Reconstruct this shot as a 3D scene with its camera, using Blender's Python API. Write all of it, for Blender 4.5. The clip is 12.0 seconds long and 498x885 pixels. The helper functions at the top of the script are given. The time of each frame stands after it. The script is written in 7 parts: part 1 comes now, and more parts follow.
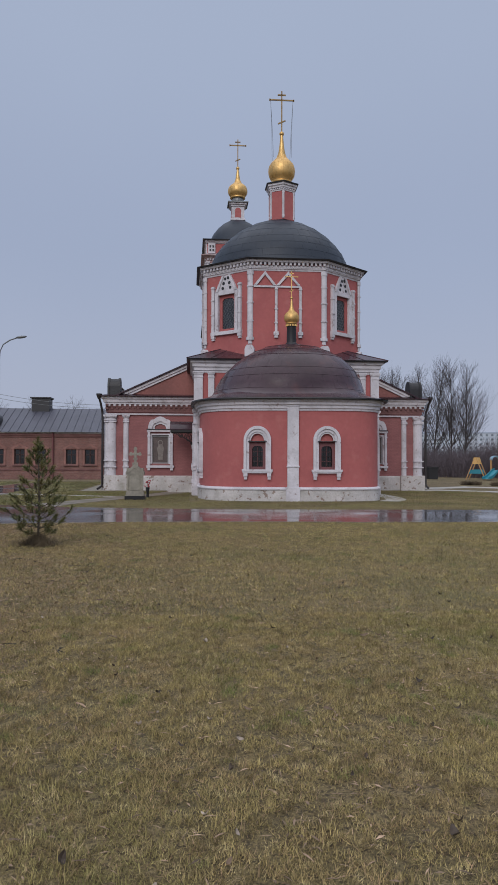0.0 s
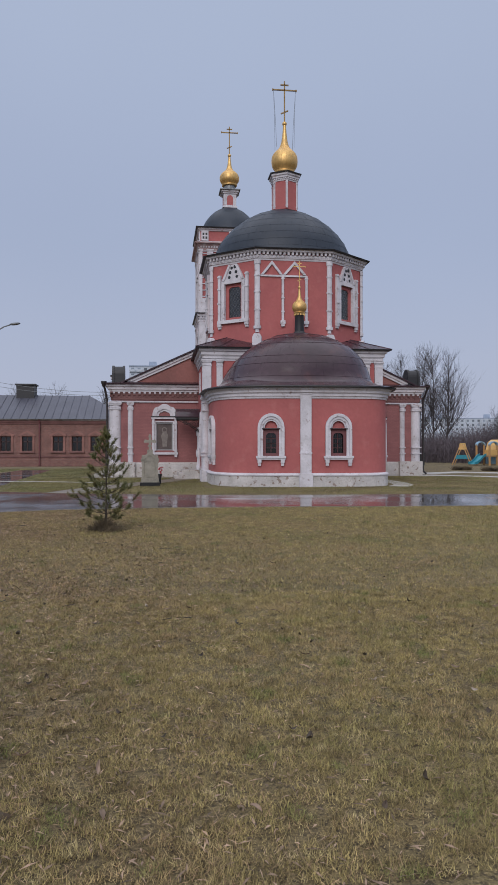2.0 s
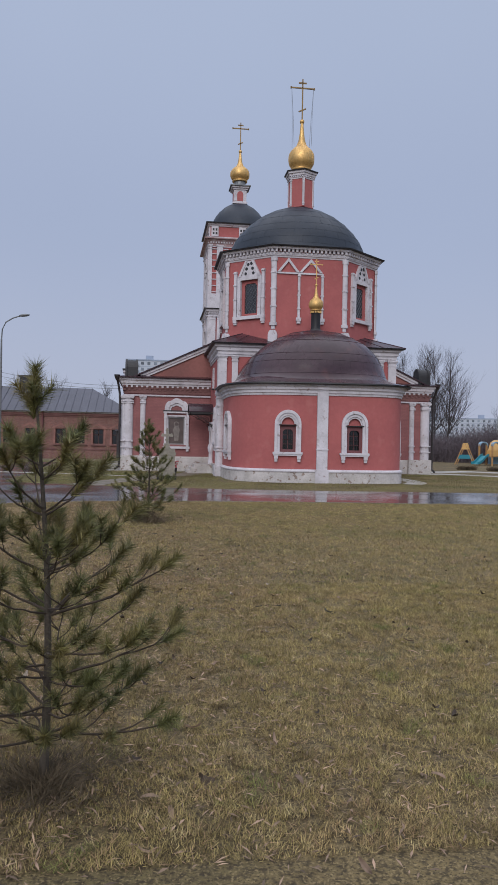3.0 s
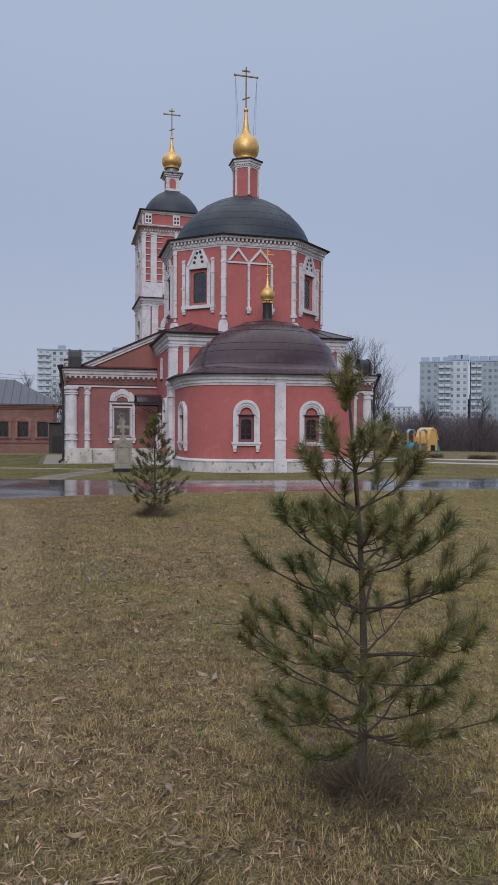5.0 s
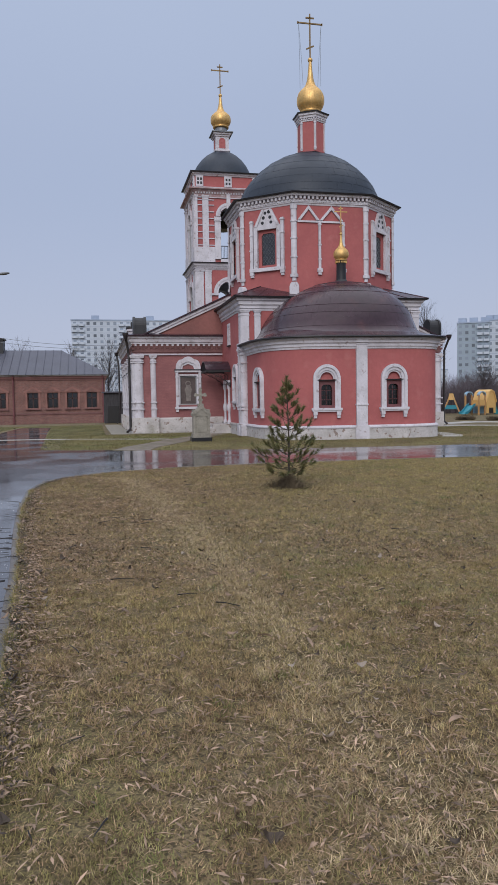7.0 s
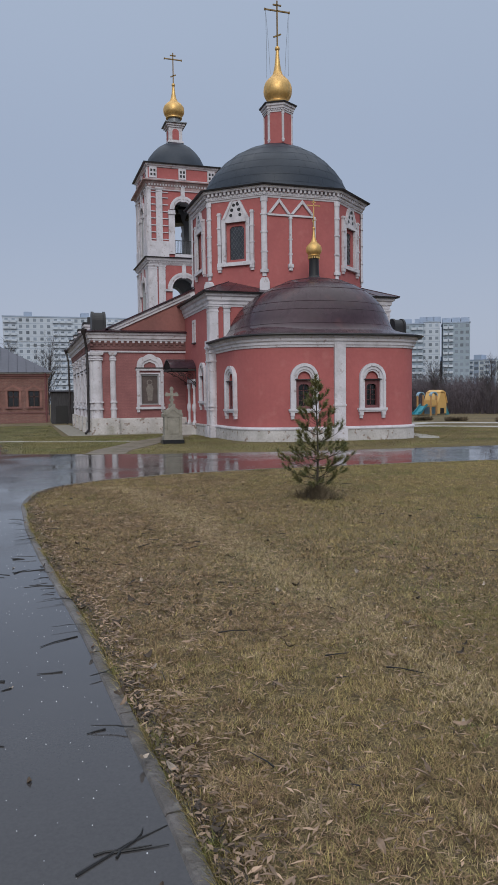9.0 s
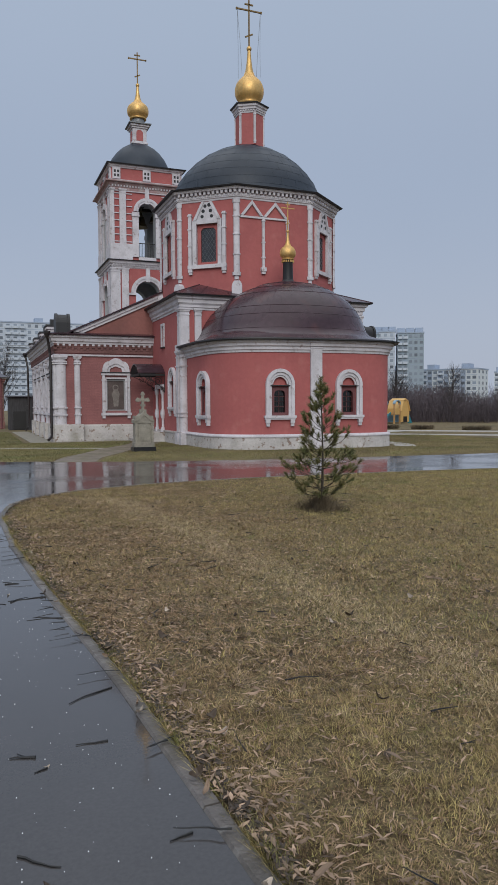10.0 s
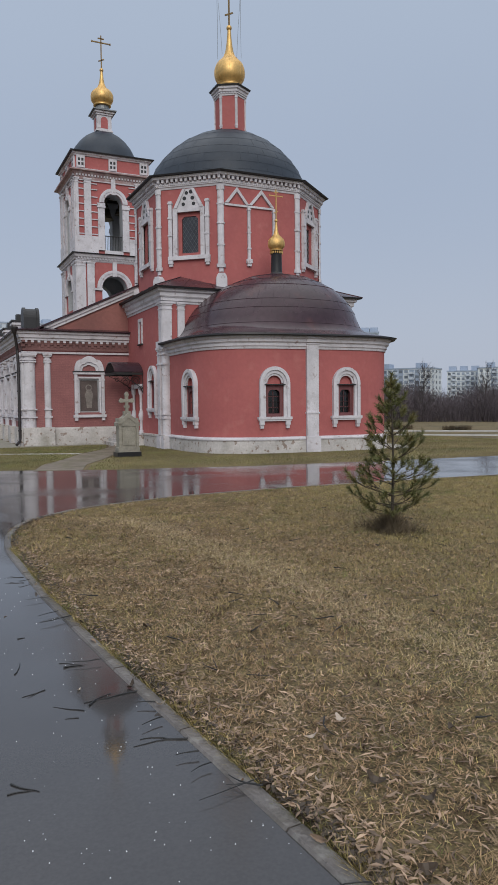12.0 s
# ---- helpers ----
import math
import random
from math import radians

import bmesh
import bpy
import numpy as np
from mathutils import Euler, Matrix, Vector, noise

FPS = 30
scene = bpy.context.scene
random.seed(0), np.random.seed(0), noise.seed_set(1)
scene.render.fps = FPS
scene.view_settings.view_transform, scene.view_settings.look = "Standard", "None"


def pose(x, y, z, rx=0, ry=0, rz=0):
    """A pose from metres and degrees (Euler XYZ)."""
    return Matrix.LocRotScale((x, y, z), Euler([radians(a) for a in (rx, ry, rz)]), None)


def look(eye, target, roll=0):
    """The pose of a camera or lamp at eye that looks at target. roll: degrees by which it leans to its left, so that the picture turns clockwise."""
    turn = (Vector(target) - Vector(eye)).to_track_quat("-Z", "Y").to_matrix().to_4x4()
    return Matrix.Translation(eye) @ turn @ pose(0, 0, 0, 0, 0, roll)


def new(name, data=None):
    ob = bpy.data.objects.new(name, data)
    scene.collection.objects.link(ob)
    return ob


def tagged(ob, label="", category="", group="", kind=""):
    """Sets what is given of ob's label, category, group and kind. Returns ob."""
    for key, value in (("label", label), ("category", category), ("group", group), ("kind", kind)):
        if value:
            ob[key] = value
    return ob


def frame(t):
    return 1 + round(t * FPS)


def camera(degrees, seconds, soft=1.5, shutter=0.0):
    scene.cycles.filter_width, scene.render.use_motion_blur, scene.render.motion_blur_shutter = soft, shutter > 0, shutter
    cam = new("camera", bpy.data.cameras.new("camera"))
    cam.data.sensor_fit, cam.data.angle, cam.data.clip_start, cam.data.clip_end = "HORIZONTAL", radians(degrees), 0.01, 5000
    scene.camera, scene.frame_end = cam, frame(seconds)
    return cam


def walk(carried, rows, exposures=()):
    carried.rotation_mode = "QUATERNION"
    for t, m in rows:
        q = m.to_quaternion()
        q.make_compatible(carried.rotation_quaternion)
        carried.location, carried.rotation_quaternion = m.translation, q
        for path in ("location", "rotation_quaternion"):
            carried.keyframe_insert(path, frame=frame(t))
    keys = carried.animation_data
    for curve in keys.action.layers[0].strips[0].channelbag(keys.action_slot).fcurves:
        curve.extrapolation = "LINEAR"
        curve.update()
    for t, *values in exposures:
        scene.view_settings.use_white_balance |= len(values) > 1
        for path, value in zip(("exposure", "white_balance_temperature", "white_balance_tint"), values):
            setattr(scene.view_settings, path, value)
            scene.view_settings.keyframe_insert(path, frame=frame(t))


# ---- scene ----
cam = camera(38.4, 12.0)
PATH = [
    (0, (0.627, 0.373, 1.659), (0.791, 2.366, 1.706), 0.2),
    (0.5, (0.231, 0.206, 1.682), (0.422, 2.196, 1.721), 0.2),
    (1, (-0.196, 0.064, 1.689), (0.024, 2.051, 1.716), 0.1),
    (1.5, (-0.676, 0.048, 1.701), (-0.443, 2.034, 1.71), -0.1),
    (2, (-1.188, -0.075, 1.69), (-0.941, 1.91, 1.698), 0.0),
    (2.5, (-1.703, -0.146, 1.654), (-1.458, 1.839, 1.651), 0.7),
    (3, (-2.181, -0.188, 1.662), (-1.915, 1.794, 1.659), 1.1),
    (5, (-4.002, 0.26, 1.653), (-3.497, 2.195, 1.625), 0.3),
    (5.5, (-4.448, 0.526, 1.668), (-3.917, 2.454, 1.623), 0.7),
    (6, (-4.931, 0.742, 1.683), (-4.384, 2.665, 1.622), 0.1),
    (6.5, (-5.361, 1.1, 1.656), (-4.954, 3.055, 1.547), -0.9),
    (8.5, (-6.724, 2.745, 1.67), (-6.177, 4.664, 1.539), -0.9),
    (9, (-6.938, 3.214, 1.706), (-6.34, 5.118, 1.581), -0.7),
    (9.5, (-7.19, 3.742, 1.675), (-6.52, 5.624, 1.566), -0.4),
    (10, (-7.334, 4.303, 1.644), (-6.616, 6.167, 1.54), -0.3),
    (10.5, (-7.48, 4.825, 1.664), (-6.753, 6.686, 1.564), -0.2),
    (11, (-7.642, 5.36, 1.689), (-6.834, 7.186, 1.59), -0.5),
    (11.5, (-7.724, 5.961, 1.694), (-6.907, 7.784, 1.595), -0.7),
    (12, (-7.897, 6.595, 1.677), (-7.059, 8.408, 1.572), -0.6),
]
walk(cam, [(t, look(eye, target, roll)) for t, eye, target, roll in PATH], exposures=[(0, -0.02, 6500, 12), (0.5, 0.0, 6500, 12), (1.0, 0.10, 6500, 11), (1.5, 0.08, 6500, 12), (3, 0.10, 6450, 13), (5, 0.09, 6500, 11), (6, 0.14, 6450, 12), (6.5, 0.20, 6450, 12), (8.5, 0.15, 6450, 10), (9, 0.03, 6550, 8), (9.5, 0.03, 6600, 7), (10.5, 0.08, 6650, 7), (12, 0.13, 6750, 7)])

# ---- light: overcast sky and a broad weak sun ----
world = bpy.data.worlds.new("overcast_sky")
scene.world = world
world.use_nodes = True
wn, wl = world.node_tree.nodes, world.node_tree.links
wn.clear()
w_out = wn.new("ShaderNodeOutputWorld")
w_bg = wn.new("ShaderNodeBackground")
w_sky = wn.new("ShaderNodeTexSky")
w_sky.sky_type, w_sky.sun_disc = "NISHITA", False
w_sky.sun_elevation, w_sky.sun_rotation = radians(42), radians(205)
w_sky.air_density, w_sky.dust_density = 1.0, 4.0
w_co = wn.new("ShaderNodeTexCoord")
w_sep = wn.new("ShaderNodeSeparateXYZ")
w_ramp = wn.new("ShaderNodeValToRGB")
w_ramp.color_ramp.interpolation = "EASE"
for pos, col in ((0.0, (0.435, 0.485, 0.615)), (0.30, (0.372, 0.442, 0.592)), (0.55, (0.405, 0.482, 0.63)), (1.0, (1.55, 1.6, 1.72))):
    e = w_ramp.color_ramp.elements[0] if pos == 0 else (w_ramp.color_ramp.elements[-1] if pos == 1 else w_ramp.color_ramp.elements.new(pos))
    e.position, e.color = pos, (*col, 1)
w_cl = wn.new("ShaderNodeTexNoise")
w_cl.inputs["Scale"].default_value, w_cl.inputs["Detail"].default_value = 1.6, 3
w_clm = wn.new("ShaderNodeMapRange")
w_clm.inputs["To Min"].default_value, w_clm.inputs["To Max"].default_value = 0.94, 1.06
w_mul = wn.new("ShaderNodeVectorMath")
w_mul.operation = "SCALE"
w_sc = wn.new("ShaderNodeVectorMath")
w_sc.operation = "SCALE"
w_sc.inputs["Scale"].default_value = 0.06
w_mix = wn.new("ShaderNodeMix")
w_mix.data_type = "RGBA"
w_mix.inputs["Factor"].default_value = 0.12
wl.new(w_co.outputs["Generated"], w_sep.inputs[0])
wl.new(w_sep.outputs["Z"], w_ramp.inputs["Fac"])
wl.new(w_co.outputs["Generated"], w_cl.inputs["Vector"])
wl.new(w_cl.outputs["Fac"], w_clm.inputs["Value"])
wl.new(w_ramp.outputs["Color"], w_mul.inputs[0])
wl.new(w_clm.outputs["Result"], w_mul.inputs["Scale"])
wl.new(w_sky.outputs["Color"], w_sc.inputs[0])
wl.new(w_mul.outputs["Vector"], w_mix.inputs["A"])
wl.new(w_sc.outputs["Vector"], w_mix.inputs["B"])
wl.new(w_mix.outputs["Result"], w_bg.inputs["Color"])
w_bg.inputs["Strength"].default_value = 1.0
wl.new(w_bg.outputs["Background"], w_out.inputs["Surface"])

sun_data = bpy.data.lights.new("sun", "SUN")
sun_data.energy, sun_data.angle, sun_data.color = 1.3, radians(35), (1.0, 0.97, 0.93)
sun = new("sun", sun_data)
sun.matrix_world = look((-15, -30, 35), (4, 30, 0))


# ---- materials ----
def mat(name, base, rough=0.8, metal=0.0, var=0.18, scale=1.2, fine=18.0, tint=None, bump=0.15, bump_scale=40.0, spec=0.5, per_object=0.0, per_island=0.0, rough_var=0.0, stretch=(1, 1, 1), coat=0.0):
    """Principled surface with colour variation at two scales, fine relief and an optional second tint in blotches."""
    m = bpy.data.materials.new(name)
    m.use_nodes = True
    n, l = m.node_tree.nodes, m.node_tree.links
    b = n["Principled BSDF"]
    geo = n.new("ShaderNodeNewGeometry")
    mp = n.new("ShaderNodeMapping")
    mp.inputs["Scale"].default_value = stretch
    l.new(geo.outputs["Position"], mp.inputs["Vector"])

    def nz(s, d=5.0):
        t = n.new("ShaderNodeTexNoise")
        t.inputs["Scale"].default_value, t.inputs["Detail"].default_value = s, d
        l.new(mp.outputs["Vector"], t.inputs["Vector"])
        return t.outputs["Fac"]

    def mapped(src, lo, hi, a=0.3, c=0.7):
        r = n.new("ShaderNodeMapRange")
        for k, v in (("From Min", a), ("From Max", c), ("To Min", lo), ("To Max", hi)):
            r.inputs[k].default_value = v
        l.new(src, r.inputs["Value"])
        return r.outputs["Result"]

    def times(a, c):
        r = n.new("ShaderNodeMath")
        r.operation = "MULTIPLY"
        l.new(a, r.inputs[0])
        l.new(c, r.inputs[1])
        return r.outputs[0]

    big, small = nz(scale), nz(fine)
    value = times(mapped(big, 1 - var, 1 + var), mapped(small, 1 - var * 0.7, 1 + var * 0.7))
    if per_object:
        oi = n.new("ShaderNodeObjectInfo")
        value = times(value, mapped(oi.outputs["Random"], 1 - per_object, 1 + per_object, 0, 1))
    if per_island:
        value = times(value, mapped(geo.outputs["Random Per Island"], 1 - per_island, 1 + per_island, 0, 1))
    col = n.new("ShaderNodeRGB")
    col.outputs[0].default_value = (*base, 1)
    src = col.outputs[0]
    if tint:
        for k, (tc, ts, lo, hi) in enumerate(tint):
            mx = n.new("ShaderNodeMix")
            mx.data_type = "RGBA"
            l.new(mapped(nz(ts, 6.0), 0, 1, lo, hi), mx.inputs["Factor"])
            l.new(src, mx.inputs["A"])
            mx.inputs["B"].default_value = (*tc, 1)
            src = mx.outputs["Result"]
    sc = n.new("ShaderNodeVectorMath")
    sc.operation = "SCALE"
    l.new(src, sc.inputs[0])
    l.new(value, sc.inputs["Scale"])
    l.new(sc.outputs["Vector"], b.inputs["Base Color"])
    b.inputs["Roughness"].default_value, b.inputs["Metallic"].default_value = rough, metal
    b.inputs["Specular IOR Level"].default_value = spec
    b.inputs["Coat Weight"].default_value = coat
    if rough_var:
        l.new(mapped(nz(scale * 1.7), max(0.02, rough - rough_var), rough + rough_var), b.inputs["Roughness"])
    if bump:
        bp = n.new("ShaderNodeBump")
        bp.inputs["Strength"].default_value, bp.inputs["Distance"].default_value = bump, 0.02
        l.new(nz(bump_scale, 4.0), bp.inputs["Height"])
        l.new(bp.outputs["Normal"], b.inputs["Normal"])
    return m


def brick_mat(name, c1, c2, mortar, bw=0.26, bh=0.075, tint=None):
    """Brick courses on upright walls, laid along the wall whichever way it faces."""
    m = mat(name, c1, rough=0.9, var=0.15, tint=tint)
    n, l = m.node_tree.nodes, m.node_tree.links
    geo = n.new("ShaderNodeNewGeometry")
    sep = n.new("ShaderNodeSeparateXYZ")
    l.new(geo.outputs["Position"], sep.inputs[0])
    add = n.new("ShaderNodeMath")
    l.new(sep.outputs["X"], add.inputs[0])
    l.new(sep.outputs["Y"], add.inputs[1])
    cmb = n.new("ShaderNodeCombineXYZ")
    l.new(add.outputs[0], cmb.inputs["X"])
    l.new(sep.outputs["Z"], cmb.inputs["Y"])
    br = n.new("ShaderNodeTexBrick")
    for k, v in (("Color1", (*c1, 1)), ("Color2", (*c2, 1)), ("Mortar", (*mortar, 1)), ("Scale", 1.0), ("Mortar Size", 0.008), ("Brick Width", bw), ("Row Height", bh)):
        br.inputs[k].default_value = v
    l.new(cmb.outputs[0], br.inputs["Vector"])
    for node in n:
        if node.type == "RGB":
            for link in list(node.outputs[0].links):
                l.new(br.outputs["Color"], link.to_socket)
    return m


RED = mat("red_limewash", (0.385, 0.112, 0.108), 0.85, var=0.07, scale=0.45, fine=7, tint=[((0.345, 0.098, 0.098), 0.7, 0.42, 0.75), ((0.42, 0.15, 0.14), 2.6, 0.56, 0.85)], bump=0.25, bump_scale=14)
RED_OLD = brick_mat("red_painted_brick", (0.285, 0.118, 0.115), (0.26, 0.106, 0.105), (0.235, 0.098, 0.098), tint=None)
GABLE = mat("brownish_red_gable_paint", (0.265, 0.108, 0.095), 0.85, var=0.1, scale=0.5, fine=8, tint=[((0.22, 0.095, 0.085), 0.8, 0.45, 0.75)], bump=0.25, bump_scale=14)
PINKISH = mat("faded_pink_limewash", (0.40, 0.27, 0.27), 0.88, var=0.1, scale=1.2, fine=12, tint=[((0.52, 0.47, 0.47), 2.5, 0.5, 0.7)], bump=0.3, bump_scale=20)
WHITE = mat("white_limewash", (0.575, 0.555, 0.592), 0.85, var=0.08, scale=1.1, fine=12, tint=[((0.44, 0.42, 0.445), 1.9, 0.48, 0.75), ((0.33, 0.27, 0.27), 5.0, 0.60, 0.72)], bump=0.45, bump_scale=22)
PLINTH = mat("peeling_plinth_plaster", (0.50, 0.475, 0.465), 0.9, var=0.14, scale=1.4, fine=14, tint=[((0.42, 0.395, 0.375), 2.2, 0.45, 0.7), ((0.26, 0.20, 0.17), 6.0, 0.59, 0.65), ((0.24, 0.225, 0.18), 0.8, 0.6, 0.85)], bump=0.5, bump_scale=18)
ROOF = mat("brown_sheet_roof", (0.047, 0.026, 0.034), 0.23, var=0.22, scale=0.5, fine=5, tint=[((0.082, 0.036, 0.038), 0.9, 0.55, 0.72)], bump=0.30, bump_scale=2.6, rough_var=0.13, spec=0.35)
DOME = mat("dark_dome_sheet", (0.020, 0.028, 0.042), 0.46, var=0.12, scale=0.7, fine=6, bump=0.05, bump_scale=3, rough_var=0.08, spec=0.35)
DARK = mat("dark_sheet_edge", (0.016, 0.016, 0.019), 0.5, var=0.15, bump=0.05)
CROSS = mat("aged_gilt_iron", (0.20, 0.13, 0.055), 0.45, metal=0.6, var=0.2, scale=3, bump=0.04)
PLASTER = mat("grey_inner_plaster", (0.40, 0.41, 0.43), 0.9, var=0.15)
GOLD = mat("gilded_metal", (0.66, 0.43, 0.17), 0.52, metal=0.85, var=0.14, scale=3, fine=14, bump=0.08, bump_scale=9, rough_var=0.08)
PIPE = mat("brown_painted_pipe", (0.022, 0.018, 0.019), 0.4, var=0.15, bump=0.03)
GLASS = mat("dark_window_glass", (0.012, 0.013, 0.016), 0.08, var=0.1, bump=0.02, spec=0.7)
# Base colour lifted to blue-grey, painting in the sky mirrored by the panes
GLASS_SKY = mat("sky_tinted_window_glass", (0.034, 0.038, 0.047), 0.22, var=0.35, scale=2.5, bump=0.03, spec=0.6)
IRON = mat("black_iron", (0.012, 0.012, 0.013), 0.55, var=0.2, bump=0.1)
MAROON = mat("maroon_window_frame", (0.15, 0.05, 0.055), 0.6, var=0.15, bump=0.1)
GREYFRAME = mat("grey_window_frame", (0.30, 0.30, 0.31), 0.6, var=0.1, bump=0.05)
BRICK = brick_mat("old_red_brick", (0.215, 0.095, 0.078), (0.145, 0.062, 0.056), (0.24, 0.18, 0.155), tint=None)
WOOD_DARK = mat("dark_brown_wood", (0.05, 0.024, 0.022), 0.7, var=0.2)
BRICK_LIGHT = mat("rubbed_brick_trim", (0.25, 0.125, 0.105), 0.9, var=0.2)
BRICK_DARK = mat("dark_brick_trim", (0.17, 0.084, 0.080), 0.9, var=0.2)
SHED = mat("weathered_grey_boards", (0.045, 0.043, 0.047), 0.8, var=0.25, scale=2.0, fine=20, stretch=(6, 6, 1))
TIN = mat("grey_standing_seam_roof", (0.070, 0.072, 0.094), 0.45, var=0.12, scale=0.5, fine=4, bump=0.05, bump_scale=2)
STONE = mat("weathered_limestone", (0.265, 0.245, 0.205), 0.9, var=0.15, scale=3, fine=25, tint=[((0.17, 0.16, 0.13), 5.0, 0.5, 0.8)], bump=0.3)
BLACKSTONE = mat("black_granite", (0.014, 0.014, 0.016), 0.3, var=0.2, bump=0.05)
ICON_DARK = mat("dark_icon_board", (0.085, 0.062, 0.058), 0.5, var=0.25, scale=3)
ICON_PALE = mat("pale_icon_robe", (0.19, 0.165, 0.15), 0.6, var=0.2, scale=6)
BRONZE = mat("bell_bronze", (0.12, 0.10, 0.06), 0.45, metal=0.8, var=0.2)
CONCRETE = mat("pale_concrete", (0.40, 0.385, 0.36), 0.75, var=0.15, scale=1.5, fine=20, tint=[((0.24, 0.225, 0.20), 2.2, 0.5, 0.8)], bump=0.25)
KERB = mat("wet_concrete_kerb", (0.118, 0.106, 0.100), 0.45, var=0.18, scale=2.0, fine=30, tint=[((0.075, 0.066, 0.055), 3.0, 0.46, 0.68), ((0.16, 0.15, 0.14), 11.0, 0.58, 0.68)], bump=0.5, per_object=0.22)
PAVER = mat("brown_paving", (0.165, 0.135, 0.105), 0.6, var=0.2, scale=2.0, fine=22, bump=0.3, tint=[((0.115, 0.10, 0.055), 1.6, 0.46, 0.62), ((0.20, 0.165, 0.135), 4.0, 0.55, 0.7)])
BARK = mat("pine_bark", (0.055, 0.045, 0.034), 0.9, var=0.3, scale=10, fine=60, bump=0.5, bump_scale=60)
TWIG = mat("brown_pine_twig", (0.050, 0.036, 0.025), 0.85, var=0.3, scale=10)
NEEDLE = mat("pine_needles", (0.104, 0.112, 0.038), 0.55, var=0.35, scale=9, fine=40, per_island=0.45, bump=0.0, tint=[((0.16, 0.130, 0.045), 6.0, 0.44, 0.66)])
NEEDLE_DRY = mat("dry_pine_needles", (0.19, 0.12, 0.055), 0.7, var=0.3, scale=9, per_island=0.4, bump=0.0)
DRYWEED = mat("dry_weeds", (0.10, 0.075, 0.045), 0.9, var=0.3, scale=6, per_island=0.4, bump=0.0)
BARE = mat("bare_branches", (0.066, 0.056, 0.057), 0.9, var=0.15, scale=0.4, bump=0.0)
BRUSH = mat("bare_brushwood", (0.098, 0.080, 0.090), 0.95, var=0.2, scale=0.12, fine=1.2, per_island=0.22, bump=0.0)
BLADE = mat("dormant_grass_blades", (0.312, 0.250, 0.104), 0.85, var=0.16, scale=3.0, fine=16, per_island=0.60, bump=0.0, spec=0.2, tint=[((0.205, 0.190, 0.070), 0.45, 0.50, 0.66), ((0.32, 0.235, 0.118), 1.3, 0.50, 0.66), ((0.19, 0.148, 0.066), 5.0, 0.52, 0.62), ((0.40, 0.33, 0.165), 8.0, 0.56, 0.68), ((0.17, 0.185, 0.06), 2.6, 0.58, 0.68)])
FARGRASS = mat("short_olive_grass", (0.205, 0.175, 0.080), 0.85, var=0.25, scale=0.5, fine=4, per_island=0.3, bump=0.0, spec=0.2, tint=[((0.14, 0.155, 0.05), 0.4, 0.48, 0.66), ((0.25, 0.195, 0.10), 0.9, 0.54, 0.7)])
GREEN = mat("green_grass_blades", (0.165, 0.165, 0.075), 0.8, var=0.3, scale=0.8, fine=6, per_island=0.3, bump=0.0, spec=0.2, tint=[((0.22, 0.185, 0.075), 0.7, 0.5, 0.7)])
STRAW = mat("straw_litter_blades", (0.290, 0.198, 0.118), 0.85, var=0.2, scale=3.0, fine=16, per_island=0.65, bump=0.0, spec=0.2, tint=[((0.225, 0.148, 0.082), 1.3, 0.46, 0.66), ((0.21, 0.175, 0.070), 0.6, 0.54, 0.72), ((0.085, 0.055, 0.032), 6.0, 0.53, 0.62), ((0.36, 0.27, 0.18), 4.0, 0.56, 0.68)])
PALE_STRAW = mat("bleached_trodden_straw", (0.42, 0.335, 0.205), 0.85, var=0.2, scale=2.5, fine=14, per_island=0.5, bump=0.0, spec=0.2)
LEAF = mat("fallen_willow_leaves", (0.300, 0.208, 0.145), 0.75, var=0.28, scale=4, per_island=0.65, per_object=0.4, bump=0.1)
LEAF_DARK = mat("dark_wet_leaf", (0.050, 0.034, 0.022), 0.6, var=0.2, per_object=0.3, bump=0.1)
LEAF_PALE = mat("pale_fallen_leaf", (0.34, 0.285, 0.235), 0.7, var=0.15, per_object=0.2, bump=0.1)
SNOW = mat("grainy_ice", (0.72, 0.74, 0.78), 0.5, var=0.1, bump=0.2)
PANEL = mat("pale_panel_facade", (0.285, 0.345, 0.40), 0.9, var=0.06, scale=0.05, fine=0.5, bump=0.0)
# White panels made lighter and bluer, with distance haze mixed into the colour
PANEL_WHITE_HAZED = mat("hazed_white_panel_facade", (0.47, 0.52, 0.59), 0.9, var=0.05, scale=0.05, fine=0.5, bump=0.0)
PANEL_BRIGHT = mat("white_glazed_panel_facade", (0.56, 0.60, 0.63), 0.9, var=0.05, scale=0.05, fine=0.5, bump=0.0)
PANEL_BLUE = mat("blue_grey_panel", (0.30, 0.36, 0.46), 0.9, var=0.08, scale=0.05, fine=0.5, bump=0.0)
# Glass colour raised to carry the distance haze in front of it
FARWIN_HAZED = mat("hazed_far_window_glass", (0.185, 0.22, 0.27), 0.3, var=0.2, scale=0.1, per_object=0.5, bump=0.0)
YELLOW = mat("yellow_play_panel", (0.60, 0.37, 0.13), 0.5, var=0.08, bump=0.02)
ORANGE = mat("varnished_wood_post", (0.42, 0.24, 0.10), 0.6, var=0.15, bump=0.1)
TEAL = mat("teal_play_panel", (0.02, 0.20, 0.26), 0.45, var=0.08, bump=0.02)
LIGHTBLUE = mat("light_blue_play_roof", (0.20, 0.34, 0.46), 0.5, var=0.08, bump=0.02)
GALV = mat("grey_lamp_steel", (0.17, 0.18, 0.19), 0.5, metal=0.4, var=0.1, bump=0.03)
FLOWER = mat("red_paper_flowers", (0.45, 0.09, 0.10), 0.8, var=0.2, bump=0.0)


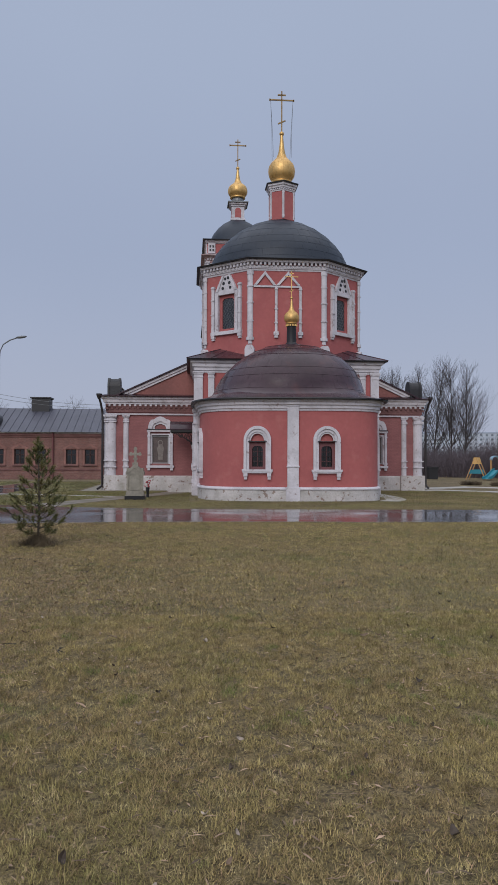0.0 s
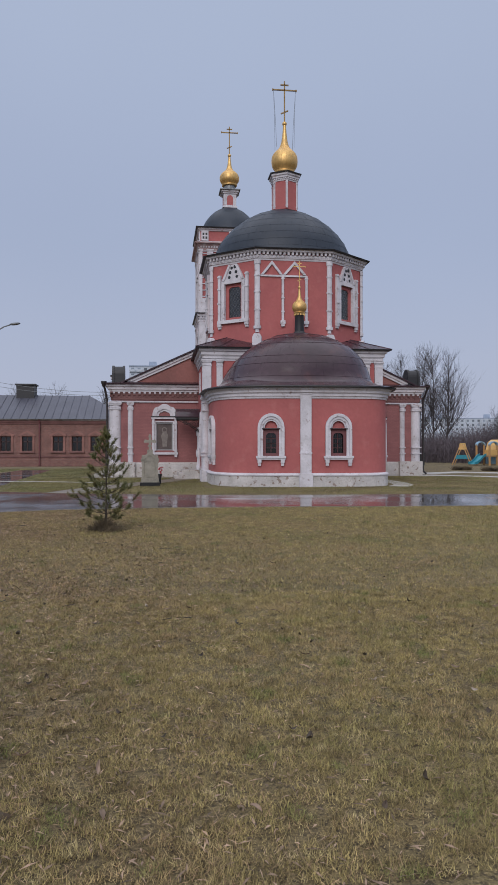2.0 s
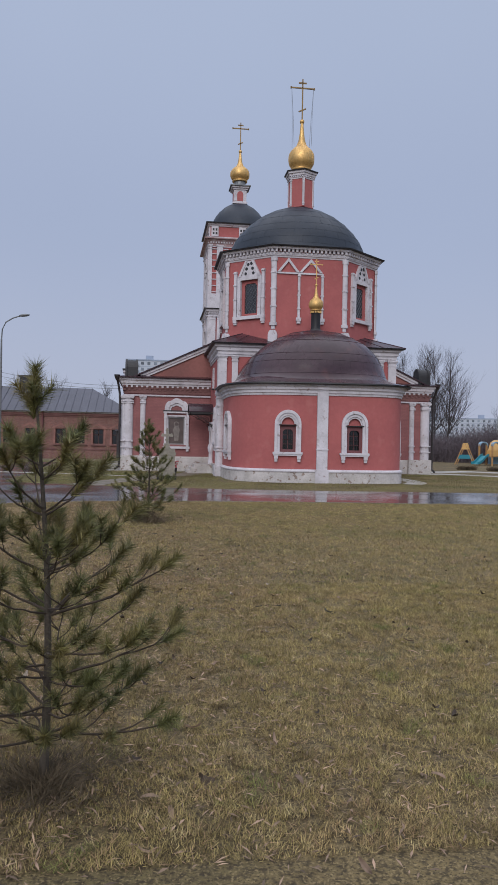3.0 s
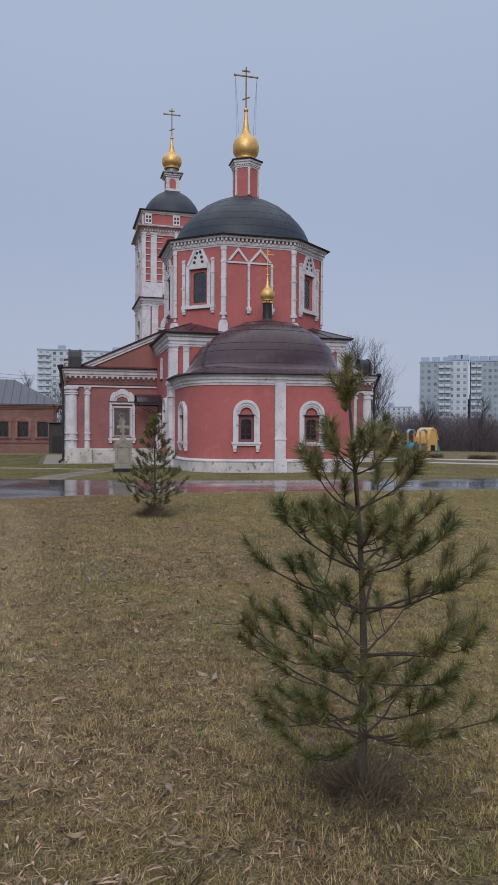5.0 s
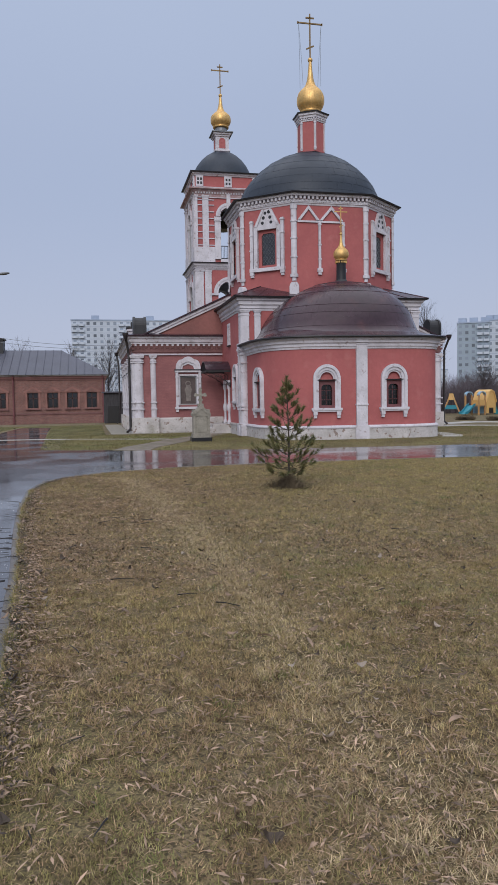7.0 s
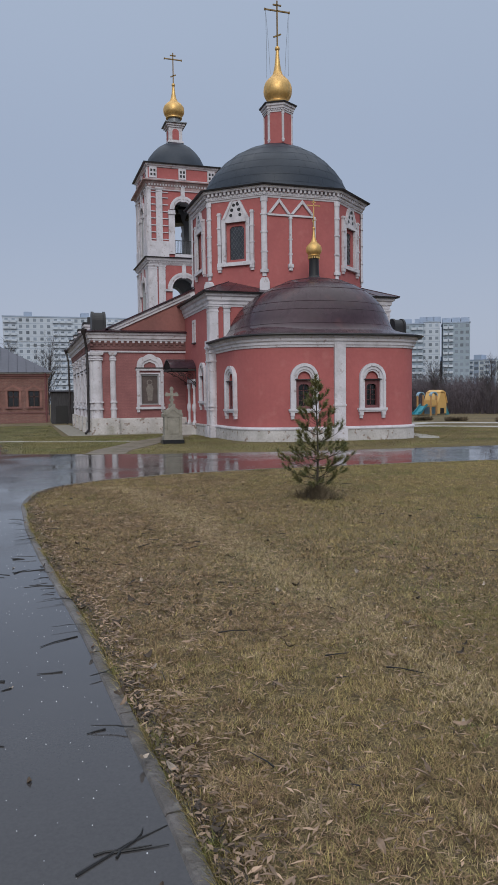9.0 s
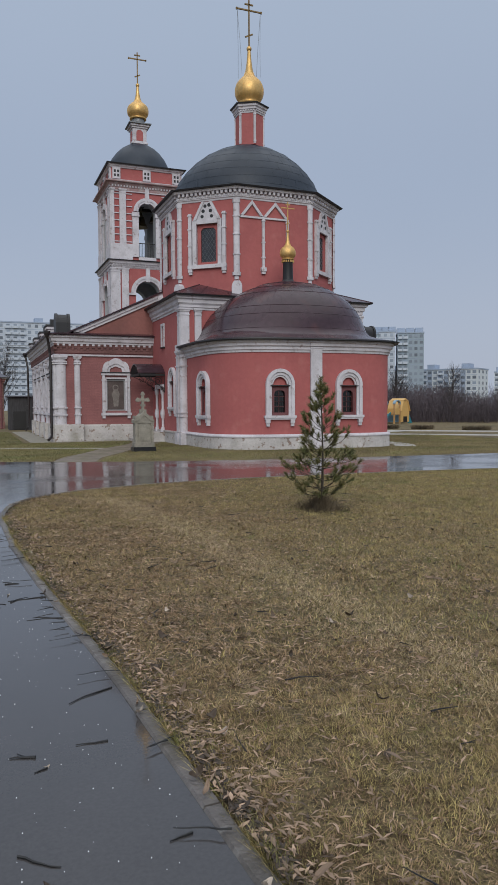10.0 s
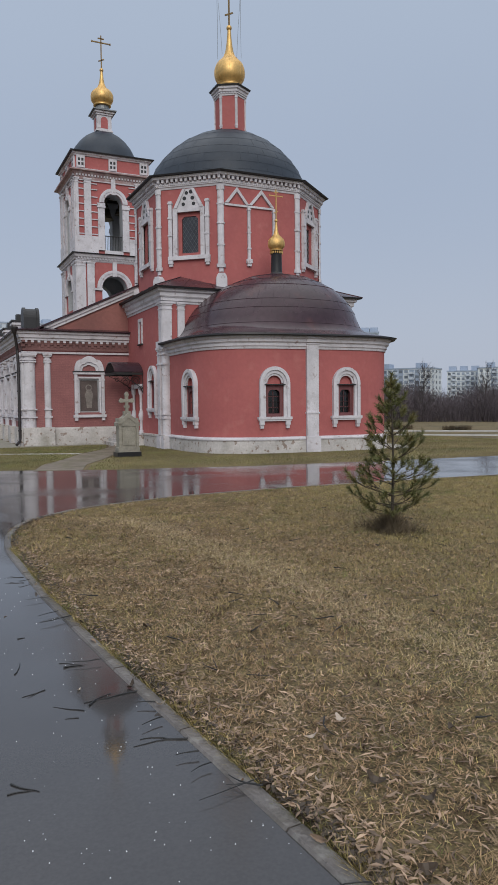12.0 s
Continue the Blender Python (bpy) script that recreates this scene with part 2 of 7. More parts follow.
def wet_asphalt():
    m = mat("wet_asphalt", (0.056, 0.052, 0.052), 0.12, var=0.15, scale=0.7, fine=60, bump=0.0)
    n, l = m.node_tree.nodes, m.node_tree.links
    b = n["Principled BSDF"]
    geo = n.new("ShaderNodeNewGeometry")
    film, grit = n.new("ShaderNodeTexNoise"), n.new("ShaderNodeTexNoise")
    film.inputs["Scale"].default_value, film.inputs["Detail"].default_value = 0.55, 4
    grit.inputs["Scale"].default_value, grit.inputs["Detail"].default_value = 90, 2
    for t in (film, grit):
        l.new(geo.outputs["Position"], t.inputs["Vector"])
    r = n.new("ShaderNodeMapRange")
    for k, v in (("From Min", 0.42), ("From Max", 0.66), ("To Min", 0.05), ("To Max", 0.20)):
        r.inputs[k].default_value = v
    l.new(film.outputs["Fac"], r.inputs["Value"])
    l.new(r.outputs["Result"], b.inputs["Roughness"])
    bp = n.new("ShaderNodeBump")
    bp.inputs["Distance"].default_value = 0.004
    s = n.new("ShaderNodeMapRange")
    for k, v in (("From Min", 0.42), ("From Max", 0.7), ("To Min", 0.015), ("To Max", 0.22)):
        s.inputs[k].default_value = v
    l.new(film.outputs["Fac"], s.inputs["Value"])
    l.new(s.outputs["Result"], bp.inputs["Strength"])
    l.new(grit.outputs["Fac"], bp.inputs["Height"])
    l.new(bp.outputs["Normal"], b.inputs["Normal"])
    b.inputs["Specular IOR Level"].default_value = 0.75
    return m


ASPHALT = wet_asphalt()
LAWN = mat("dormant_lawn_soil", (0.150, 0.112, 0.050), 0.95, var=0.28, scale=0.5, fine=9, bump=0.6, bump_scale=45,
           tint=[((0.115, 0.108, 0.038), 0.35, 0.5, 0.7), ((0.175, 0.128, 0.068), 0.8, 0.52, 0.7), ((0.060, 0.044, 0.021), 30.0, 0.46, 0.60), ((0.23, 0.175, 0.085), 70.0, 0.52, 0.64), ((0.035, 0.026, 0.013), 95.0, 0.56, 0.66)])


# ---- mesh helpers ----
def part(name, bm, material, parent=None, label="", smooth=False):
    bmesh.ops.recalc_face_normals(bm, faces=bm.faces[:])
    me = bpy.data.meshes.new(name)
    bm.to_mesh(me)
    bm.free()
    me.materials.append(material)
    if smooth:
        me.shade_smooth()
        me.set_sharp_from_angle(angle=radians(38))
    ob = new(name, me)
    if parent is not None:
        ob.parent = parent
    if label:
        tagged(ob, label)
    return ob


def soup(name, verts, faces, material, parent=None, label=""):
    """A mesh straight from arrays of vertices and equal-sided faces."""
    me = bpy.data.meshes.new(name)
    v, f = np.asarray(verts, np.float32), np.asarray(faces, np.int32)
    me.vertices.add(len(v))
    me.vertices.foreach_set("co", v.ravel())
    me.loops.add(f.size)
    me.loops.foreach_set("vertex_index", f.ravel())
    me.polygons.add(len(f))
    me.polygons.foreach_set("loop_start", np.arange(0, f.size, f.shape[1], dtype=np.int32))
    me.update(calc_edges=True)
    me.validate()
    me.materials.append(material)
    ob = new(name, me)
    if parent is not None:
        ob.parent = parent
    if label:
        tagged(ob, label)
    return ob


def thing(name, label, category, group="", kind=""):
    return tagged(new(name), label, category, group, kind)


def face_frame(p0, p1):
    """Wall frame: u along the wall from p0 to p1, n outward (to the right of that way), z up; returns it and the length."""
    p0, p1 = Vector((*p0, 0)), Vector((*p1, 0))
    u = (p1 - p0).normalized()
    m = Matrix(((u.x, u.y, 0, p0.x), (u.y, -u.x, 0, p0.y), (0, 0, 1, 0), (0, 0, 0, 1)))
    return m, (p1 - p0).length


ID = Matrix.Identity(4)


def box(bm, x0, x1, y0, y1, z0, z1, m=ID):
    v = [bm.verts.new(m @ Vector(p)) for p in ((x0, y0, z0), (x1, y0, z0), (x1, y1, z0), (x0, y1, z0), (x0, y0, z1), (x1, y0, z1), (x1, y1, z1), (x0, y1, z1))]
    for q in ((0, 3, 2, 1), (4, 5, 6, 7), (0, 1, 5, 4), (1, 2, 6, 5), (2, 3, 7, 6), (3, 0, 4, 7)):
        bm.faces.new([v[i] for i in q])


def prism(bm, pts, n0, n1, m=ID):
    """An outline of (u, z) drawn out from n0 to n1."""
    a = [bm.verts.new(m @ Vector((u, n0, z))) for u, z in pts]
    c = [bm.verts.new(m @ Vector((u, n1, z))) for u, z in pts]
    bm.faces.new(a)
    bm.faces.new(c[::-1])
    k = len(pts)
    for i in range(k):
        bm.faces.new((a[i], c[i], c[(i + 1) % k], a[(i + 1) % k]))


def arch_pts(cu, cz, r, a0=0.0, a1=180.0, k=16):
    return [(cu + r * math.cos(radians(a0 + (a1 - a0) * i / k)), cz + r * math.sin(radians(a0 + (a1 - a0) * i / k))) for i in range(k + 1)]


def band(bm, inner, outer, n0, n1, m=ID):
    """A strip between two open outlines of (u, z), as thick as n0 to n1."""
    rows = [[bm.verts.new(m @ Vector((u, n, z))) for u, z in line] for line, n in ((inner, n0), (inner, n1), (outer, n1), (outer, n0))]
    k = len(inner)
    for i in range(k - 1):
        for j in range(4):
            a, c = rows[j], rows[(j + 1) % 4]
            bm.faces.new((a[i], a[i + 1], c[i + 1], c[i]))
    for i in (0, k - 1):
        bm.faces.new([rows[j][i] for j in range(4)])


def lathe(bm, prof, segs=32, c=(0, 0), turn=0.0, sx=1.0, sy=1.0):
    rings = []
    for r, z in prof:
        if r < 1e-4:
            rings.append([bm.verts.new((c[0], c[1], z))])
        else:
            rings.append([bm.verts.new((c[0] + sx * r * math.cos(turn + 2 * math.pi * i / segs), c[1] + sy * r * math.sin(turn + 2 * math.pi * i / segs), z)) for i in range(segs)])
    for a, d in zip(rings, rings[1:]):
        for i in range(segs):
            j = (i + 1) % segs
            if len(a) == 1 and len(d) > 1:
                bm.faces.new((a[0], d[j], d[i]))
            elif len(d) == 1 and len(a) > 1:
                bm.faces.new((a[i], a[j], d[0]))
            elif len(a) > 1:
                bm.faces.new((a[i], a[j], d[j], d[i]))
    for ring in (rings[0], rings[-1]):
        if len(ring) > 2:
            bm.faces.new(ring)


def offsets(path, closed):
    """Mitred outward directions along a plan path (outward to the right of its way)."""
    k, out = len(path), []
    for i in range(k):
        a = Vector(path[i - 1]) if (i or closed) else None
        c = Vector(path[(i + 1) % k]) if (i < k - 1 or closed) else None
        p = Vector(path[i])
        ns = []
        if a is not None and (p - a).length > 1e-6:
            d = (p - a).normalized()
            ns.append(Vector((d.y, -d.x)))
        if c is not None and (c - p).length > 1e-6:
            d = (c - p).normalized()
            ns.append(Vector((d.y, -d.x)))
        n = sum(ns, Vector((0, 0))).normalized()
        out.append(n / max(0.35, n.dot(ns[0])))
    return out


def sweep(bm, path, prof, closed=False):
    """A moulding: a closed outline of (out, z) run along a plan path."""
    off = offsets(path, closed)
    rings = [[bm.verts.new((p[0] + o.x * d, p[1] + o.y * d, z)) for d, z in prof] for p, o in zip(path, off)]
    k, q = len(rings), len(prof)
    for i in range(k if closed else k - 1):
        a, c = rings[i], rings[(i + 1) % k]
        for j in range(q):
            bm.faces.new((a[j], a[(j + 1) % q], c[(j + 1) % q], c[j]))
    if not closed:
        bm.faces.new(rings[0])
        bm.faces.new(rings[-1][::-1])


def solid(bm, path, z0, z1, grow=0.0):
    """An upright block on a closed plan outline."""
    off = offsets(path, True)
    lo = [bm.verts.new((p[0] + o.x * grow, p[1] + o.y * grow, z0)) for p, o in zip(path, off)]
    hi = [bm.verts.new((p[0] + o.x * grow, p[1] + o.y * grow, z1)) for p, o in zip(path, off)]
    bm.faces.new(lo)
    bm.faces.new(hi[::-1])
    k = len(path)
    for i in range(k):
        bm.faces.new((lo[i], lo[(i + 1) % k], hi[(i + 1) % k], hi[i]))


def tube(bm, pts, radii, sides=8):
    pts = [Vector(p) for p in pts]
    if not isinstance(radii, (list, tuple)):
        radii = [radii] * len(pts)
    rings = []
    for i, p in enumerate(pts):
        d = (pts[min(i + 1, len(pts) - 1)] - pts[max(i - 1, 0)]).normalized()
        a = d.cross(Vector((0.31, 0.17, 0.93) if abs(d.z) < 0.9 else (1, 0.1, 0))).normalized()
        c = d.cross(a)
        rings.append([bm.verts.new(p + radii[i] * (a * math.cos(2 * math.pi * k / sides) + c * math.sin(2 * math.pi * k / sides))) for k in range(sides)])
    for a, c in zip(rings, rings[1:]):
        for k in range(sides):
            bm.faces.new((a[k], a[(k + 1) % sides], c[(k + 1) % sides], c[k]))
    bm.faces.new(rings[0])
    bm.faces.new(rings[-1])


def cut(ob, cutters):
    """Take the cutters' shapes out of a solid wall."""
    bmesh.ops.recalc_face_normals(cutters, faces=cutters.faces[:])
    me = bpy.data.meshes.new("cutter")
    cutters.to_mesh(me)
    cutters.free()
    tool = new("cutter", me)
    mod = ob.modifiers.new("openings", "BOOLEAN")
    mod.operation, mod.solver, mod.object, mod.use_self = "DIFFERENCE", "EXACT", tool, True
    done = bpy.data.meshes.new_from_object(ob.evaluated_get(bpy.context.evaluated_depsgraph_get()))
    ob.modifiers.clear()
    old = ob.data
    ob.data = done
    bpy.data.objects.remove(tool)
    bpy.data.meshes.remove(me)
    bpy.data.meshes.remove(old)


def bms():
    return bmesh.new()


# ---- the ground, road and paths ----
def near_edge(x):
    return np.interp(x, [-7.0, -6.85, -6.5, -5.5, -3.7, -1.2, 2.0, 5.0, 9.0, 40.0], [15.6, 16.7, 17.5, 18.45, 19.05, 19.3, 19.25, 19.0, 18.85, 17.6])


def path_edge(y):
    return np.interp(y, [-30, 2.0, 6.0, 8.5, 11.0, 13.0, 15.4], [-5.98, -6.26, -6.425, -6.58, -6.81, -6.955, -7.02])


def far_edge(x):
    return np.interp(x, [-40, -9.0, -7.1, -5.2, -3.3, 0.5, 5.0, 9.0, 40.0], [29.5, 28.0, 26.9, 26.1, 25.2, 24.25, 23.8, 23.6, 22.6])


bm = bms()
n_rad, n_ang = 42, 96
rings = [[bm.verts.new((4 + r * math.cos(2 * math.pi * i / n_ang), 30 + r * math.sin(2 * math.pi * i / n_ang), 0.0)) for i in range(n_ang)] for r in [6 * 1.168 ** k for k in range(n_rad)]]
for a, c in zip(rings, rings[1:]):
    for i in range(n_ang):
        bm.faces.new((a[i], a[(i + 1) % n_ang], c[(i + 1) % n_ang], c[i]))
bm.faces.new(rings[0])
for v in bm.verts:
    f = min(1.0, max(0.0, (v.co.y - 57) / 14)) * min(1.0, max(0.0, (3 - v.co.x) / 8))
    v.co.z = -0.5 * f * f * (3 - 2 * f)
ground = tagged(part("ground", bm, LAWN), "flat dormant brown-green lawn with worn patches", "ground", kind="structure")

left_out = -10.2
outline = [(x, float(near_edge(x))) for x in np.linspace(40, -7.0, 95)] + [(float(path_edge(y)), y) for y in np.linspace(15.4, -30, 60)]
outline += [(left_out + 0.1 * math.sin(y * 0.3), y) for y in np.linspace(-30, 17.0, 20)] + [(-11.2, 18.2), (-13, 18.8), (-40, 19.5)]
outline += [(-40, 29.5), (-13.5, 29.0), (-12.2, 31.0), (-11.3, 36.0), (-10.8, 42), (-10.5, 50.0), (-8.5, 50.0), (-8.3, 42), (-7.9, 34.0), (-7.6, 30.0)]
outline += [(x, float(far_edge(x))) for x in np.linspace(-7.3, 40, 60)]
bm = bms()
vs = [bm.verts.new((x, y, 0.006)) for x, y in outline]
bm.faces.new(vs)
bmesh.ops.triangulate(bm, faces=bm.faces[:])
road = tagged(part("road", bm, ASPHALT), "wet dark asphalt drive mirroring the church", "road", kind="structure")


def strip(name, pts, width, z, material, label, category="path"):
    bm = bms()
    off = offsets(pts, False)
    a = [bm.verts.new((p[0] - o.x * width / 2, p[1] - o.y * width / 2, z)) for p, o in zip(pts, off)]
    c = [bm.verts.new((p[0] + o.x * width / 2, p[1] + o.y * width / 2, z)) for p, o in zip(pts, off)]
    for i in range(len(pts) - 1):
        bm.faces.new((a[i], a[i + 1], c[i + 1], c[i]))
    r = bmesh.ops.extrude_face_region(bm, geom=bm.faces[:])
    for v in r["geom"]:
        if isinstance(v, bmesh.types.BMVert):
            v.co.z -= z + 0.01
    return tagged(part(name, bm, material), label, category, kind="structure")


strip("pavement_1", [(-4.6, 25.7), (-4.1, 27.5), (-3.2, 29.3), (-2.2, 31.6), (-1.0, 33.6), (-0.3, 35.2), (0.1, 36.8)], 1.25, 0.012, PAVER, "worn brown paved footpath from the drive to the door")
strip("pavement_2", [(-30, 36.5), (-9.5, 34.8), (-7.0, 34.2), (-4.9, 33.2), (-2.7, 32.1)], 0.35, 0.017, CONCRETE, "narrow pale concrete strip across the lawn")
strip("pavement_3", [(-4.45, 37.6), (-4.5, 44), (-4.55, 52.5)], 1.0, 0.02, STONE, "pale concrete apron along the church wall")
strip("pavement_4", [(-4.1, 37.75), (0.2, 37.9)], 0.7, 0.022, STONE, "pale concrete apron before the annexe")
strip("pavement_5", [(12.6, 37.9), (14.2, 38.6), (16.5, 36.4), (22, 31.5), (40, 18)], 1.2, 0.015, CONCRETE, "pale wet concrete footpath beside the playground")
strip("pavement_6", [(13.6, 40.5), (17.5, 42.8), (24, 37), (45, 22)], 1.5, 0.018, CONCRETE, "pale concrete playground edge")

strip("pavement_7", [(8.55, 28.35), (9.15, 29.4), (9.45, 31.0), (9.5, 36.0)], 0.8, 0.014, CONCRETE, "pale concrete apron at the foot of the apse")

# kerb stones along the footpath and the drive
kerb_line = [(float(path_edge(y)) + 0.03, y) for y in np.arange(-2.0, 15.4, 0.2)] + [(x + 0.03, float(near_edge(x)) - 0.03) for x in np.concatenate([np.array([-6.98, -6.9, -6.7, -6.45, -6.1, -5.7, -5.2]), np.arange(-4.8, 14, 0.35)])]
kerb = thing("kerb", "flush wet concrete kerb beside the asphalt", "kerb", kind="structure")
stone_len, acc, start = 0.98, 0.0, 0
lens = [math.dist(a, c) for a, c in zip(kerb_line, kerb_line[1:])]
piece = [kerb_line[0]]
for p, q, d in zip(kerb_line, kerb_line[1:], lens):
    piece.append(q)
    acc += d
    if acc >= stone_len:
        bm = bms()
        zt = 0.019 + random.uniform(-0.003, 0.003)
        sweep(bm, piece, [(-0.045, -0.02), (-0.045, zt - 0.012), (-0.034, zt), (0.030, zt), (0.036, zt - 0.008), (0.036, -0.02)])
        part("kerb_stone", bm, KERB, kerb)
        d0 = Vector(piece[-1]) - Vector(piece[-2])
        piece, acc = [tuple(Vector(q) + d0.normalized() * 0.012), ], 0.0

# ---- the church ----
church = thing("church", "red and white Orthodox church with dark domes and gilded onion tops", "church")


def sub_thing(name, parent=church):
    e = new(name)
    e.parent = parent
    return e


# plan of the apse
AX, AW, AB, AN, AY0, AYB = 4.70, 3.85, 3.65, 3.7, 32.2, 33.42
LEFT = 0.945  # the apse is narrower on its southern side


def apse_curve(scale=1.0, k=44, cx=AX, y0=AY0, aw=AW, ab=AB, boxy=1.0):
    pts = [(cx - aw * LEFT * scale, AYB)]
    for i in range(k + 1):
        a = math.pi * i / k
        co, si = math.cos(a), math.sin(a)
        nn = 2.25 + ((AN if co > 0 else 4.2) - 2.25) * boxy
        fwd = ab * scale * abs(si) ** (2 / nn)
        x = cx - aw * (LEFT if co > 0 else 1.0) * scale * math.copysign(abs(co) ** (2 / nn), co)
        pts.append((x, y0 - fwd - 0.075 * boxy * (x - cx) * min(1.0, fwd / 2.0)))
    return pts + [(cx + aw * scale, AYB)]


def apse_frame(x, y):
    """Wall frame at the apse's wall point nearest to (x, y), with u = 0 there."""
    pts = apse_curve(k=400)
    i = min(range(1, len(pts) - 1), key=lambda j: (pts[j][0] - x) ** 2 + (pts[j][1] - y) ** 2)
    a, c = Vector(pts[max(1, i - 8)]), Vector(pts[min(len(pts) - 2, i + 8)])
    mid = Vector(pts[i])
    m, _ = face_frame(tuple(mid), tuple(mid + (c - a)))
    return m


apse_path = apse_curve()
bm = bms()
solid(bm, apse_path[:-1] + [apse_path[-1]], 0.30, 4.0)
apse_wall = part("apse_wall", bm, RED, church, "smooth coral red rounded wall")
bm = bms()
sweep(bm, apse_path, [(-0.2, 0.0), (0.09, 0.0), (0.085, 0.44), (-0.2, 0.44)])
part("apse_plinth", bm, PLINTH, church, "peeling whitewashed plinth")
bm = bms()
sweep(bm, apse_path, [(-0.2, 0.44), (0.11, 0.44), (0.125, 0.48), (0.11, 0.52), (0.03, 0.56), (-0.2, 0.56)])
part("plinth_ledge", bm, WHITE, church)
bm = bms()
sweep(bm, apse_path, [(-0.2, 3.60), (0.04, 3.60), (0.06, 3.68), (0.10, 3.70), (0.10, 3.80), (0.17, 3.84), (0.17, 3.93), (0.24, 3.97), (0.25, 4.06), (-0.2, 4.06)])
part("apse_cornice", bm, WHITE, church)
bm = bms()
sweep(bm, apse_path, [(0.0, 4.04), (0.40, 4.03), (0.42, 4.06), (0.41, 4.11), (0.0, 4.14)])
part("apse_eave", bm, DARK, church)
bm = bms()
tp = apse_curve(k=150)
off = offsets(tp, False)
for p, o in list(zip(tp, off))[1:-1]:
    u = Vector((-o.y, o.x)).normalized()
    m, _ = face_frame((p[0] + o.x * 0.09, p[1] + o.y * 0.09), (p[0] + o.x * 0.09 + u.x, p[1] + o.y * 0.09 + u.y))
    box(bm, -0.025, 0.025, -0.03, 0.035, 3.805, 3.84, m)
tagged(part("dentil_course", bm, WHITE, church), kind="stuff")

# apse roof: a bulging sheet dome over a flared skirt
levels = [(4.10, 1.105, 0.0, 1.0), (4.17, 1.04, 0.02, 0.9), (4.27, 0.965, 0.06, 0.6), (4.40, 0.912, 0.13, 0.25), (4.58, 0.890, 0.19, 0.08), (4.85, 0.870, 0.23, 0.0), (5.15, 0.832, 0.27, 0.0), (5.48, 0.775, 0.31, 0.0), (5.80, 0.695, 0.34, 0.0), (6.10, 0.60, 0.37, 0.0), (6.37, 0.475, 0.38, 0.0), (6.59, 0.335, 0.39, 0.0), (6.73, 0.17, 0.40, 0.0), (6.79, 0.05, 0.41, 0.0)]
bm = bms()
rows = []
for z, s, sh, bx in levels:
    rows.append([bm.verts.new((x, y, z)) for x, y in apse_curve(s, cx=AX + sh, y0=AY0 - 0.25 * (1 - s), boxy=bx)])
for a, c in zip(rows, rows[1:]):
    for i in range(len(a) - 1):
        bm.faces.new((a[i], a[i + 1], c[i + 1], c[i]))
apse_roof = part("apse_roof", bm, ROOF, church, "wet brown sheet-metal half dome", smooth=True)
# raised seams of the roof sheets
bm = bms()
for k in (4, 6, 7, 9, 10, 11):
    z, s, sh, bx = levels[k]
    pts = [(x, y, z + 0.003) for x, y in apse_curve(s * 1.001, cx=AX + sh, y0=AY0 - 0.25 * (1 - s), boxy=bx)]
    tube(bm, pts, 0.008, 4)
tagged(part("seam_net", bm, ROOF, apse_roof), kind="stuff")
bm = bms()
for i, f in enumerate(np.linspace(0.06, 0.94, 13)):
    for k in range(4, 11):
        j = int((f + (0.035 if k % 2 else 0.0)) * 45)
        z0, s0, h0, b0 = levels[k]
        z1, s1, h1, b1 = levels[k + 1]
        p0 = apse_curve(s0, cx=AX + h0, y0=AY0 - 0.25 * (1 - s0), boxy=b0)[j]
        p1 = apse_curve(s1, cx=AX + h1, y0=AY0 - 0.25 * (1 - s1), boxy=b1)[j]
        tube(bm, [(*p0, z0 + 0.001), (*p1, z1 + 0.001)], 0.004, 4)
tagged(part("seam_net", bm, ROOF, apse_roof), kind="stuff")


def pilaster(parent, m, u0, u1, z0, z1, base_z=None, collars=(), cap=True, n=0.1, mat_=None, round_=0.0):
    """A flat or half-round pilaster with collars, a stepped capital and a block base, in a wall frame."""
    bm = bms()
    w = u1 - u0
    if round_:
        k = 8
        lo, hi = [], []
        for i in range(k + 1):
            a = math.pi * i / k
            uu, nn = (u0 + u1) / 2 - w / 2 * math.cos(a), w / 2 * round_ * math.sin(a)
            lo.append(bm.verts.new(m @ Vector((uu, nn, z0))))
            hi.append(bm.verts.new(m @ Vector((uu, nn, z1))))
        for i in range(k):
            bm.faces.new((lo[i], lo[i + 1], hi[i + 1], hi[i]))
        bm.faces.new(lo)
        bm.faces.new(hi)
        n = w / 2 * round_
    else:
        box(bm, u0, u1, -0.05, n, z0, z1, m)
    for c in collars:
        box(bm, u0 - 0.025, u1 + 0.025, -0.05, n + 0.03, c - 0.03, c + 0.03, m)
    if cap:
        box(bm, u0 - 0.02, u1 + 0.02, -0.05, n + 0.02, z1 - 0.30, z1 - 0.25, m)
        box(bm, u0 - 0.03, u1 + 0.03, -0.05, n + 0.03, z1 - 0.14, z1 - 0.08, m)
        box(bm, u0 - 0.055, u1 + 0.055, -0.05, n + 0.055, z1 - 0.08, z1, m)
    if base_z is not None:
        box(bm, u0 - 0.05, u1 + 0.05, -0.05, n + 0.06, base_z, z0, m)
    return part("pilaster", bm, mat_ or WHITE, parent)


m = apse_frame(4.66, 28.5)
pilaster(church, m, -0.225, 0.225, 0.55, 4.06, base_z=0.0, collars=(1.38,), n=0.12)
bm = bms()
box(bm, -0.31, 0.31, -0.05, 0.27, 3.97, 4.06, m)
box(bm, -0.27, 0.27, -0.05, 0.2, 3.84, 3.97, m)
part("capital", bm, WHITE, church)


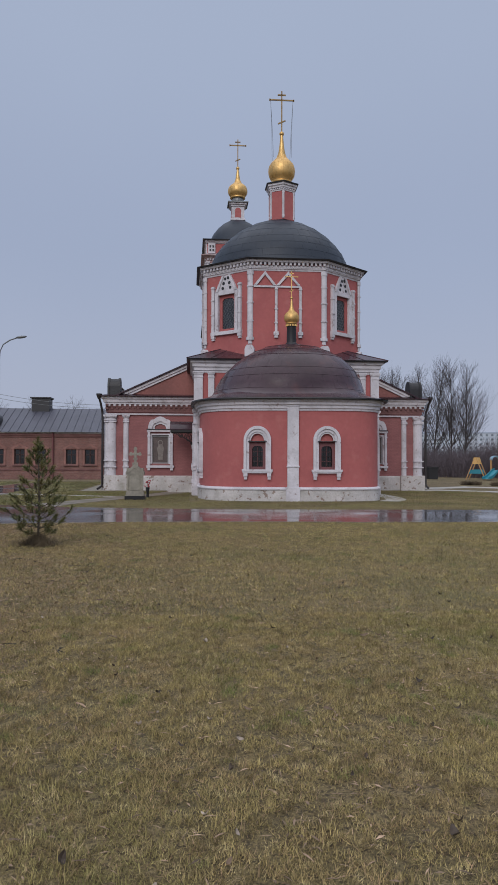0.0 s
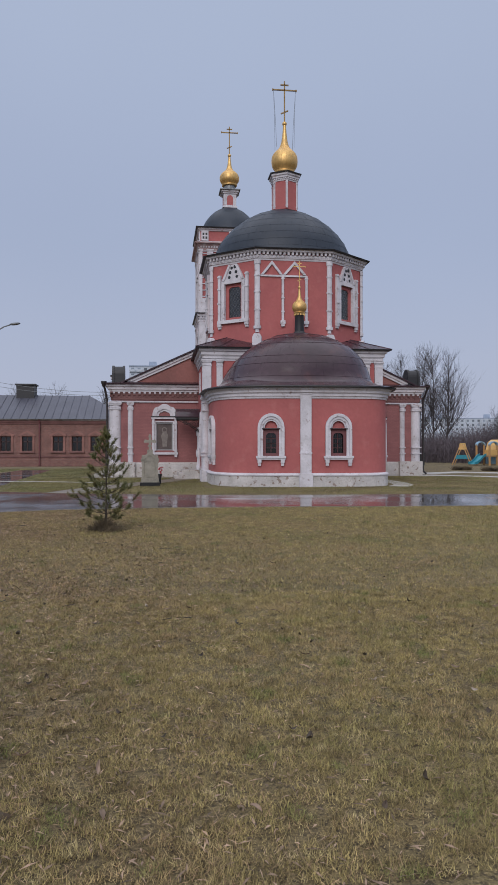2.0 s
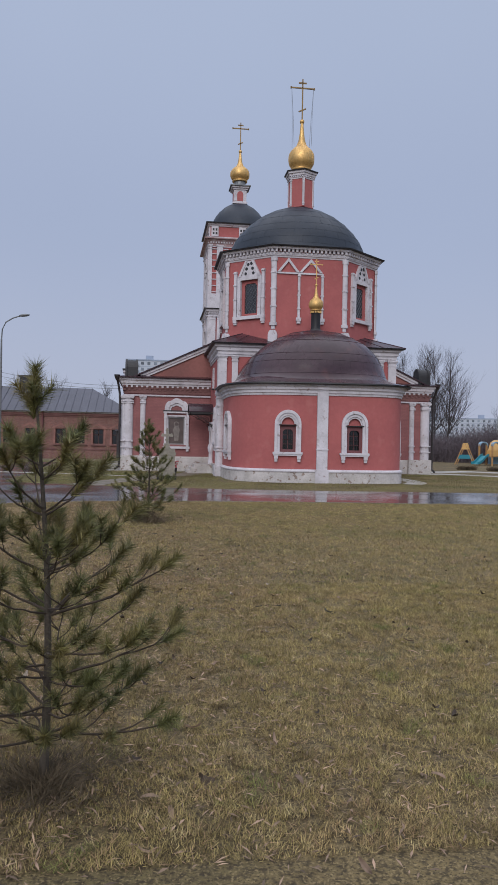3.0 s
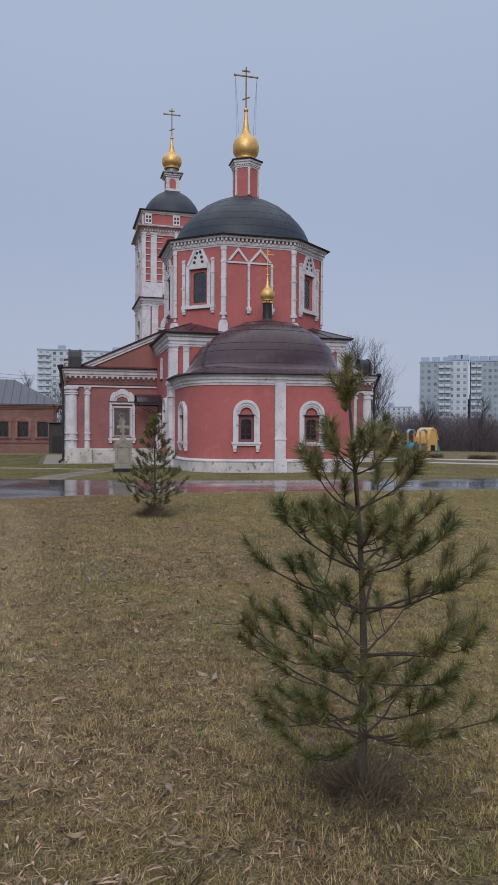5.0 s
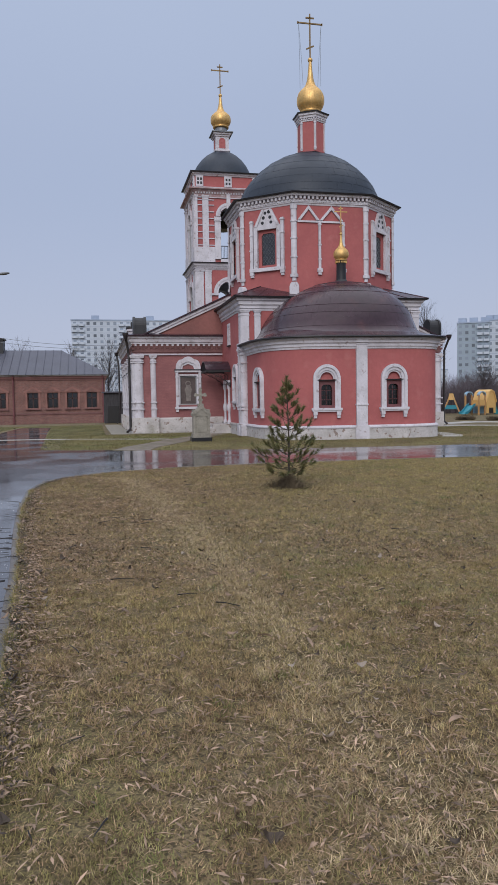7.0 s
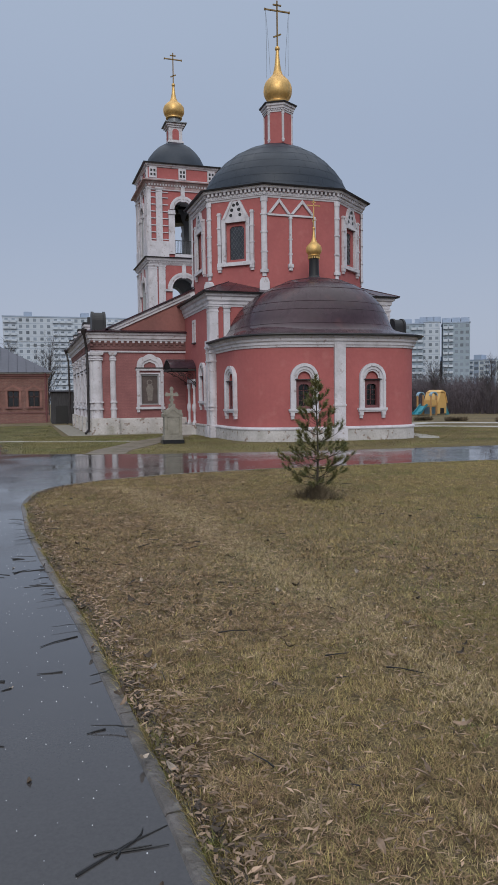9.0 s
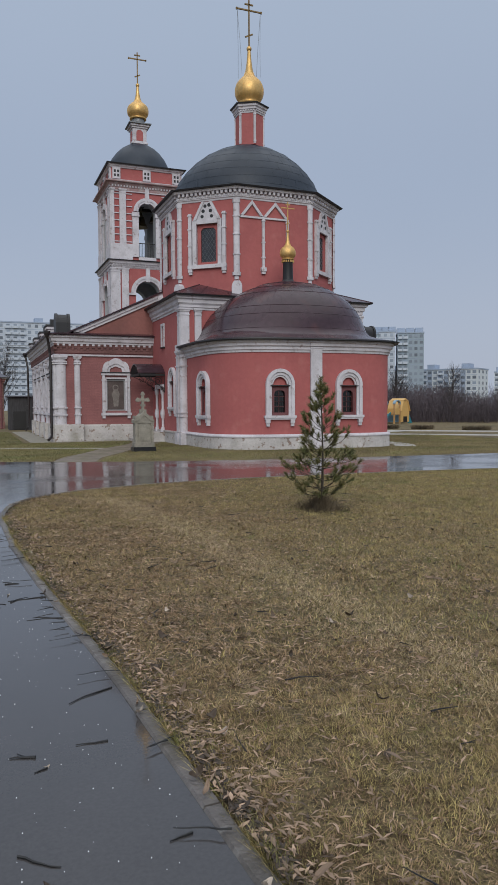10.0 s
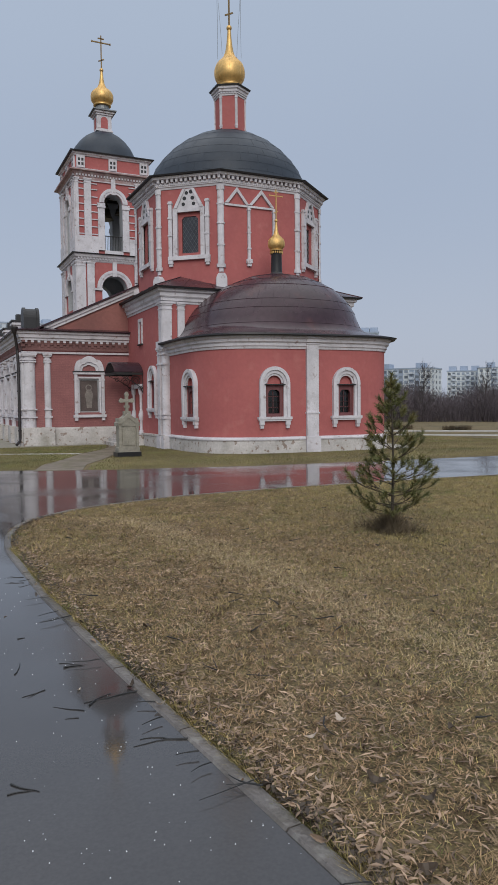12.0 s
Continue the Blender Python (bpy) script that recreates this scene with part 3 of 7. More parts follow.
def pane_grid(bm, m, u0, u1, z0, z1, n, nu, nz_, t=0.012):
    for i in range(1, nu):
        u = u0 + (u1 - u0) * i / nu
        box(bm, u - t, u + t, n, n + 0.02, z0, z1, m)
    for i in range(1, nz_):
        z = z0 + (z1 - z0) * i / nz_
        box(bm, u0, u1, n, n + 0.02, z - t, z + t, m)


def apse_window(m, wall, h=1.0):
    """A round-headed window in a double-rolled white surround on brackets; z values are of the apse wall."""
    c = bms()
    box(c, -0.335, 0.335, -0.085, 0.3, 1.262, 2.37, m)
    cut(wall, c)
    c = bms()
    prism(c, arch_pts(0, 2.40, 0.27, k=14) + [(-0.27, 2.375), (0.27, 2.375)], -0.10, 0.3, m)
    cut(wall, c)
    c = bms()
    prism(c, [(-0.25, 1.36), (0.25, 1.36), (0.25, 2.12), (0.16, 2.21), (-0.16, 2.21), (-0.25, 2.12)], -0.55, 0.3, m)
    cut(wall, c)
    def hoop(r):
        return [(r, 1.26)] + arch_pts(0, 2.41, r) + [(-r, 1.26)]
    bm = bms()
    band(bm, hoop(0.46), hoop(0.58), -0.03, 0.128, m)
    win = part("window", bm, WHITE, church, "round-headed window in a white double-rolled surround")
    bm = bms()
    band(bm, hoop(0.347), hoop(0.458), -0.03, 0.075, m)
    part("inner_roll", bm, WHITE, win)
    bm = bms()
    band(bm, arch_pts(0, 2.41, 0.275), arch_pts(0, 2.41, 0.345), -0.08, 0.03, m)
    part("archivolt", bm, WHITE, win)
    bm = bms()
    box(bm, -0.65, 0.65, -0.03, 0.15, 1.17, 1.26, m)
    box(bm, -0.62, 0.62, -0.03, 0.12, 1.11, 1.17, m)
    part("sill", bm, WHITE, win)
    for s in (-1, 1):
        bm = bms()
        box(bm, s * 0.5 - 0.085, s * 0.5 + 0.085, -0.03, 0.12, 0.98, 1.11, m)
        box(bm, s * 0.5 - 0.065, s * 0.5 + 0.065, -0.03, 0.09, 0.86, 0.98, m)
        part("bracket", bm, WHITE, win)
    bm = bms()
    box(bm, -0.40, 0.40, -0.1, 0.12, 2.355, 2.385, m)
    part("drip_sheet", bm, DARK, win, "dark sheet-metal drip edge")
    bm = bms()
    for s in (-1, 1):
        box(bm, min(s * 0.225, s * 0.333), max(s * 0.225, s * 0.333), -0.082, -0.03, 1.264, 2.352, m)
    box(bm, -0.225, 0.225, -0.082, -0.03, 1.264, 1.37, m)
    box(bm, -0.225, 0.225, -0.082, -0.03, 2.19, 2.352, m)
    for s in (-1, 1):
        prism(bm, [(s * 0.225, 2.19), (s * 0.225, 2.06), (s * 0.19, 2.14), (s * 0.12, 2.19)], -0.082, -0.03, m)
        box(bm, min(s * 0.27, s * 0.30), max(s * 0.27, s * 0.30), -0.03, -0.015, 1.3, 2.32, m)
    pane_grid(bm, m, -0.2, 0.2, 1.4, 2.15, -0.17, 2, 4)
    part("window_frame", bm, MAROON, win)
    bm = bms()
    box(bm, -0.24, 0.24, -0.20, -0.18, 1.37, 2.2, m)
    part("pane", bm, GLASS, win)
    bm = bms()
    for u in (-0.12, -0.04, 0.04, 0.12):
        tube(bm, [m @ Vector((u, -0.115, 1.36)), m @ Vector((u, -0.115, 2.19))], 0.008, 5)
    for z in (1.55, 1.78, 2.0):
        tube(bm, [m @ Vector((-0.25, -0.115, z)), m @ Vector((0.25, -0.115, z))], 0.008, 5)
    part("grille", bm, IRON, win)
    return win


SLIM = Matrix.Diagonal((0.94, 1, 1, 1))
apse_window(apse_frame(3.30, 28.7) @ SLIM, apse_wall)
apse_window(apse_frame(6.07, 28.7) @ SLIM, apse_wall)
apse_window(apse_frame(1.12, 31.0) @ SLIM, apse_wall)
apse_window(apse_frame(8.32, 30.75) @ SLIM, apse_wall)


def onion(parent, c, z0, z1, r, name="onion_dome"):
    """A gilded onion dome on a short neck, from z0 up to the ball at z1."""
    h = z1 - z0
    prof = [(0.74, 0.0), (0.78, 0.015), (0.78, 0.035), (0.72, 0.05), (0.74, 0.07), (0.84, 0.105), (0.93, 0.145), (0.985, 0.195), (1.0, 0.25), (0.985, 0.31), (0.93, 0.36), (0.84, 0.405), (0.71, 0.445), (0.57, 0.48), (0.44, 0.515), (0.355, 0.55), (0.295, 0.60), (0.235, 0.67), (0.18, 0.77), (0.14, 0.88), (0.105, 1.0)]
    bm = bms()
    lathe(bm, [(a * r, z0 + b * h) for a, b in prof], 40, c)
    d = part(name, bm, GOLD, parent, "gilded onion dome", smooth=True)
    bm = bms()
    for i in range(16):
        a = 2 * math.pi * i / 16
        tube(bm, [(c[0] + q * r * 0.998 * math.cos(a), c[1] + q * r * 0.998 * math.sin(a), z0 + b * h) for q, b in prof[4:17]], 0.012 * r, 4)
    tagged(part("seam_net", bm, GOLD, d), kind="stuff")
    bm = bms()
    bmesh.ops.create_icosphere(bm, subdivisions=3, radius=0.16 * r + 0.012, matrix=Matrix.Translation((*c, z1 + 0.1 * r)))
    part("ball", bm, GOLD, d, smooth=True)
    return d


def cross(parent, c, z0, z1, bar, t=0.03, m_=None):
    """An eight-ended cross facing east, from z0 up to z1, with a main bar of that length."""
    h = z1 - z0
    bm = bms()
    box(bm, c[0] - t, c[0] + t, c[1] - t, c[1] + t, z0, z1)
    zb = z0 + 0.79 * h
    box(bm, c[0] - bar / 2, c[0] + bar / 2, c[1] - t, c[1] + t, zb - t, zb + t)
    for s in (-1, 1):
        box(bm, c[0] + s * bar / 2 - t * 1.1, c[0] + s * bar / 2 + t * 1.1, c[1] - t, c[1] + t, zb - 1.7 * t, zb + 1.7 * t)
    zs = z0 + 0.91 * h
    box(bm, c[0] - bar * 0.17, c[0] + bar * 0.17, c[1] - t, c[1] + t, zs - t, zs + t)
    mm = Matrix.Translation((c[0], c[1], z0 + 0.27 * h)) @ Matrix.Rotation(radians(-25), 4, "Y")
    box(bm, -bar * 0.17, bar * 0.17, -t, t, -t, t, mm)
    return part("cross", bm, m_ or CROSS, parent, "eight-ended aged gilt cross")


# small cupola on the apse roof
cc = (5.12, 32.0)
bm = bms()
lathe(bm, [(0.34, 6.55), (0.30, 6.80), (0.22, 6.88), (0.205, 7.60), (0.23, 7.66), (0.21, 7.70)], 24, cc)
part("cupola_drum", bm, DARK, church, "black sheet-clad cupola neck", smooth=True)
onion(church, cc, 7.70, 8.86, 0.335)
cross(church, cc, 8.90, 10.10, 0.56, t=0.017, m_=GOLD)
for i in range(20):
    a = 2 * math.pi * i / 20
    bm = bms()
    box(bm, -0.02, 0.02, -0.015, 0.015, 7.60, 7.68, Matrix.Translation((cc[0] + 0.24 * math.cos(a), cc[1] + 0.24 * math.sin(a), 0)))
    part("fringe_tongue", bm, GOLD, church)

# lower block of the octagon (chancel)
CX0, CX1, CY0, CY1 = 0.86, 9.40, 33.40, 40.2
chancel_plan = [(CX0, CY1), (CX0, CY0), (CX1, CY0), (CX1, CY1)]
bm = bms()
solid(bm, chancel_plan, 0.2, 6.0)
chancel = part("lower_wall", bm, RED, church, "coral red lower storey wall")
bm = bms()
sweep(bm, chancel_plan, [(-0.2, 5.66), (0.03, 5.66), (0.04, 5.74), (0.08, 5.76), (0.08, 5.88), (0.15, 5.93), (0.15, 6.06), (0.24, 6.11), (0.25, 6.22), (-0.2, 6.22)], True)
part("cornice", bm, WHITE, church)
bm = bms()
for m, ln in [face_frame(chancel_plan[i], chancel_plan[(i + 1) % 4]) for i in range(4)]:
    for u in np.arange(0.1, ln, 0.13):
        box(bm, u - 0.03, u + 0.03, 0.0, 0.13, 5.885, 5.93, m)
tagged(part("dentil_course", bm, WHITE, church), kind="stuff")
bm = bms()
sweep(bm, chancel_plan, [(-0.2, 6.22), (0.40, 6.22), (0.42, 6.27), (-0.2, 6.32)], True)
part("eave", bm, DARK, church)
bm = bms()
g = 0.42
lo = [(CX0 - g, CY0 - g), (CX1 + g, CY0 - g), (CX1 + g, CY1 + g), (CX0 - g, CY1 + g)]
hi = [(CX0 + 2.2, CY0 + 2.2), (CX1 - 2.2, CY0 + 2.2), (CX1 - 2.2, CY1 - 2.2), (CX0 + 2.2, CY1 - 2.2)]
a = [bm.verts.new((*p, 6.28)) for p in lo]
c = [bm.verts.new((*p, 7.35)) for p in hi]
for i in range(4):
    bm.faces.new((a[i], a[(i + 1) % 4], c[(i + 1) % 4], c[i]))
bm.faces.new(c)
roof2 = part("roof", bm, ROOF, church, "dark brown sheet hip roof")
bm = bms()
for i in range(4):
    tube(bm, [(*lo[i], 6.285), (*hi[i], 7.355)], 0.02, 5)
    for f in (0.12, 0.26, 0.40, 0.6, 0.74, 0.88):
        p = Vector(lo[i]).lerp(Vector(lo[(i + 1) % 4]), f)
        q = Vector(hi[i]).lerp(Vector(hi[(i + 1) % 4]), min(1, max(0, (f - 0.22) / 0.56)))
        tube(bm, [(*p, 6.29), (*q, 7.36)], 0.012, 4)
tagged(part("seam_net", bm, ROOF, roof2), kind="stuff")
bm = bms()
sweep(bm, chancel_plan, [(-0.2, 0.0), (0.07, 0.0), (0.07, 0.44), (0.10, 0.46), (0.10, 0.53), (-0.2, 0.55)], True)
part("plinth", bm, PLINTH, church)

mE, lE = face_frame((CX0, CY0), (CX1, CY0))
mS, lS = face_frame((CX0, CY1), (CX0, CY0))
mN, lN = face_frame((CX1, CY0), (CX1, CY1))
for u0, u1 in ((-0.06, 0.33), (0.58, 0.86), (lE - 0.33, lE + 0.06), (lE - 0.86, lE - 0.58)):
    pilaster(church, mE, u0, u1, 4.2, 5.72, n=0.10)
pilaster(church, mS, lS - 0.33, lS + 0.02, 4.2, 5.72, n=0.08)
pilaster(church, mE, -0.08, 0.30, 0.5, 3.95, base_z=0.0, collars=(1.35, 1.2, 3.3), round_=0.9)
pilaster(church, mE, lE - 0.24, lE + 0.06, 0.5, 3.95, base_z=0.0, collars=(1.35,), n=0.14)
pilaster(church, mS, lS - 0.52, lS - 0.20, 0.5, 3.95, base_z=0.0, collars=(1.35, 1.2, 3.3), n=0.1)
bm = bms()
box(bm, lS - 0.6, lS + 0.05, -0.05, 0.12, 3.95, 4.2, mS)
box(bm, -0.1, 0.95, -0.05, 0.14, 4.05, 4.2, mE)
part("string_course", bm, WHITE, church)

# slit window, door and arched window on the flank (u runs from y = CY1 towards CY0)
c = bms()
box(c, CY1 - 36.40 - 0.16, CY1 - 36.40 + 0.16, -0.5, 0.2, 4.40, 5.25, mS)
cut(chancel, c)
bm = bms()
u = CY1 - 36.40
for s in (-1, 1):
    box(bm, u + min(s * 0.165, s * 0.27), u + max(s * 0.165, s * 0.27), -0.1, 0.06, 4.32, 5.38, mS)
box(bm, u - 0.165, u + 0.165, -0.1, 0.06, 5.26, 5.38, mS)
win = part("window", bm, WHITE, church, "narrow slit window in a plain white surround")
bm = bms()
box(bm, u - 0.3, u + 0.3, -0.03, 0.1, 4.27, 4.32, mS)
part("sill", bm, DARK, win)
bm = bms()
box(bm, u - 0.16, u + 0.16, -0.3, -0.28, 4.4, 5.25, mS)
part("pane", bm, GLASS, win)
mw = mS @ Matrix.Translation((CY1 - 34.72, 0, 0.32)) @ Matrix.Diagonal((0.92, 1, 1, 1))
apse_window(mw, chancel)
c = bms()
ud = CY1 - 36.95
box(c, ud - 0.42, ud + 0.42, -0.45, 0.2, 0.42, 2.44, mS)
cut(chancel, c)
bm = bms()
box(bm, ud - 0.42, ud + 0.42, -0.32, -0.27, 0.42, 2.44, mS)
for s in (-0.21, 0.21):
    box(bm, ud + s - 0.16, ud + s + 0.16, -0.27, -0.255, 0.55, 1.3, mS)
    box(bm, ud + s - 0.16, ud + s + 0.16, -0.27, -0.255, 1.42, 2.3, mS)
door = part("door", bm, GREYFRAME, church, "weathered grey double door under the canopy")
bm = bms()
tube(bm, [mS @ Vector((ud + 0.04, -0.25, 1.25)), mS @ Vector((ud + 0.04, -0.2, 1.28)), mS @ Vector((ud + 0.04, -0.2, 1.42)), mS @ Vector((ud + 0.04, -0.25, 1.45))], 0.012, 6)
part("handle", bm, IRON, door)
for s in (-1, 1):
    prof = [(0.09, 0.42), (0.10, 0.62), (0.06, 0.68), (0.06, 1.05), (0.10, 1.12), (0.125, 1.28), (0.10, 1.44), (0.06, 1.5), (0.06, 2.15), (0.10, 2.2), (0.11, 2.42)]
    p = mS @ Vector((ud + s * 0.55, 0.06, 0))
    bm = bms()
    lathe(bm, prof, 14, (p.x, p.y))
    part("door_column", bm, WHITE, door, "white melon-shaped portal column", smooth=True)
bm = bms()
box(bm, ud - 0.7, ud + 0.7, -0.05, 0.12, 2.44, 2.62, mS)
part("lintel", bm, WHITE, door)
for k, (d, z) in enumerate(((1.35, 0.15), (1.15, 0.30), (0.95, 0.45))):
    bm = bms()
    box(bm, ud - 0.95, ud + 0.85, 0.02, d, z - 0.15, z, mS)
    part("step", bm, PLINTH, church, "worn pale stone step")
# door canopy: a bent sheet on scrolled brackets
bm = bms()
arc = [(ud - 0.95 + 1.75 * i / 14, 3.12 + 0.42 * math.sin(math.pi * i / 14) ** 0.8) for i in range(15)]
band(bm, arc, [(u_, z_ + 0.035) for u_, z_ in arc], 0.02, 1.25, mS)
canopy = part("door_canopy", bm, ROOF, church, "brown bent-sheet door canopy on scrolled iron brackets", smooth=True)
bm = bms()
for nn in (1.2,):
    for i in range(1, 14):
        u_, z_ = arc[i]
        tube(bm, [mS @ Vector((u_, nn, z_)), mS @ Vector((u_, nn, 3.02))], 0.008, 4)
    box(bm, ud - 0.95, ud + 0.8, nn - 0.02, nn + 0.02, 3.0, 3.1, mS)
    box(bm, ud - 0.95, ud - 0.92, 0.02, nn, 3.0, 3.1, mS)
    box(bm, ud + 0.77, ud + 0.8, 0.02, nn, 3.0, 3.1, mS)
part("valance", bm, IRON, canopy)
for uu in (ud - 0.9, ud + 0.75):
    bm = bms()
    tube(bm, [mS @ Vector((uu, 1.15, 3.02)), mS @ Vector((uu, 0.03, 3.02)), mS @ Vector((uu, 0.03, 2.25))], 0.018, 5)
    for (n0, z0, r) in ((0.32, 2.74, 0.22), (0.72, 2.86, 0.13), (0.13, 2.43, 0.1)):
        pts = []
        for i in range(22):
            a = i * 0.5
            rr = r * (1 - 0.036 * i)
            pts.append(mS @ Vector((uu, n0 + rr * math.cos(a), z0 + rr * math.sin(a))))
        tube(bm, pts, 0.014, 5)
    tube(bm, [mS @ Vector((uu, 0.03 + 1.05 * t, 2.25 + 0.75 * t ** 0.55)) for t in np.linspace(0, 1, 9)], 0.016, 5)
    part("scroll_bracket", bm, IRON, canopy, "black scrolled iron bracket")

# the octagon
OX, OY = 5.13, 36.80
octo = [(-3.80, 1.6), (-3.80, -1.6), (-1.75, -3.33), (1.75, -3.33), (3.80, -1.6), (3.80, 1.6), (1.75, 3.33), (-1.75, 3.33)]
octo = [(OX + x, OY + y) for x, y in octo]
bm = bms()
solid(bm, octo, 6.0, 10.8)
octagon = part("octagon_wall", bm, RED, church, "coral red octagonal upper storey")
bm = bms()
sweep(bm, octo, [(-0.3, 10.48), (0.03, 10.48), (0.05, 10.55), (0.09, 10.57), (0.09, 10.61), (0.10, 10.70), (0.10, 10.725), (-0.06, 10.73), (-0.06, 10.85), (0.24, 10.855), (0.27, 10.95), (-0.3, 10.95)], True)
part("octagon_cornice", bm, WHITE, church)
bm = bms()
for i in range(8):
    m, ln = face_frame(octo[i], octo[(i + 1) % 8])
    for u in np.arange(0.08, ln, 0.20):
        box(bm, u - 0.05, u + 0.05, -0.08, 0.20, 10.72, 10.86, m)
    for u in np.arange(0.04, ln, 0.09):
        box(bm, u - 0.022, u + 0.022, 0.05, 0.125, 10.615, 10.66, m)
tagged(part("dentil_course", bm, WHITE, church), kind="stuff")
bm = bms()
sweep(bm, octo, [(-0.3, 10.95), (0.40, 10.96), (0.42, 11.0), (-0.3, 11.04)], True)
part("octagon_eave", bm, DARK, church)
bm = bms()
ring0 = []
outer = [(p[0] + o.x * 0.40, p[1] + o.y * 0.40) for p, o in zip(octo, offsets(octo, True))]
seg = 8
for i in range(8):
    for k in range(seg):
        ring0.append(Vector(outer[i]).lerp(Vector(outer[(i + 1) % 8]), k / seg))
prof = [(3.64, 3.40, 11.08), (3.56, 3.32, 11.28), (3.46, 3.25, 11.62), (3.28, 3.10, 12.0), (3.0, 2.86, 12.38), (2.6, 2.5, 12.80), (2.1, 2.05, 13.19), (1.55, 1.52, 13.50), (1.0, 1.0, 13.72), (0.6, 0.6, 13.85)]
rows = [[bm.verts.new((p.x, p.y, 11.0)) for p in ring0]]
for rx, ry, z in prof:
    row = []
    for p in ring0:
        a = math.atan2(p.y - OY, p.x - OX)
        row.append(bm.verts.new((OX + rx * math.cos(a), OY + ry * math.sin(a), z)))
    rows.append(row)
for a, c in zip(rows, rows[1:]):
    for i in range(len(a)):
        bm.faces.new((a[i], a[(i + 1) % len(a)], c[(i + 1) % len(a)], c[i]))
bm.faces.new(rows[-1])
dome = part("main_dome", bm, DOME, church, "dark slate-blue sheet-metal dome", smooth=True)
bm = bms()
for rx, ry, z in prof[1:9]:
    pts = [(OX + rx * 1.0015 * math.cos(a), OY + ry * 1.0015 * math.sin(a), z + 0.003) for a in np.linspace(0, 2 * math.pi, 64)]
    tube(bm, pts, 0.0028, 4)
for k in range(1, 8):
    for i in range(28):
        a = 2 * math.pi * (i + 0.5 * (k % 2)) / 28
        tube(bm, [(OX + rx * 1.001 * math.cos(a), OY + ry * 1.001 * math.sin(a), z + 0.002) for rx, ry, z in prof[k:k + 2]], 0.0022, 4)
tagged(part("seam_net", bm, DOME, dome), kind="stuff")


def octagon_pilaster(x, y, prev, nxt):
    """A corner half-column hanging above a bulb-shaped stub."""
    d = (Vector(nxt) - Vector(prev)).normalized()
    m, _ = face_frame((x, y), (x + d.x, y + d.y))
    bm = bms()
    w = 0.135
    k = 8
    for z0, z1, ww in ((7.35, 10.5, w), (8.95, 9.02, w + 0.03), (9.72, 9.78, w + 0.03), (8.1, 8.16, w + 0.03), (7.22, 7.36, w + 0.05), (7.05, 7.22, w * 0.75), (10.3, 10.5, w + 0.03)):
        lo = [bm.verts.new(m @ Vector((-ww * math.cos(math.pi * i / k), -0.02 + ww * 0.75 * math.sin(math.pi * i / k), z0))) for i in range(k + 1)]
        hi = [bm.verts.new(m @ Vector((-ww * math.cos(math.pi * i / k), -0.02 + ww * 0.75 * math.sin(math.pi * i / k), z1))) for i in range(k + 1)]
        for i in range(k):
            bm.faces.new((lo[i], lo[i + 1], hi[i + 1], hi[i]))
        bm.faces.new(lo)
        bm.faces.new(hi)
    p = part("pilaster", bm, WHITE, church)
    bm = bms()
    prism(bm, [(-0.22, 6.3), (0.22, 6.3), (0.22, 6.78), (0.18, 6.9), (0.12, 6.98), (-0.12, 6.98), (-0.18, 6.9), (-0.22, 6.78)], -0.1, 0.16, m)
    part("stub", bm, WHITE, p, "whitewashed stub under the half-column")


for i in range(8):
    octagon_pilaster(*octo[i], octo[i - 1], octo[(i + 1) % 8])


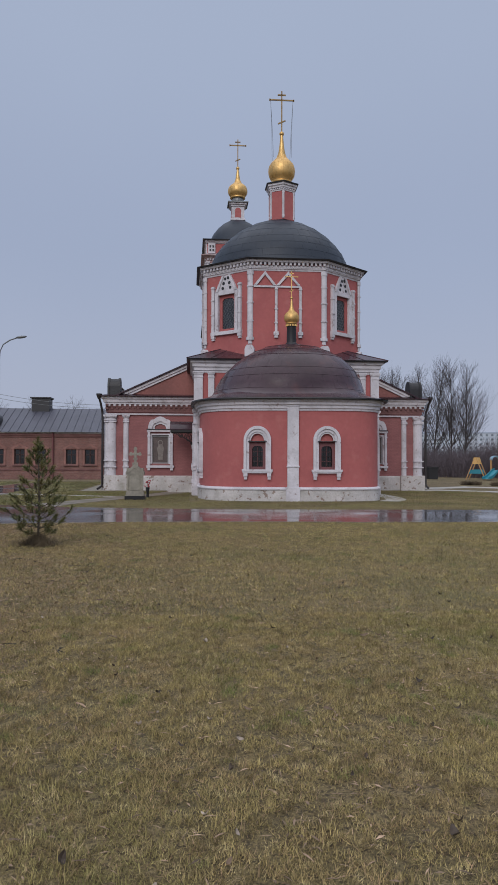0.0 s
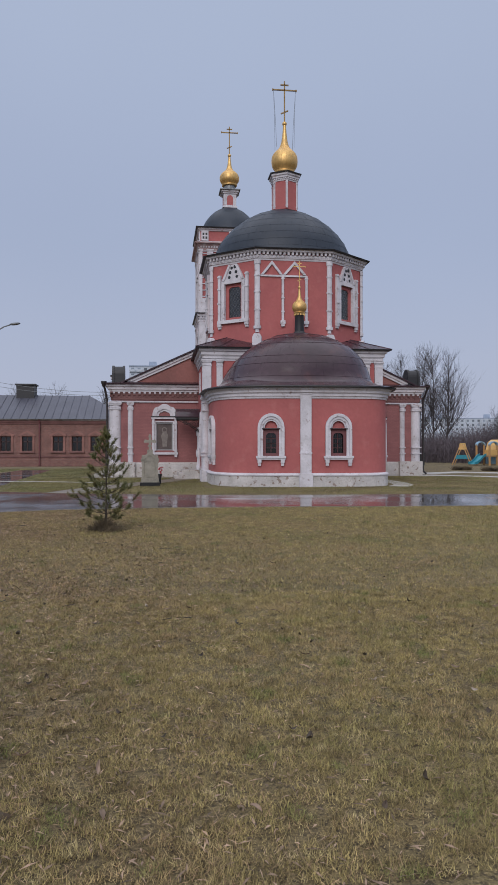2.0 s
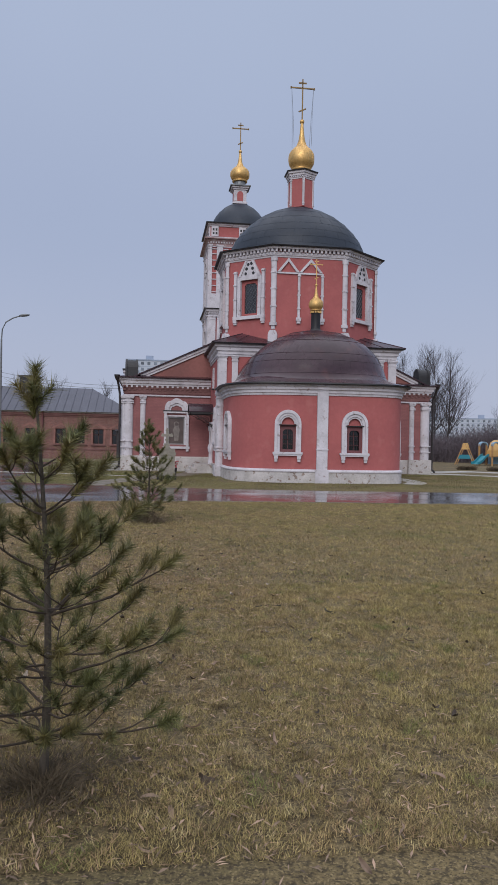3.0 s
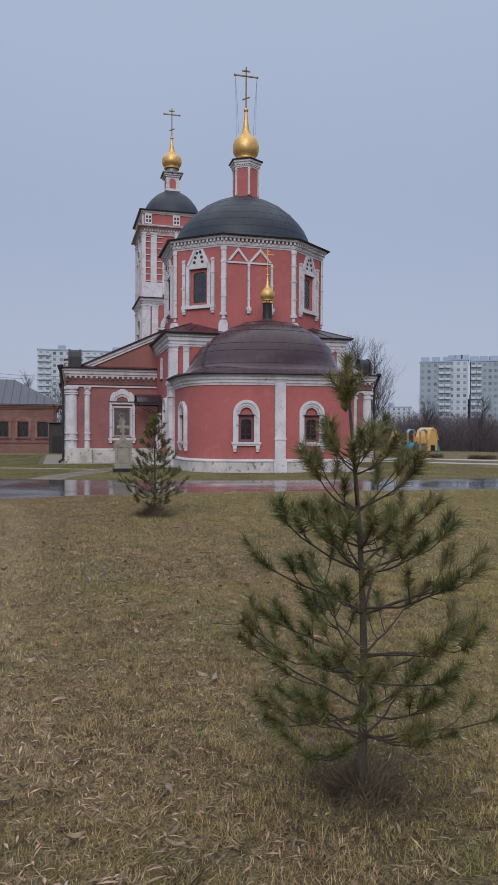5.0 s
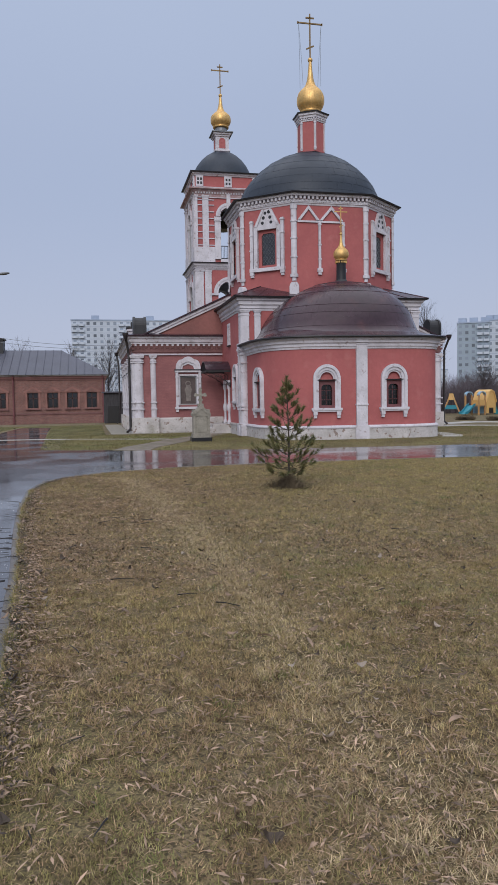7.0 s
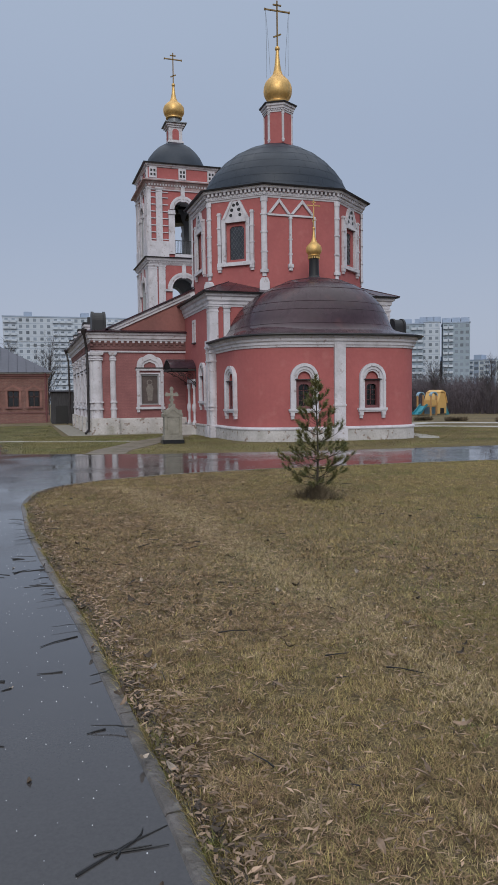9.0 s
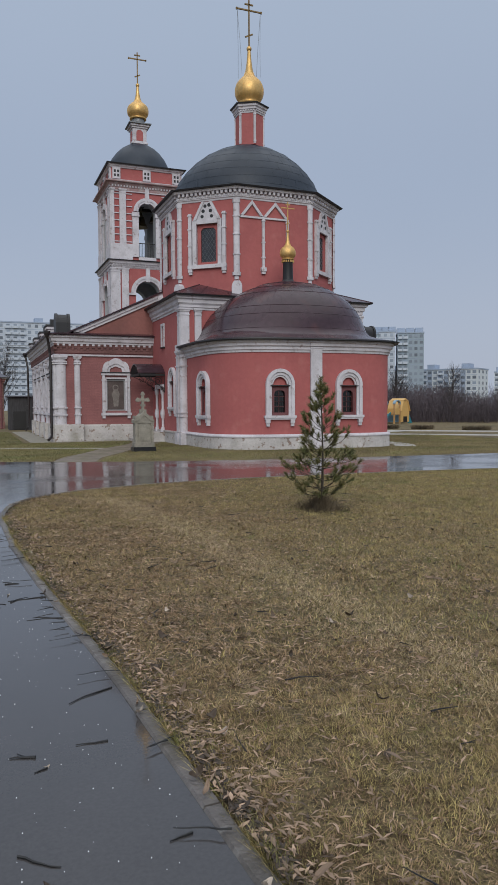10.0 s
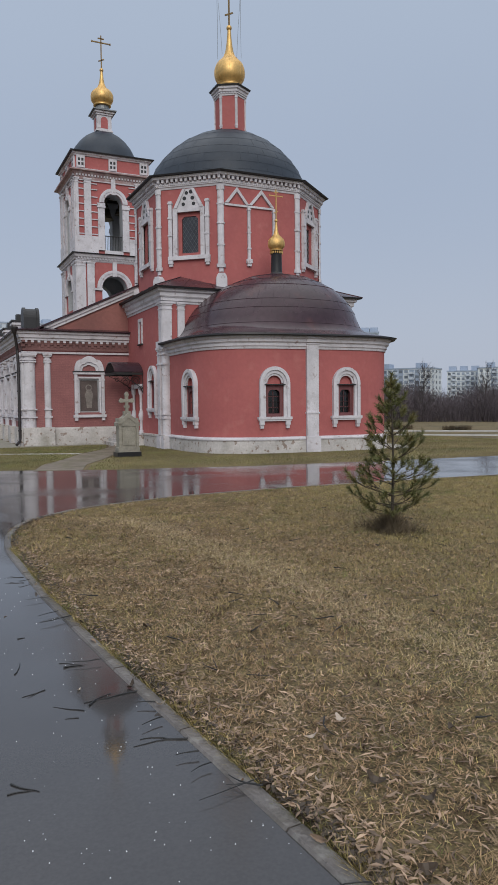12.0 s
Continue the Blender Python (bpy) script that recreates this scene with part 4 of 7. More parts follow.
def octagon_window(i):
    m0, ln = face_frame(octo[i], octo[(i + 1) % 8])
    m = m0 @ Matrix.Translation((ln / 2, 0, 0))
    c = bms()
    box(c, -0.50, 0.50, -0.08, 0.3, 7.78, 9.52, m)
    cut(octagon, c)
    c = bms()
    prism(c, [(-0.35, 7.9), (0.35, 7.9), (0.35, 9.25), (0.24, 9.37), (-0.24, 9.37), (-0.35, 9.25)], -0.6, 0.3, m)
    cut(octagon, c)
    bm = bms()
    band(bm, [(0.50, 7.75), (0.50, 9.52), (-0.50, 9.52), (-0.50, 7.75)], [(0.68, 7.75), (0.68, 9.68), (-0.68, 9.68), (-0.68, 7.75)], -0.05, 0.095, m)
    win = part("window", bm, WHITE, church, "tall latticed window under a white keel pediment")
    for s in (-1, 1):
        bm = bms()
        box(bm, min(s * 0.72, s * 0.87), max(s * 0.72, s * 0.87), -0.03, 0.12, 7.75, 9.98, m)
        for z in (8.6, 9.3, 9.9):
            box(bm, min(s * 0.70, s * 0.89), max(s * 0.70, s * 0.89), -0.03, 0.15, z - 0.03, z + 0.03, m)
        part("half_column", bm, WHITE, win)
    bm = bms()
    prism(bm, [(-0.60, 9.68), (0.60, 9.68), (0.50, 9.86), (0.20, 10.44), (-0.20, 10.44), (-0.50, 9.86)], -0.02, 0.07, m)
    for s in (-1, 1):
        prism(bm, [(s * 0.64, 9.68), (s * 0.50, 9.68), (s * 0.12, 10.44), (s * 0.24, 10.44)], -0.02, 0.12, m)
    part("pediment", bm, WHITE, win)
    # Dark discs laid on the pediment give the shade of its holes
    for cu, cz, r in ((-0.22, 9.83, 0.075), (0.22, 9.83, 0.075), (-0.17, 10.06, 0.08), (0.17, 10.06, 0.08), (-0.08, 10.27, 0.075), (0.11, 10.31, 0.085)):
        bm = bms()
        prism(bm, arch_pts(cu, cz, r, 0, 324, 9), 0.06, 0.078, m)
        part("ornament", bm, DARK, win, "dark disc drawn as the shade in a pediment ornament's hole")
    bm = bms()
    box(bm, -0.90, 0.90, -0.03, 0.14, 7.60, 7.76, m)
    part("sill", bm, WHITE, win)
    for s in (-1, 1):
        bm = bms()
        box(bm, s * 0.79 - 0.10, s * 0.79 + 0.10, -0.03, 0.13, 7.46, 7.60, m)
        box(bm, s * 0.79 - 0.075, s * 0.79 + 0.075, -0.03, 0.10, 7.36, 7.46, m)
        part("bracket", bm, WHITE, win)
    bm = bms()
    box(bm, -0.34, 0.34, -0.15, -0.13, 7.9, 9.36, m)
    part("pane", bm, GLASS_SKY, win)
    bm = bms()
    for k in range(-6, 7):
        for s in (-1, 1):
            pts = []
            for t in (0.0, 1.0):
                z = 7.9 + 1.45 * t
                u_ = 0.17 * k + s * (t - 0.5) * 0.95
                pts.append((u_, z))
            (ua, za), (ub, zb) = pts
            tt = [t for t in np.linspace(0, 1, 40) if abs(ua + (ub - ua) * t) < 0.34]
            if len(tt) > 3:
                tube(bm, [m @ Vector((ua + (ub - ua) * t, -0.11, za + (zb - za) * t)) for t in (tt[0], tt[-1])], 0.007, 4)
    part("lattice", bm, GALV, win)


for i in (0, 1, 3, 4):
    octagon_window(i)

# blind arcade on the east face of the octagon
m, ln = face_frame(octo[2], octo[3])
arc_u = [0.17, 1.22, 2.36]
bm = bms()
box(bm, arc_u[0], arc_u[2], -0.02, 0.07, 9.70, 9.78, m)
arcade = part("blind_arcade", bm, WHITE, church, "white blind arcade with pointed gables")
for k in (0, 1):
    a, c = arc_u[k], arc_u[k + 1]
    mid = (a + c) / 2
    bm = bms()
    band(bm, [(a + 0.14, 9.80), (mid, 10.29), (c - 0.14, 9.80)], [(a, 9.80), (mid, 10.46), (c, 9.80)], -0.02, 0.09, m)
    part("gable", bm, WHITE, arcade)
for k in (1, 2):
    u = arc_u[k]
    bm = bms()
    box(bm, u - 0.055, u + 0.055, -0.02, 0.09, 7.62, 9.75, m)
    for z in (8.05, 8.7, 9.62):
        box(bm, u - 0.08, u + 0.08, -0.02, 0.11, z - 0.03, z + 0.03, m)
    box(bm, u - 0.12, u + 0.12, -0.02, 0.13, 7.46, 7.62, m)
    box(bm, u - 0.085, u + 0.085, -0.02, 0.10, 7.34, 7.46, m)
    part("colonnette", bm, WHITE, arcade)

# lantern of the main dome
lc = (5.26, 36.72)
bm = bms()
lathe(bm, [(0.69, 13.85), (0.69, 15.58)], 6, lc, -math.pi / 2)
drum = part("lantern", bm, RED, church, "red six-sided lantern with white corner strips")
for i in range(6):
    a = -math.pi / 2 + i * math.pi / 3
    x, y = lc[0] + 0.675 * math.cos(a), lc[1] + 0.675 * math.sin(a)
    mm = Matrix.Translation((x, y, 0)) @ Matrix.Rotation(a, 4, "Z")
    bm = bms()
    box(bm, -0.06, 0.03, -0.055, 0.055, 13.9, 15.55, mm)
    for z in (13.98, 15.2):
        box(bm, -0.06, 0.045, -0.068, 0.068, z, z + 0.06, mm)
    part("corner_strip", bm, WHITE, drum)
bm = bms()
lathe(bm, [(0.72, 15.30), (0.73, 15.36), (0.70, 15.37), (0.70, 15.44), (0.79, 15.46), (0.80, 15.55), (0.86, 15.58), (0.87, 15.68)], 6, lc, -math.pi / 2)
part("lantern_cornice", bm, WHITE, drum)
bm = bms()
lathe(bm, [(0.93, 15.68), (0.95, 15.73), (0.62, 15.84), (0.46, 15.90)], 6, lc, -math.pi / 2)
part("lantern_roof", bm, DARK, drum)
bm = bms()
for i in range(6):
    a = -math.pi / 2 + i * math.pi / 3
    p = [(lc[0] + 0.72 * math.cos(b_), lc[1] + 0.72 * math.sin(b_)) for b_ in (a, a + math.pi / 3)]
    m, ln = face_frame(p[0], p[1])
    for u in np.arange(0.06, ln, 0.12):
        box(bm, u - 0.035, u + 0.035, -0.04, 0.05, 15.375, 15.435, m)
tagged(part("dentil_course", bm, WHITE, drum), kind="stuff")
onion(church, lc, 15.85, 18.42, 0.685)
cr = cross(church, lc, 18.5, 20.72, 1.24, t=0.03)
for s in (-1, 1):
    for k in (-1, 1):
        bm = bms()
        tube(bm, [(lc[0] + s * 0.58, lc[1] + 0.0, 20.2), (lc[0] + s * 0.50, lc[1] + k * 0.14, 18.6), (lc[0] + s * 0.46, lc[1] + k * 0.26, 17.16)], 0.008, 4)
        part("stay_chain", bm, GALV, cr)

# ---- the refectory annexe ----
WX0, WX1, WY0, WY1 = -3.72, 13.2, 38.5, 52.4
wing_plan = [(WX0, WY1), (WX0, WY0), (WX1, WY0), (WX1, WY1)]
bm = bms()
solid(bm, wing_plan, 0.3, 4.9)
wing = part("annexe_wall", bm, RED_OLD, church, "dull red painted brick annexe wall")
bm = bms()
sweep(bm, wing_plan, [(-0.2, 0.0), (0.09, 0.0), (0.085, 0.70), (0.06, 0.78), (-0.2, 0.78)], True)
part("plinth", bm, PLINTH, church)
bm = bms()
sweep(bm, wing_plan, [(-0.2, 3.98), (0.09, 3.98), (0.10, 4.06), (-0.2, 4.08)], True)
sweep(bm, wing_plan, [(-0.2, 4.54), (0.13, 4.54), (0.14, 4.62), (0.21, 4.65), (0.23, 4.78), (0.31, 4.82), (0.32, 4.92), (-0.2, 4.92)], True)
part("annexe_cornice", bm, WHITE, church, "flaking white moulded cornice")
bm = bms()
wm, wln = face_frame((WX0, WY0), (WX1, WY0))
sm, sln = face_frame((WX0, WY1), (WX0, WY0))
for mm, ln in ((wm, wln), (sm, sln)):
    for k, u in enumerate(np.arange(0.1, ln, 0.27)):
        box(bm, u - 0.055, u + 0.055, -0.05, 0.115, 4.45, 4.54, mm)
tagged(part("dentil_course", bm, WHITE, church, "white brick dentils of the annexe"), kind="stuff")
bm = bms()
for mm, ln in ((wm, wln), (sm, sln)):
    box(bm, -0.05, ln + 0.02, -0.05, 0.075, 4.12, 4.26, mm)
    box(bm, -0.05, ln + 0.02, -0.05, 0.05, 4.26, 4.54, mm)
    for u in np.arange(0.1, ln, 0.27):
        box(bm, u - 0.065, u + 0.065, -0.05, 0.105, 4.36, 4.45, mm)
        box(bm, u + 0.07, u + 0.20, -0.05, 0.10, 4.26, 4.36, mm)
        box(bm, u + 0.06, u + 0.21, -0.05, 0.075, 4.45, 4.54, mm)
tagged(part("brick_corbel_course", bm, BRICK_DARK, church, "exposed dark brick corbels under the cornice"), kind="stuff")
bm = bms()
sweep(bm, wing_plan, [(-0.5, 4.92), (0.45, 4.93), (0.46, 4.97), (-0.5, 5.22)], True)
part("annexe_eave", bm, ROOF, church)

GX = 4.85
gable = [(-2.95, 5.08), (GX, 8.66), (12.65, 5.08)]
bm = bms()
prism(bm, [(-2.9, 4.9), (-2.9, 5.06), (GX, 8.59), (12.6, 5.06), (12.6, 4.9)], 0.05, -0.4, wm @ Matrix.Translation((-WX0, 0, 0)))
part("gable_wall", bm, GABLE, church)
bm = bms()
for s in (0, 2):
    (ua, za), (ub, zb) = gable[s], gable[1]
    prism(bm, [(ua, za - 0.02), (ub, zb - 0.02), (ub, zb - 0.24), (ua + (0.5 if s == 0 else -0.5), za - 0.02)], -0.05, 0.14, wm @ Matrix.Translation((-WX0, 0, 0)))
    prism(bm, [(ua, za + 0.02), (ub, zb + 0.02), (ub, zb - 0.10), (ua + (0.25 if s == 0 else -0.25), za + 0.0)], -0.05, 0.2, wm @ Matrix.Translation((-WX0, 0, 0)))
part("raking_cornice", bm, WHITE, church)
bm = bms()
for s in (-1, 1):
    xe = -3.3 if s < 0 else 13.0
    v = [bm.verts.new(p) for p in ((xe, WY0 - 0.3, 4.95), (GX, WY0 - 0.3, 8.73), (GX, WY1 + 0.4, 8.73), (xe, WY1 + 0.4, 4.95))]
    w = [bm.verts.new(p) for p in ((xe, WY0 - 0.3, 5.02), (GX, WY0 - 0.3, 8.80), (GX, WY1 + 0.4, 8.80), (xe, WY1 + 0.4, 5.02))]
    bm.faces.new(v)
    bm.faces.new(w)
    for i in range(4):
        bm.faces.new((v[i], v[(i + 1) % 4], w[(i + 1) % 4], w[i]))
part("annexe_roof", bm, ROOF, church, "dark brown sheet gable roof of the annexe")

for mirror in (0, 1):
    for u0, u1 in ((-0.05, 0.46), (0.83, 1.11)):
        a, c = (u0, u1) if not mirror else (wln - u1, wln - u0)
        pilaster(church, wm, a, c, 0.8, 3.98, collars=(1.57, 1.24, 3.62), round_=0.7)
    a, c = (-0.12, 1.2) if not mirror else (wln - 1.2, wln + 0.12)
    bm = bms()
    box(bm, a, c, -0.05, 0.27, 0.0, 0.80, wm)
    part("pilaster_base", bm, PLINTH, church)
for k, u in enumerate((sln - 0.25, sln - 1.05, sln - 3.5, sln - 6.2, sln - 8.9, sln - 11.5)):
    pilaster(church, sm, u - 0.23, u + 0.23 if k else u + 0.32, 0.8, 3.98, collars=(1.57, 1.24, 3.62), round_=0.7)
    bm = bms()
    box(bm, u - 0.32, u + 0.32, -0.05, 0.26, 0.0, 0.80, sm)
    part("pilaster_base", bm, PLINTH, church)


def kokoshnik(uc, z, w, h, k=36):
    """A three-lobed arch outline."""
    pts = []
    for i in range(k + 1):
        t = i / k
        a = math.pi * (1 - t)
        lob = 1 + 0.10 * abs(math.cos(1.5 * (a - math.pi / 2)))
        pts.append((uc + w * math.cos(a) * (0.9 + 0.1 * lob), z + h * (math.sin(a) ** 0.8) * (0.86 + 0.14 * abs(math.cos((a - math.pi / 2) * 3)))))
    return pts


def annexe_window(m, icon):
    """A niche or window between colonnettes under a three-lobed gable."""
    c = bms()
    box(c, -0.46, 0.46, -0.18 if icon else -0.4, 0.3, 1.42, 2.92, m)
    cut(wing, c)
    bm = bms()
    box(bm, -0.70, 0.70, -0.03, 0.15, 3.10, 3.20, m)
    win = part("icon_niche" if icon else "window", bm, WHITE, church, "white-framed icon niche under a three-lobed gable" if icon else "window between colonnettes under a three-lobed gable")
    bm = bms()
    band(bm, [(0.44, 1.40), (0.44, 2.92), (-0.44, 2.92), (-0.44, 1.40)], [(0.52, 1.40), (0.52, 3.0), (-0.52, 3.0), (-0.52, 1.40)], -0.05, 0.05, m)
    part("inner_frame", bm, WHITE, win)
    for s in (-1, 1):
        bm = bms()
        box(bm, min(s * 0.53, s * 0.66), max(s * 0.53, s * 0.66), -0.03, 0.13, 1.30, 3.12, m)
        for z in (1.42, 2.86):
            box(bm, min(s * 0.51, s * 0.68), max(s * 0.51, s * 0.68), -0.03, 0.15, z - 0.03, z + 0.05, m)
        part("colonnette", bm, WHITE, win)
    bm = bms()
    box(bm, -0.72, 0.72, -0.03, 0.18, 3.20, 3.25, m)
    part("drip_sheet", bm, DARK, win)
    bm = bms()
    band(bm, kokoshnik(0, 3.25, 0.42, 0.40), kokoshnik(0, 3.25, 0.64, 0.66), -0.03, 0.12, m)
    band(bm, kokoshnik(0, 3.25, 0.30, 0.27), kokoshnik(0, 3.25, 0.42, 0.40), -0.03, 0.06, m)
    part("gable", bm, WHITE, win)
    bm = bms()
    box(bm, -0.72, 0.72, -0.03, 0.15, 1.20, 1.32, m)
    for s in (-1, 1):
        box(bm, s * 0.6 - 0.07, s * 0.6 + 0.07, -0.03, 0.11, 1.06, 1.20, m)
    part("sill", bm, WHITE, win)
    if icon:
        bm = bms()
        box(bm, -0.44, 0.44, -0.15, -0.10, 1.43, 2.91, m)
        board = part("icon_board", bm, ICON_DARK, win, "dark painted icon board")
        bm = bms()
        prism(bm, [(-0.10, 1.62), (0.12, 1.62), (0.15, 2.0), (0.19, 2.22), (0.10, 2.44), (-0.08, 2.44), (-0.19, 2.18), (-0.13, 2.0)], -0.10, -0.092, m)
        band(bm, arch_pts(0.0, 2.52, 0.10, 0, 345, 15), arch_pts(0.0, 2.52, 0.145, 0, 345, 15), -0.10, -0.09, m)
        part("pale_shape", bm, ICON_PALE, board)
        bm = bms()
        box(bm, -0.46, 0.46, -0.10, -0.03, 1.40, 1.47, m)
        for s in (-1, 1):
            box(bm, min(s * 0.39, s * 0.45), max(s * 0.39, s * 0.45), -0.10, -0.05, 1.47, 2.9, m)
        box(bm, -0.39, 0.39, -0.10, -0.05, 2.84, 2.9, m)
        part("icon_frame", bm, GREYFRAME, board)
    else:
        bm = bms()
        box(bm, -0.44, 0.44, -0.30, -0.28, 1.43, 2.91, m)
        part("pane", bm, GLASS, win)
        bm = bms()
        pane_grid(bm, m, -0.44, 0.44, 1.43, 2.91, -0.26, 2, 3, 0.025)
        part("window_frame", bm, MAROON, win)


annexe_window(wm @ Matrix.Translation((-0.95 - WX0, 0, 0)), True)
annexe_window(wm @ Matrix.Translation((10.6 - WX0, 0, 0)), True)
for u in (sln - 2.25, sln - 4.85, sln - 7.55, sln - 10.2):
    annexe_window(sm @ Matrix.Translation((u, 0, 0)), False)

# arched sheet-metal dormers at the annexe corners, parapet posts, downpipes
for x0, x1 in ((-3.66, -3.10), (12.55, 13.12)):
    bm = bms()
    for xa, xb, grow in ((x0, x1, 0.0), (x0 - 0.05, x0 + 0.06, 0.05), (x1 - 0.06, x1 + 0.05, 0.05)):
        pts = [(38.30 - grow, 4.95), (39.10 + grow, 4.95)] + arch_pts(38.70, 5.50, 0.40 + grow, 0, 180, 12)
        mm = Matrix(((0, 1, 0, 0), (1, 0, 0, 0), (0, 0, 1, 0), (0, 0, 0, 1)))
        prism(bm, pts, xa, xb, mm)
    part("dormer", bm, DARK, church, "black arched sheet-metal dormer on the eave")
for y in (40.9, 44.4, 48.0, 51.8):
    bm = bms()
    box(bm, -3.85, -3.25, y - 0.35, y + 0.35, 4.9, 5.55)
    box(bm, -3.92, -3.18, y - 0.42, y + 0.42, 5.40, 5.50)
    post = part("parapet_post", bm, WHITE, church, "white parapet post with dark cap")
    bm = bms()
    box(bm, -3.95, -3.15, y - 0.45, y + 0.45, 5.55, 5.62)
    box(bm, -3.7, -3.4, y - 0.2, y + 0.2, 5.62, 5.9)
    part("cap", bm, DARK, post)


def downpipe(pts, r=0.062):
    bm = bms()
    tube(bm, pts, r, 10)
    x, y, z = pts[0]
    lathe(bm, [(r, z - 0.1), (r * 2.4, z + 0.12), (r * 2.5, z + 0.2)], 10, (x, y))
    for p, q in zip(pts, pts[1:]):
        d = Vector(q) - Vector(p)
        if abs(d.z) > 1.5:
            for t in np.linspace(0.12, 0.9, 4):
                s = Vector(p) + d * t
                tube(bm, [s - d.normalized() * 0.03, s + d.normalized() * 0.03], r * 1.25, 10)
    part("downpipe", bm, PIPE, church, "dark brown metal downpipe")


downpipe([(-4.12, 38.15, 4.86), (-4.05, 38.3, 4.55), (-3.98, 38.42, 4.1), (-3.96, 38.42, 3.6), (-3.96, 38.42, 0.35), (-4.0, 38.3, 0.22), (-4.15, 38.0, 0.10)])
downpipe([(-4.12, 52.6, 4.86), (-4.0, 52.5, 4.2), (-3.96, 52.5, 0.35), (-4.2, 52.3, 0.12)])
downpipe([(13.6, 38.2, 4.86), (13.42, 38.4, 4.2), (13.4, 38.4, 0.3), (13.5, 38.2, 0.12)])

# ---- the bell tower ----
TX, TY, TH = 4.27, 56.40, 2.45
tow_core = [(TX - 2.41, TY + 2.41), (TX - 2.41, TY - 2.41), (TX + 2.41, TY - 2.41), (TX + 2.41, TY + 2.41)]
tow = [(TX - TH, TY + TH), (TX - TH, TY - TH), (TX + TH, TY - TH), (TX + TH, TY + TH)]
bm = bms()
solid(bm, tow, 0.0, 11.4)
low_tier = part("tower_lower_wall", bm, RED, church, "red lower tier of the bell tower")
bm = bms()
solid(bm, tow, 11.4, 17.9, grow=-0.02)
up_tier = part("tower_upper_wall", bm, RED, church, "red upper tier of the bell tower with open arches")
frames = [face_frame(tow[i], tow[(i + 1) % 4]) for i in range(4)]
c = bms()
box(c, TX - TH + 0.75, TX + TH - 0.75, TY - TH + 0.75, TY + TH - 0.75, 11.95, 16.2)
cut(up_tier, c)
c = bms()
box(c, TX - TH + 0.75, TX + TH - 0.75, TY - TH + 0.75, TY + TH - 0.75, 6.5, 10.9)
cut(low_tier, c)
for k in (0, 1):
    m, ln = frames[k]
    c = bms()
    prism(c, [(ln / 2 + 0.60, 11.97)] + arch_pts(ln / 2, 15.06, 0.60, 0, 180, 18) + [(ln / 2 - 0.60, 11.97)], 0.4, -2 * TH - 0.4, m)
    cut(up_tier, c)
    c = bms()
    prism(c, [(ln / 2 + 0.84, 8.2)] + arch_pts(ln / 2, 9.48, 0.84, 0, 180, 18) + [(ln / 2 - 0.84, 8.2)], 0.4, -2 * TH - 0.4, m)
    cut(low_tier, c)
